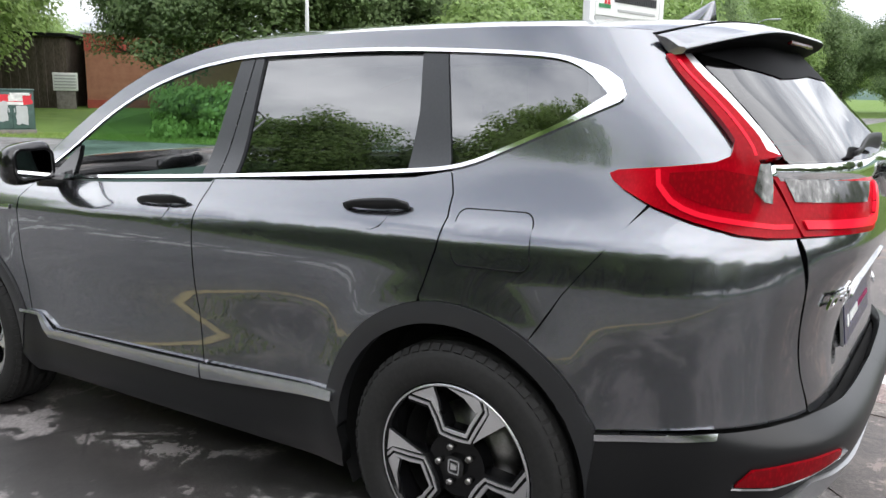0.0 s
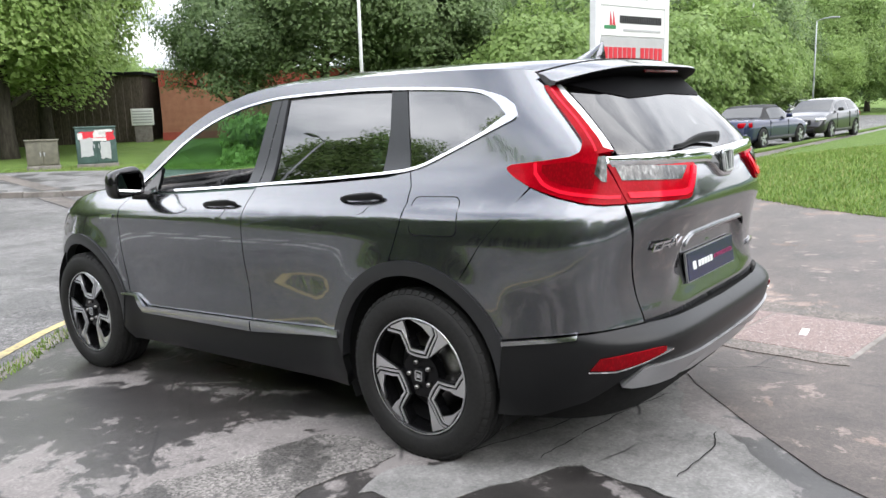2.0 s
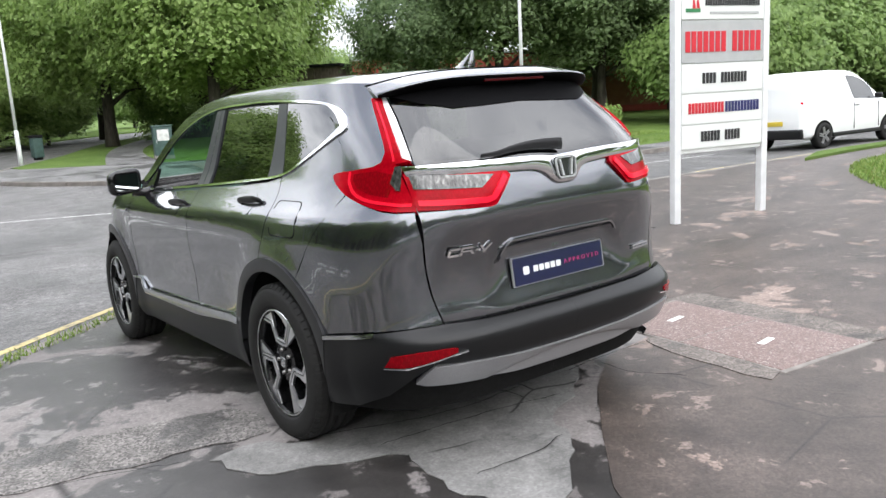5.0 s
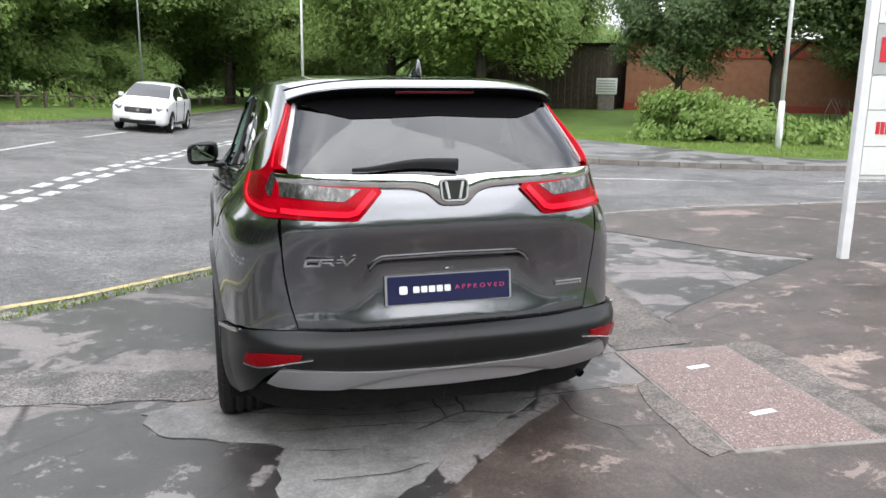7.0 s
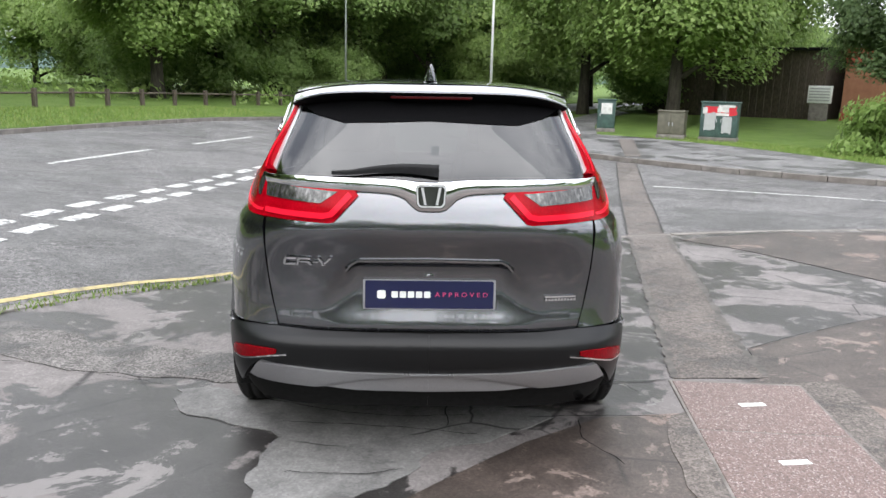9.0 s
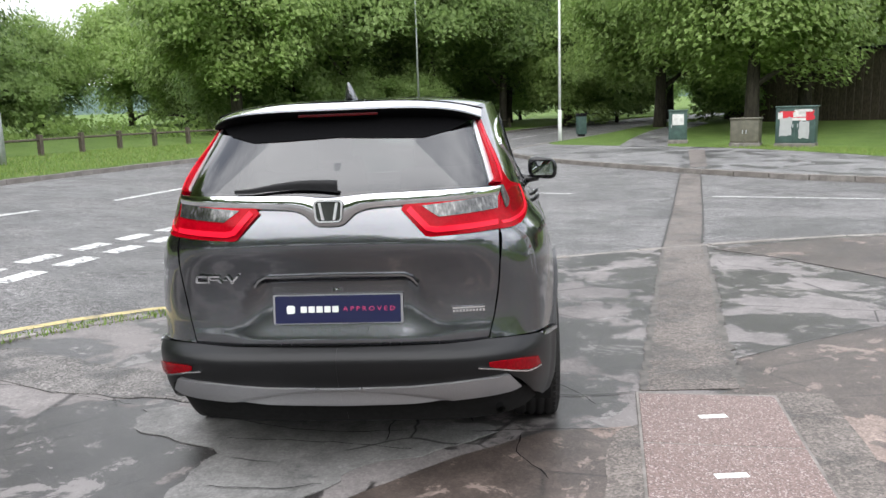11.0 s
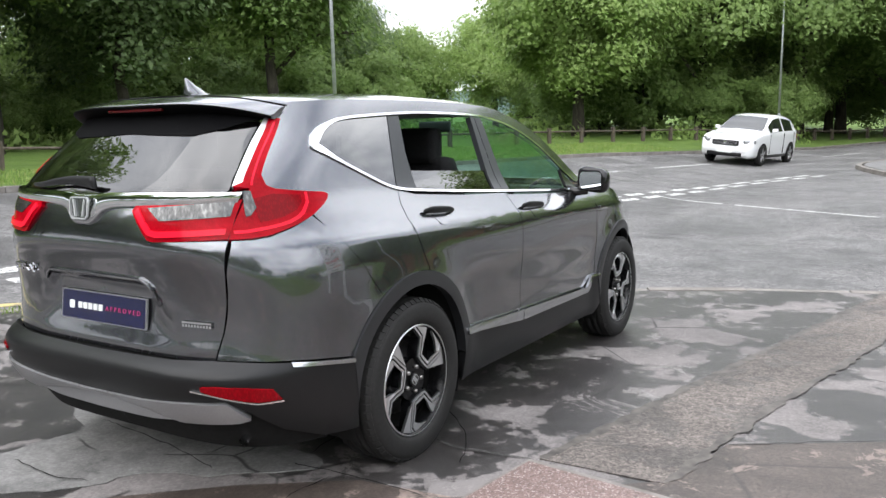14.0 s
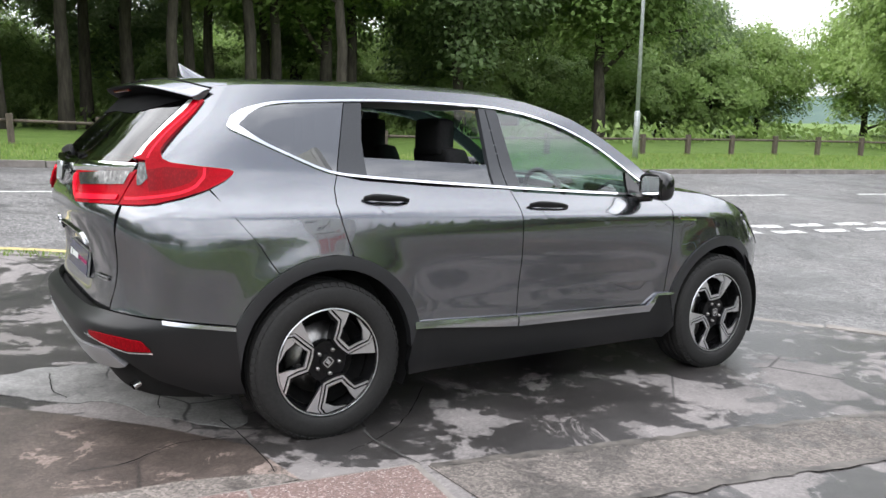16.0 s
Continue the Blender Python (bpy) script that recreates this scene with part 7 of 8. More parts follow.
# rough growth under the wood, past the fence
_cs = []
for _k in range(120):
    _t = _r.random()
    _a = radians(-95 + 88 * _t)
    _d = _r.uniform(31, 44) + (6 if _t > 0.6 else 0) * _t
    _x, _y = 3.5 + math.sin(_a) * _d, -2 + math.cos(_a) * _d * 1.02
    _cs.append((_x, _y, G(_x, _y) + _r.uniform(0.0, 0.5)))
under = new("undergrowth", leaves_mesh("undergrowth", _cs, 60, 1.2, 0.22, LEAF_C, 33))
tagged(under, "rough green undergrowth below the woodland trees", "undergrowth", kind="stuff")


def grass(name, area, count, height, seed, label, dz=0.0, lift=None):
    """Blades of grass over an area, as one mesh."""
    g = np.random.default_rng(seed)
    pts = []
    xs, ys = [p[0] for p in area], [p[1] for p in area]
    while len(pts) < count:
        x, y = g.uniform(min(xs), max(xs)), g.uniform(min(ys), max(ys))
        inside = False
        for (ax, ay), (bx, by) in zip(area, area[1:] + area[:1]):
            if (ay > y) != (by > y) and x < (bx - ax) * (y - ay) / (by - ay) + ax:
                inside = not inside
        if inside:
            pts.append((x, y, G(x, y) + dz + (lift(x, y) if lift else 0)))
    p = np.array(pts)
    n = len(p)
    a = g.uniform(0, 2 * math.pi, n)
    h = height * g.uniform(0.5, 1.3, n)
    w = 0.006 + 0.004 * g.random(n)
    side = np.c_[np.cos(a), np.sin(a), np.zeros(n)]
    bend = np.c_[g.normal(0, 0.45, (n, 2)) * h[:, None], h]
    v = np.empty((n, 3, 3))
    v[:, 0], v[:, 1], v[:, 2] = p - side * w[:, None] - (0, 0, 0.01), p + side * w[:, None] - (0, 0, 0.01), p + bend
    me = bpy.data.meshes.new(name)
    me.vertices.add(3 * n); me.vertices.foreach_set("co", v.ravel())
    me.loops.add(3 * n); me.polygons.add(n)
    me.loops.foreach_set("vertex_index", np.arange(3 * n))
    me.polygons.foreach_set("loop_start", np.arange(n) * 3)
    me.update(); me.validate()
    me.materials.append(BLADES)
    ob = new(name, me)
    return tagged(ob, label, "grass", kind="stuff")


grass("bank_grass", [(6.3, -1.2), (7.4, 0.5), (9, 2.0), (11.3, 3.4), (16, 3.9), (16, -4), (8, -5), (6.3, -2.5)], 46000, 0.050, 1, "short bright green grass on the bank", 0.02, mound_lift)
grass("corner_grass", [(11.4, 16.5), (12.4, 14.1), (14.3, 12.4), (20, 12.6), (20, 15.0), (12.5, 20), (9, 25), (7.6, 24.2), (10, 20.6)], 16000, 0.10, 2, "uneven green grass behind the footway", 0.09, lambda x, y: 0.02 * max(0, min(12, x - 13)) * (y > 14))
grass("verge_grass", [(-11, -4), (-10.8, 8), (-9.5, 15), (-7.9, 20.6), (-5.4, 28), (-9, 30), (-13, 22), (-14.5, 12), (-14.5, -4)], 26000, 0.09, 3, "green grass on the verge by the main road", 0.08)
_band = [(x + 0.10, y - 0.08) for x, y in EDGE if x < 0.0 and y > -4] 
grass("edging_grass", _band + [(x - 0.14, y + 0.11) for x, y in _band[::-1]], 2600, 0.035, 4, "thin moss and grass along the sunken edging", 0.0)

# ragged edge where the bank's grass meets the forecourt
_near = [p for p in MOUND if p[0] < 24 and p[1] > -4]
grass("bank_edge_grass", [(x - 0.05, y + 0.05) for x, y in _near] + [(x + 0.12, y - 0.12) for x, y in _near[::-1]], 5000, 0.06, 5, "ragged grass along the bank's edge", 0.012)

# ---- street furniture ----


def lamp_post(x, y, height, material, label, arm=0.0, arm_dir=0.0, base=None):
    root = thing("lamp_post", label, "street lamp", m=pose(x, y, G(x, y) + 0.05))
    bm = bmesh.new()
    tube(bm, [(0, 0, -0.2), (0, 0, 1.35), (0, 0, 1.40)], [0.085, 0.085, 0.062], 14)
    part("base", bm, material, root)
    bm = bmesh.new()
    tube(bm, [(0, 0, 1.38), (0, 0, height * 0.6), (0, 0, height)], [0.06, 0.05, 0.038], 12)
    part("column", bm, material, root)
    bm = bmesh.new()
    box(bm, (0, -0.087, 0.55), (0.09, 0.012, 0.42), 0.004)
    part("door", bm, material, root)
    c, s = math.cos(arm_dir), math.sin(arm_dir)
    if arm:
        bm = bmesh.new()
        tube(bm, [(0, 0, height - 0.02), (c * arm * 0.5, s * arm * 0.5, height + 0.12), (c * arm, s * arm, height + 0.15)], 0.03, 8)
        part("arm", bm, material, root)
    bm = bmesh.new()
    box(bm, (c * (arm + 0.28), s * (arm + 0.28), height + 0.14 if arm else height + 0.03), (0.62, 0.24, 0.10), 0.04, Matrix.Rotation(arm_dir, 3, "Z"))
    part("lantern", bm, GALV, root, "grey lantern head")
    return root


lamp_post(14.3, 14.9, 8.0, WHITE_STEEL, "pale painted steel lamp post on the far corner", 0.5, radians(-110))
lamp_post(3.05, 31.5, 8.2, WHITE_STEEL, "white steel lamp post beside the main road", 0.6, radians(170))
lamp_post(-12.34, 15.77, 8.2, GALV, "grey steel lamp post on the grass verge", 0.6, radians(-10))
lamp_post(41.0, 11.9, 7.6, WHITE_STEEL, "white steel lamp post along the side road", 0.6, radians(-90))
lamp_post(56.0, 12.4, 6.6, GALV, "grey steel lamp post along the side road", 0.8, radians(-90))
lamp_post(-4.2, 41.5, 8.5, GALV, "slim grey lamp post before the wood", 1.2, radians(-30))


def bollard_bin(x, y):
    root = thing("litter_bin", "dark litter bin on a post by the footpath", "litter bin", m=pose(x, y, G(x, y) + 0.1, 0, 0, 15))
    bm = bmesh.new(); box(bm, (0, 0, 0.52), (0.42, 0.36, 0.85), 0.03); part("body", bm, GREEN_BOX, root)
    bm = bmesh.new(); box(bm, (0, 0, 1.0), (0.46, 0.40, 0.12), 0.04); part("lid", bm, LINER, root)
    bm = bmesh.new(); box(bm, (0, 0, 0.05), (0.3, 0.26, 0.12), 0.01); part("foot", bm, LINER, root)


bollard_bin(4.3, 35.0)


def cabinet(name, x, y, turn, w, d, h, material, label, posters=0, plates=0):
    """A street cabinet with a plinth, lid, two doors and a handle."""
    root = thing(name, label, "street cabinet", m=pose(x, y, G(x, y) + 0.095, 0, 0, turn))
    bm = bmesh.new(); box(bm, (0, 0, 0.06), (w + 0.05, d + 0.05, 0.16), 0.012); part("plinth", bm, KERB, root, "grey concrete plinth")
    bm = bmesh.new(); box(bm, (0, 0, 0.12 + (h - 0.12) / 2), (w, d, h - 0.12), 0.012); part("body", bm, material, root)
    bm = bmesh.new(); box(bm, (0, 0, h + 0.02), (w + 0.06, d + 0.06, 0.05), 0.012); part("lid", bm, material, root)
    for k in ((-1, 1) if w > 0.8 else (0,)):
        dw = w / 2 - 0.03 if w > 0.8 else w - 0.06
        bm = bmesh.new(); box(bm, (k * w / 4, -d / 2 - 0.008, 0.12 + (h - 0.12) / 2), (dw, 0.02, h - 0.24), 0.006)
        door = part("door", bm, material, root)
        bm = bmesh.new(); box(bm, (k * w / 4 - (k or 1) * dw * 0.4, -d / 2 - 0.028, 0.55 * h), (0.03, 0.03, 0.12), 0.006)
        part("handle", bm, GALV, door, "grey metal handle")
    r = random.Random(posters + 3)
    sheets = ((0.02, 0.80, 0.84, 0.24, RED_INK), (0.10, 0.83, 0.30, 0.13, PAPER), (0.06, 0.71, 0.40, 0.07, PAPER), (-0.24, 0.52, 0.30, 0.46, GREY_INK), (0.22, 0.44, 0.26, 0.42, GREY_INK), (-0.38, 0.80, 0.12, 0.16, PAPER), (0.20, 0.92, 0.44, 0.06, PAPER))
    for k, (cx, cz, pw, ph, ink) in enumerate(sheets[:posters]):
        bm = bmesh.new()
        ring = []
        for (ax, az), (bx, bz) in zip(((-1, -1), (1, -1), (1, 1), (-1, 1)), ((1, -1), (1, 1), (-1, 1), (-1, -1))):
            for q in range(5):
                ring.append((w * (cx + pw / 2 * (ax + (bx - ax) * q / 5 + r.uniform(-0.09, 0.09))), h * (cz + ph / 2 * (az + (bz - az) * q / 5 + r.uniform(-0.12, 0.12)))))
        prism(bm, ring, 0.003, Matrix(((1, 0, 0, 0), (0, 0, -1, -d / 2 - 0.019 - 0.0035 * k), (0, 1, 0, 0), (0, 0, 0, 1))))
        part("torn_poster", bm, ink, root, "torn remains of a pasted poster", smooth=False)
    for k in range(plates):
        bm = bmesh.new(); box(bm, (0, -d / 2 - 0.022, h * 0.74), (w * 0.62, 0.006, h * 0.34), 0.003)
        part("notice", bm, PAPER, root, "white paper notice")
    return root


cabinet("street_cabinet", 10.1, 22.9, -28, 1.2, 0.55, 1.28, GREEN_BOX, "green steel street cabinet covered in torn posters", posters=7)
cabinet("street_cabinet", 8.75, 23.75, -28, 0.92, 0.5, 0.92, OLIVE_BOX, "low olive-grey steel street cabinet")
cabinet("street_cabinet", 7.15, 26.9, -10, 0.66, 0.5, 1.2, GREEN_BOX, "narrow green street cabinet with a white notice", plates=1)

# timber knee-rail fence across the main road
fence = thing("fence", "weathered timber knee-rail fence along the verge", "fence")
FENCE = line_points([(-14.9, -16), (-14.9, -4), (-14.8, 6), (-14.4, 12.5), (-13.4, 19), (-12.0, 24.5), (-10.3, 28.5), (-8.0, 32.8), (-5.4, 38.5), (-2.5, 46), (1, 53)], 0.5)
bm = bmesh.new()
box(bm, (0, 0, 0.16), (0.135, 0.135, 0.90), 0.015)
for _v in bm.verts:
    if _v.co.z > 0.5:
        _v.co.z += 0.05 * (0.09 - abs(_v.co.x)) / 0.09
_post = bpy.data.meshes.new("post"); bm.to_mesh(_post); bm.free(); _post.materials.append(WOOD)
_s, _prev = 0.3, None
_r = random.Random(2)
while True:
    _q = along(FENCE, _s, 0)
    if _q is None:
        break
    _x, _y, _h = _q
    _ob = new("post", _post); _ob.parent = fence
    _ob.matrix_world = pose(_x, _y, G(_x, _y) + 0.08, _r.uniform(-2, 2), _r.uniform(-2, 2), math.degrees(_h) + _r.uniform(-6, 6))
    if _prev:
        bm = bmesh.new()
        _a, _b = Vector((_prev[0], _prev[1], G(*_prev) + 0.56)), Vector((_x, _y, G(_x, _y) + 0.56))
        tube(bm, [_a, _b], 0.034, 8)
        part("rail", bm, WOOD, fence)
    _prev = (_x, _y)
    _s += 1.75

# ---- brick building behind the far corner ----
building = thing("brick_building", "long low buff brick building with red bands behind trees", "building", m=pose(22.3, 38.2, 0, 0, 0, -36))
bm = bmesh.new(); box(bm, (17, 4, 1.6), (34, 8, 4.4)); part("wall", bm, BRICK, building, "buff brick wall", smooth=False)
bm = bmesh.new(); box(bm, (17, -0.03, 3.35), (34.05, 0.06, 0.9), 0.01); part("band", bm, RED_BAND, building, "red brick band below the roof", smooth=False)
bm = bmesh.new(); box(bm, (17, -0.03, 0.05), (34.05, 0.06, 0.7), 0.01); part("plinth", bm, RED_BAND, building, "red brick plinth", smooth=False)
bm = bmesh.new(); box(bm, (17, 4, 3.86), (34.3, 8.3, 0.12), 0.02); part("roof", bm, GALV, building, "flat grey roof edge", smooth=False)
ac = thing("air_conditioning_unit", "white air-conditioning unit on the building's end wall", "air conditioner", m=pose(21.0, 38.0, 0.85, 0, 0, -36))
bm = bmesh.new(); box(bm, (0, 0, 0.45), (1.15, 0.4, 0.9), 0.02); part("casing", bm, SIGN_WHITE, ac)
for _k in range(5):
    bm = bmesh.new(); box(bm, (0, -0.21, 0.15 + 0.15 * _k), (1.0, 0.02, 0.07), 0.004); part("slat", bm, GREY_INK, ac)
bm = bmesh.new(); box(bm, (0, 0, -0.65), (0.9, 0.3, 1.3), 0.01); part("stand", bm, KERB, ac)
shed = thing("dark_building", "dark timber-clad low building in the trees' shade", "building", m=pose(14.5, 45.5, 0, 0, 0, -46))
bm = bmesh.new(); box(bm, (4.5, 4, 1.5), (10.5, 7, 4.2)); part("wall", bm, WOOD, shed, "dark brown timber boarding", smooth=False)
bm = bmesh.new(); box(bm, (4.5, 4, 3.68), (10.9, 7.4, 0.16), 0.02); part("roof", bm, LINER, shed, "dark flat roof", smooth=False)
for _k in range(24):
    bm = bmesh.new(); box(bm, (-0.5 + 0.435 * _k, 0.47, 1.5), (0.20, 0.05, 4.1), 0.006); part("board", bm, WOOD, shed, smooth=False)

# far hills, past the wood; their haze is mixed into the blue-green colour
bm = bmesh.new()
_rows = []
for _k in range(61):
    _a = radians(-180 + 6 * _k)
    _h = 42 + 22 * noise.noise((math.cos(_a) * 2.2, math.sin(_a) * 2.2, 0.5)) + 7 * noise.noise((math.cos(_a) * 9, math.sin(_a) * 9, 2))
    _rows.append([bm.verts.new((math.sin(_a) * d, math.cos(_a) * d, z)) for d, z in ((780, -8), (900, _h * 0.55), (1050, _h), (1250, _h * 0.9))])
for _p, _q in zip(_rows, _rows[1:]):
    for _i in range(3):
        bm.faces.new((_p[_i], _q[_i], _q[_i + 1], _p[_i + 1]))
_k = Nodes("far_wooded_hill", 0.95, spec=0.1); _f = _k.noise(0.03, 6, 0.7)
_k.put("Base Color", _k.ramp(_f, [(0.3, (0.05, 0.085, 0.075)), (0.7, (0.10, 0.145, 0.12))]))
tagged(part("backdrop_hills", bm, _k.m), "far low wooded hills in haze", "hills", kind="structure")

# ---- roadside sign board ----
_dx, _dy = 6.2 - 4.95, 2.0 - 2.27
sign = thing("sign_board", "tall white business sign board on two square posts", "sign", m=pose(4.95, 2.27, G(5.5, 2.1) - 0.05, 0, 0, math.degrees(math.atan2(_dy, _dx))))
SW = math.hypot(_dx, _dy)
for _x in (0.0, SW):
    bm = bmesh.new(); box(bm, (_x, 0, 2.05), (0.085, 0.085, 4.2), 0.006); part("post", bm, WHITE_STEEL, sign)
bm = bmesh.new(); box(bm, (SW / 2, 0.0, 2.48), (SW - 0.09, 0.05, 3.32), 0.004); part("backing", bm, SIGN_WHITE, sign)
_z = 0.86


def sign_row(height, material, bars):
    """One name panel with bars where its words stand: (centre 0..1, width 0..1, height 0..1, material, lift)."""
    global _z
    bm = bmesh.new(); box(bm, (SW / 2, -0.034, _z + height / 2), (SW - 0.10, 0.016, height - 0.012), 0.003)
    row = part("panel", bm, material, sign, smooth=False)
    for cx, w, h, m, up in bars:
        n = max(1, round(w * SW / (height * h * 0.40))) if h > 0.1 else 1
        for q in range(n):
            bm = bmesh.new()
            box(bm, (SW * (cx - w / 2 + w * (q + 0.5) / n), -0.0455, _z + height * (0.5 + up)), (SW * w / n * (0.78 if n > 1 else 1.0), 0.006, height * h), 0.002)
            part("word_bar", bm, m, row, smooth=False)
    _z += height


sign_row(0.27, SIGN_WHITE, [(0.36, 0.22, 0.42, BLACK_INK, 0), (0.61, 0.18, 0.42, BLACK_INK, 0)])
sign_row(0.34, SIGN_WHITE, [(0.31, 0.40, 0.34, RED_INK, 0.02), (0.72, 0.40, 0.34, NAVY_INK, 0.02)])
sign_row(0.32, SIGN_WHITE, [(0.34, 0.16, 0.36, BLACK_INK, 0), (0.62, 0.30, 0.36, BLACK_INK, 0)])
sign_row(0.46, GREY_INK, [(0.30, 0.46, 0.48, RED_INK, 0), (0.76, 0.34, 0.48, RED_INK, 0)])
_lz = _z
sign_row(0.33, SIGN_WHITE, [(0.60, 0.62, 0.26, BLACK_INK, 0.08), (0.62, 0.55, 0.08, GREY_INK, -0.28), (0.16, 0.16, 0.12, GREEN_INK, -0.20)])
for _o in (-0.02, 0.035):
    bm = bmesh.new(); prism(bm, [(0.17 * SW + _o, 0.12), (0.17 * SW + _o + 0.045, 0.12), (0.17 * SW + _o + 0.01, 0.27)], 0.005, Matrix(((1, 0, 0, 0), (0, 0, -1, -0.043), (0, 1, 0, _lz), (0, 0, 0, 1))))
    part("sail", bm, RED_INK, sign, "small red sail shape", smooth=False)
sign_row(0.32, SIGN_WHITE, [(0.52, 0.36, 0.40, BLACK_INK, 0)])
sign_row(0.34, SIGN_WHITE, [(0.32, 0.36, 0.38, BLACK_INK, 0), (0.74, 0.40, 0.38, BLACK_INK, 0)])
sign_row(0.34, SIGN_WHITE, [])
sign_row(0.55, SIGN_WHITE, [])

# ---- other vehicles along the roads ----
CAR_GLASS = plain("car_glass", (0.012, 0.014, 0.015), 0.06, 0, 0.1, 6, 0.9)
NUMBER_YELLOW = plain("plate_yellow", (0.60, 0.45, 0.05), 0.4)
BLACK_RIM = plain("black_rim", (0.012, 0.012, 0.012), 0.3, 0.2)
HEADLAMP = plain("headlamp_clear", (0.42, 0.43, 0.44), 0.12, 0.7, 0.25, 40)


def road_car(name, label, m, paint, length, width, top, belt, screen, tailscreen, doors, wheel_y, wheel_r, hub=MACHINED, roof_paint=None, lamp_z=0.66, plate=SIGN_WHITE, blind=False, tail_lamp=(0.20, 0.16), dark_sill=True):
    """A vehicle lofted from cross-sections; y runs forward from the tail. top: its silhouette; belt: the waistline's height at tail and nose;
    screen, tailscreen: where the glass slopes; doors: where the side windows begin and end."""
    root = thing(name, label, "van" if blind else "car", m=m)
    hw = width / 2
    top_z = curve1([p[0] for p in top], [p[1] for p in top], 0.03)
    belt_z = lambda y: belt[0] + (belt[1] - belt[0]) * y / length

    def half(y):
        u = abs(2 * y / length - 1)
        return hw * (1 - 0.05 * u ** 3 - 0.16 * max(0.0, (u - 0.86) / 0.14) ** 2)

    def section(y):
        w, t, b = half(y), top_z(y), belt_z(y)
        end = max(0.0, abs(2 * y / length - 1) - 0.93) / 0.07
        low = 0.24 + 0.08 * end ** 2
        g = max(0.0, min(1.0, (t - b) / 0.30))
        s = min(b, t - 0.02)
        cab = w * 0.955 - 0.36 * max(0.0, t - b) - 0.02
        e = cab * g + w * 0.86 * (1 - g)
        r0, r1 = (w * 0.955, s), (e, t - 0.07 * g - 0.022 * (1 - g))
        mix = lambda k: (r0[0] + (r1[0] - r0[0]) * k, r0[1] + (r1[1] - r0[1]) * k)
        mid = low + (s - low) * 0.55
        return [(w * 0.86, low), (w * 0.965, low + 0.07), (w * 0.985, low + 0.13), (w, mid), (w * 0.992, s - 0.13 * (s - low)), (w * 0.975, s - 0.03), r0, mix(0.08), mix(0.50), mix(0.90), r1, (e * 0.90, t - 0.016), (e * 0.55, t), (0.0, t + 0.012)]

    ys = sorted({round(v, 3) for v in [length * (1 - math.cos(math.pi * k / 72)) / 2 for k in range(73)] + [q for d in doors for q in d] + list(screen) + list(tailscreen)})
    full = []
    for y in ys:
        half_ring = section(y)
        full.append([(x, z) for x, z in half_ring] + [(-x, z) for x, z in half_ring[-2::-1]])
    n = len(full[0])
    groups = {}
    for i in range(len(ys) - 1):
        ym = (ys[i] + ys[i + 1]) / 2
        for j in range(n - 1):
            k = min(j, n - 2 - j)
            key = ("body", 0)
            tall = top_z(ym) - belt_z(ym)
            if k in (7, 8) and tall > 0.06:
                for q, d in enumerate(doors):
                    if d[0] + 0.03 < ym < d[1] - 0.03:
                        key = ("side_window", 2 * q + (j > n // 2))
            if k in (11, 12):
                if screen[0] < ym < screen[1]:
                    key = ("windscreen", 0)
                elif tailscreen[0] < ym < tailscreen[1] and not blind:
                    key = ("rear_window", 0)
            if key[0] == "body" and roof_paint and k >= 6 and tailscreen[0] - 0.05 < ym < screen[0] + 0.05:
                key = ("roof", 0)
            groups.setdefault(key, []).append((i, j))
    body = None
    for key in sorted(groups, key=lambda q: q[0] != "body"):
        bm = bmesh.new()
        seen = {}
        lift = 0.004 if key[0] not in ("body", "roof") else 0.0

        def vert(i, j):
            if (i, j) not in seen:
                x, z = full[i][j]
                seen[(i, j)] = bm.verts.new((x + math.copysign(lift, x) if abs(x) > 0.3 else x, ys[i] - length / 2, z + (lift if abs(x) < hw * 0.8 else 0)))
            return seen[(i, j)]
        for i, j in groups[key]:
            bm.faces.new((vert(i, j), vert(i, j + 1), vert(i + 1, j + 1), vert(i + 1, j)))
        if key[0] == "body":
            bm.faces.new([vert(0, j) for j in range(n)])
            bm.faces.new([vert(len(ys) - 1, j) for j in range(n)][::-1])
            bm.faces.new([vert(i, 0) for i in range(len(ys))] + [vert(i, n - 1) for i in range(len(ys) - 1, -1, -1)])
        bmesh.ops.recalc_face_normals(bm, faces=bm.faces[:])
        if key[0] != "body" and sum(f.normal.dot(f.calc_center_median() - Vector((0, f.calc_center_median().y * 0.7, 0.7))) for f in bm.faces) < 0:
            bmesh.ops.reverse_faces(bm, faces=bm.faces[:])
        mat = paint if key[0] == "body" else roof_paint if key[0] == "roof" else CAR_GLASS
        ob = part(key[0], bm, mat, root, {"body": "", "roof": "dark fabric roof", "side_window": "dark side window", "windscreen": "dark windscreen", "rear_window": "dark rear window"}[key[0]])
        body = body or ob

    def at(y):
        return y - length / 2
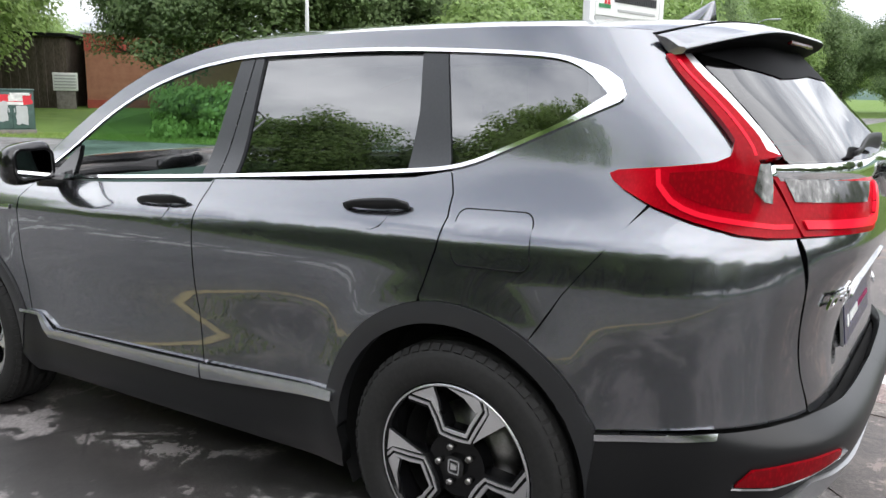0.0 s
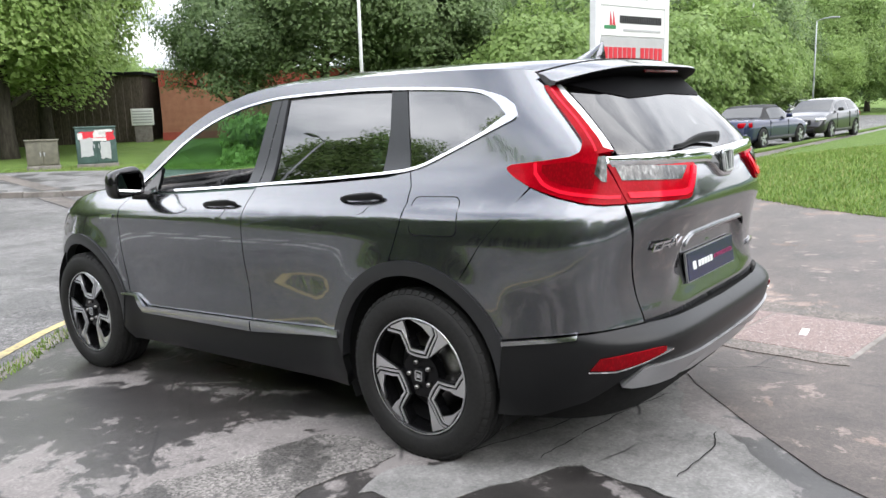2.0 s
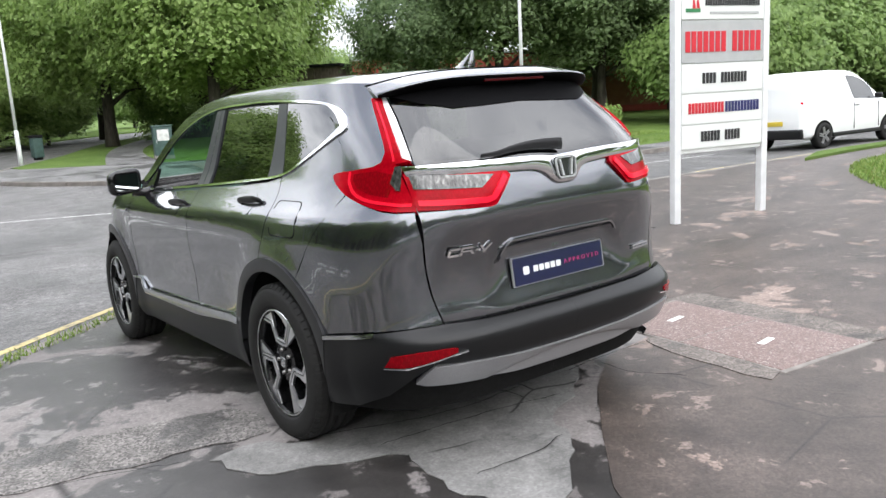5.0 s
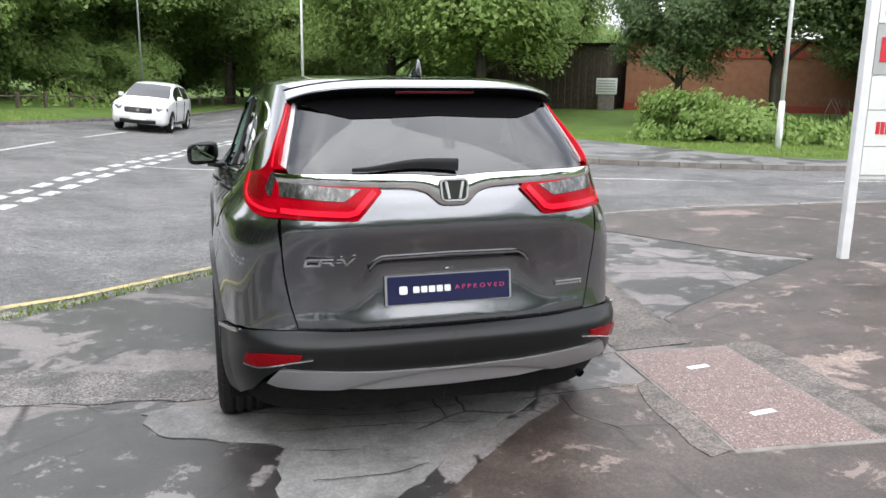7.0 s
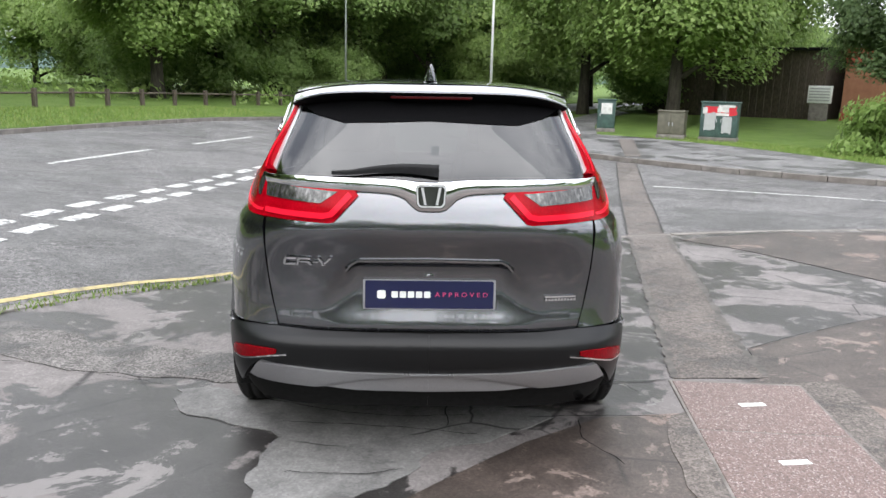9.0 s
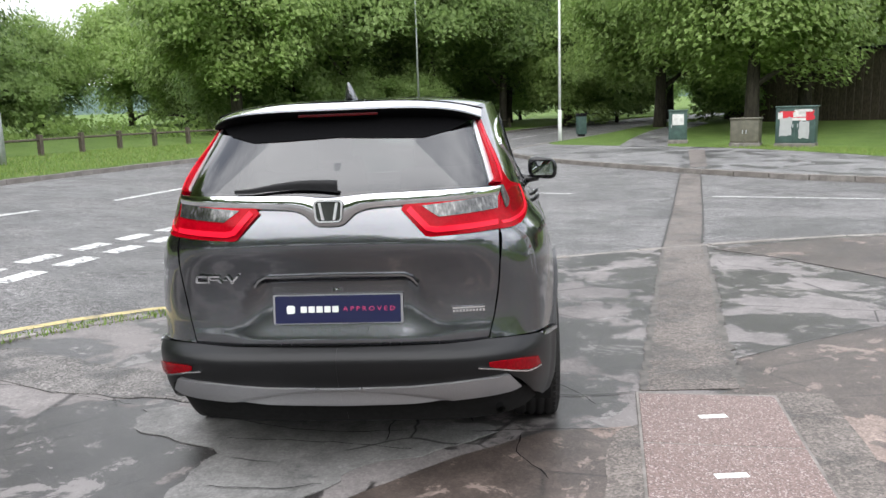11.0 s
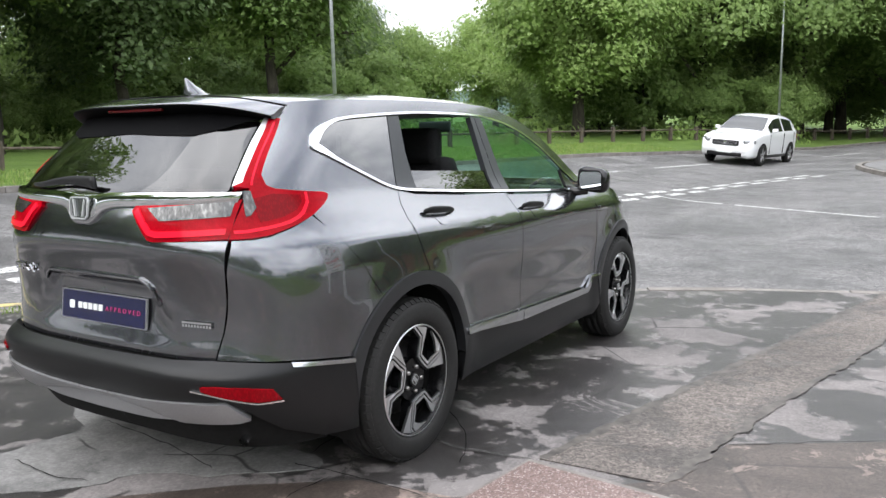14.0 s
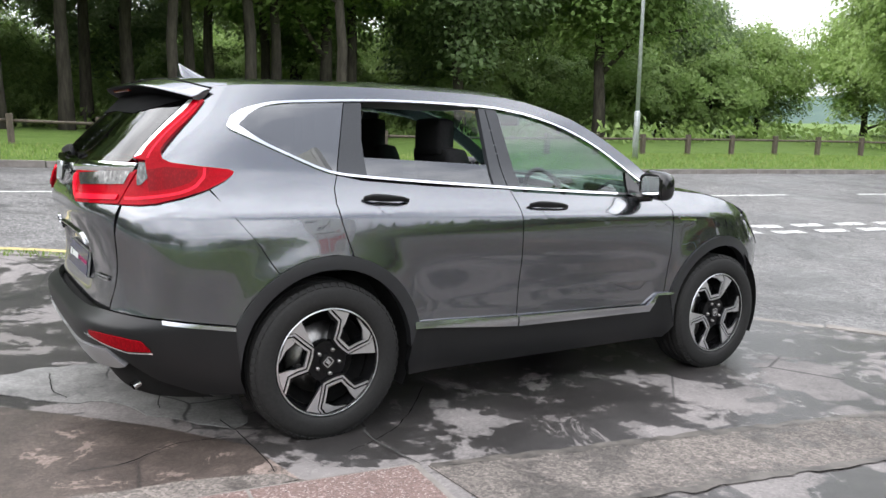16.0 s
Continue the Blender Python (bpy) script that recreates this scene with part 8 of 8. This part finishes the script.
    for y in wheel_y:
        for sgn in (-1, 1):
            x0 = half(y)
            bm = bmesh.new()
            ring = arc(at(y), wheel_r, wheel_r * 1.14, -8, 188, 26)
            a = [bm.verts.new((sgn * (x0 + 0.006), p, q)) for p, q in ring]
            b = [bm.verts.new((sgn * (x0 - 0.20), p, q)) for p, q in ring]
            for k in range(26):
                bm.faces.new((a[k], a[k + 1], b[k + 1], b[k]))
            bm.faces.new(a)
            part("wheel_arch", bm, LINER, root, "dark wheel arch")
            bm = bmesh.new()
            lathe(bm, [(wheel_r * 0.66, 0.09), (wheel_r * 0.8, 0.10), (wheel_r * 0.95, 0.09), (wheel_r, 0.06), (wheel_r, -0.09), (wheel_r * 0.6, -0.1)], 36)
            for v in bm.verts:
                v.co = Vector((sgn * (x0 - 0.075 + v.co.x), at(y) + v.co.y, wheel_r + v.co.z))
            w = part("wheel", bm, RUBBER, root, "black tyre on an alloy wheel")
            bm = bmesh.new()
            lathe(bm, [(0.0005, 0.070), (wheel_r * 0.2, 0.080), (wheel_r * 0.60, 0.055), (wheel_r * 0.67, 0.094)], 30)
            for v in bm.verts:
                v.co = Vector((sgn * (x0 - 0.075 + v.co.x), at(y) + v.co.y, wheel_r + v.co.z))
            part("back_disc", bm, BLACK_RIM, w)
            for k in range(5):
                bm = bmesh.new()
                a = radians(72 * k + 11 * sgn)
                for d in (-0.075, 0.075):
                    box(bm, (0.088, wheel_r * d, wheel_r * 0.37), (0.02, wheel_r * 0.085, wheel_r * 0.58), 0.005)
                for v in bm.verts:
                    p = Matrix.Rotation(a, 3, "X") @ v.co
                    v.co = Vector((sgn * (x0 - 0.075 + p.x), at(y) + p.y, wheel_r + p.z))
                part("spoke", bm, hub, w, smooth=False)

    def patch(name, y, z, sgn, size, material, label="", fx=0.80):
        """A lens set into a rounded corner of the nose or tail."""
        bm = bmesh.new()
        box(bm, (0, 0, 0), size, min(size) * 0.42)
        turn = Matrix.Rotation(radians((-38 if y > length / 2 else 38) * sgn), 3, "Z")
        for v in bm.verts:
            v.co = turn @ v.co + Vector((sgn * half(y) * fx, at(y), z))
        return part(name, bm, material, root, label)
    for sgn in (-1, 1):
        patch("headlight", length - 0.20, lamp_z, sgn, (0.40, 0.16, 0.15), HEADLAMP, "clear swept-back headlight", 0.83)
        patch("tail_light", 0.10, lamp_z + 0.14, sgn, (tail_lamp[0] * 1.8, 0.12, tail_lamp[1]), RED_LENS, "red tail light", 0.86)
        patch("fog_light", length - 0.16, 0.40, sgn, (0.20, 0.10, 0.09), BLACK_RIM, "", 0.78)
        ym = doors[-1][1] - 0.10
        bm = bmesh.new(); box(bm, (sgn * (half(ym) + 0.07), at(ym), belt_z(ym) + 0.10), (0.18, 0.10, 0.13), 0.04); part("door_mirror", bm, paint if not blind else CLAD, root)
        for d in doors:
            yh = d[0] + 0.10
            bm = bmesh.new(); box(bm, (sgn * (half(yh) * 0.994), at(yh), belt_z(yh) - 0.10), (0.03, 0.17, 0.028), 0.008); part("door_handle", bm, paint if not blind else CLAD, root)
            for yy in (d[0] - 0.03, d[1] + 0.02):
                bm = bmesh.new(); box(bm, (sgn * half(yy) * 0.995, at(yy), (belt_z(yy) + 0.36) / 2), (0.02, 0.009, belt_z(yy) - 0.42), 0.002); part("door_seam", bm, LINER, root)
        if dark_sill:
            bm = bmesh.new(); box(bm, (sgn * (hw * 0.965), 0, 0.30), (0.05, wheel_y[1] - wheel_y[0] - 2.2 * wheel_r, 0.10), 0.02); part("sill", bm, CLAD, root)
    bm = bmesh.new(); box(bm, (0, at(length) - 0.03, lamp_z - 0.06), (hw * 0.95, 0.10, 0.17), 0.035); grille = part("grille", bm, CLAD, root, "black grille")
    for k in range(4):
        bm = bmesh.new(); box(bm, (0, at(length) + 0.022, lamp_z - 0.11 + 0.035 * k), (hw * 0.85, 0.008, 0.007), 0.002); part("grille_bar", bm, SATIN_SILVER, grille)
    bm = bmesh.new(); box(bm, (0, at(length) + 0.018, lamp_z - 0.055), (0.10, 0.012, 0.10), 0.005); part("emblem", bm, CHROME, grille, "plain chrome emblem shape")
    bm = bmesh.new(); box(bm, (0, at(length) - 0.02, 0.36), (hw * 1.25, 0.10, 0.13), 0.035); part("air_intake", bm, CLAD, root, "black lower air intake")
    bm = bmesh.new(); box(bm, (0, at(length) + 0.012, 0.45), (0.52, 0.03, 0.11), 0.006); part("number_plate", bm, plate, root, "plain plate")
    bm = bmesh.new(); box(bm, (0, at(0) - 0.006, 0.64), (0.52, 0.03, 0.11), 0.006); part("number_plate", bm, NUMBER_YELLOW, root, "plain yellow plate")
    bm = bmesh.new(); box(bm, (0, at(0) + 0.05, 0.38), (hw * 1.72, 0.14, 0.24), 0.05); part("bumper", bm, CLAD if blind else paint, root)
    return root


def on_road(x, y, turn, length):
    """Where a car's middle stands, given the middle of its tail and its heading."""
    c, q = math.cos(radians(turn)), math.sin(radians(turn))
    mx, my = x - q * length / 2, y + c * length / 2
    fall = (G(mx - q, my + c) - G(mx + q, my - c)) / 2
    lean = (G(mx + c, my + q) - G(mx - c, my - q)) / 2
    return pose(mx, my, G(mx, my) - 0.02, 0, 0, turn) @ pose(0, 0, 0, math.degrees(math.atan(fall)), -math.degrees(math.atan(lean)), 0)


HATCH_TOP = [(0.0, 0.62), (0.06, 0.98), (0.22, 1.16), (0.55, 1.38), (0.85, 1.45), (1.6, 1.48), (2.15, 1.43), (2.55, 1.26), (3.02, 1.00), (3.3, 0.93), (3.7, 0.82), (3.92, 0.70), (4.02, 0.52)]
HATCH = dict(length=4.02, width=1.74, top=HATCH_TOP, belt=(1.0, 0.92), screen=(2.22, 3.0), tailscreen=(0.12, 0.52), doors=[(0.55, 1.32), (1.42, 2.62)], wheel_y=(0.68, 3.20), wheel_r=0.315)
# small white van
road_car("white_van", "small white panel van parked by the side road", on_road(15.6, 7.45, -95, 4.2), WHITE_PAINT, 4.2, 1.74,
         [(0.0, 1.45), (0.04, 1.70), (0.2, 1.82), (1.6, 1.84), (2.3, 1.80), (2.6, 1.70), (2.95, 1.42), (3.25, 1.14), (3.6, 1.02), (3.95, 0.88), (4.14, 0.70), (4.2, 0.5)],
         (1.08, 1.02), (2.62, 3.22), (0.0, 0.02), [(1.95, 2.95)], (0.72, 3.42), 0.31, SATIN_SILVER, lamp_z=0.76, blind=True, tail_lamp=(0.08, 0.46))
# dark blue convertible
road_car("blue_convertible", "dark blue convertible with its dark fabric roof up, parked", on_road(21.4, 6.5, -97.6, 4.48), BLUE_PAINT, 4.48, 1.76,
         [(0.0, 0.60), (0.05, 0.84), (0.15, 0.91), (0.95, 0.95), (1.15, 1.06), (1.5, 1.30), (1.8, 1.36), (2.35, 1.36), (2.6, 1.28), (3.1, 0.98), (3.4, 0.90), (4.1, 0.78), (4.36, 0.66), (4.48, 0.48)],
         (0.90, 0.86), (2.46, 3.08), (1.02, 1.45), [(1.45, 2.72)], (0.92, 3.65), 0.32, MACHINED, roof_paint=CABIN, lamp_z=0.62, tail_lamp=(0.24, 0.15))
# black hatchback facing the junction
road_car("black_hatchback", "black compact hatchback parked facing the junction", on_road(31.2, 5.35, 83.4, 4.02), BLACK_PAINT, hub=MACHINED, lamp_z=0.70, **HATCH)
for _x, _y, _t, _p, _l in ((56.0, 12.4, 95, WHITE_PAINT, "white hatchback parked further along the side road"), (60.0, 13.6, 95, BLUE_PAINT, "dark hatchback further along the side road")):
    road_car("parked_hatchback", _l, on_road(_x, _y, _t, 4.02), _p, **HATCH)
# white sport-utility on the main road
road_car("white_suv", "white sport-utility car on the main road by the junction", on_road(-2.49, 29.3, 170.3, 4.55), WHITE_PAINT, 4.55, 1.87,
         [(0.0, 0.72), (0.05, 1.05), (0.2, 1.28), (0.55, 1.56), (0.95, 1.63), (1.8, 1.68), (2.35, 1.63), (2.8, 1.45), (3.35, 1.14), (3.6, 1.06), (4.15, 0.96), (4.42, 0.82), (4.55, 0.58)],
         (1.12, 1.03), (2.5, 3.32), (0.12, 0.55), [(0.62, 1.62), (1.72, 2.95)], (0.86, 3.58), 0.35, MACHINED, lamp_z=0.80)
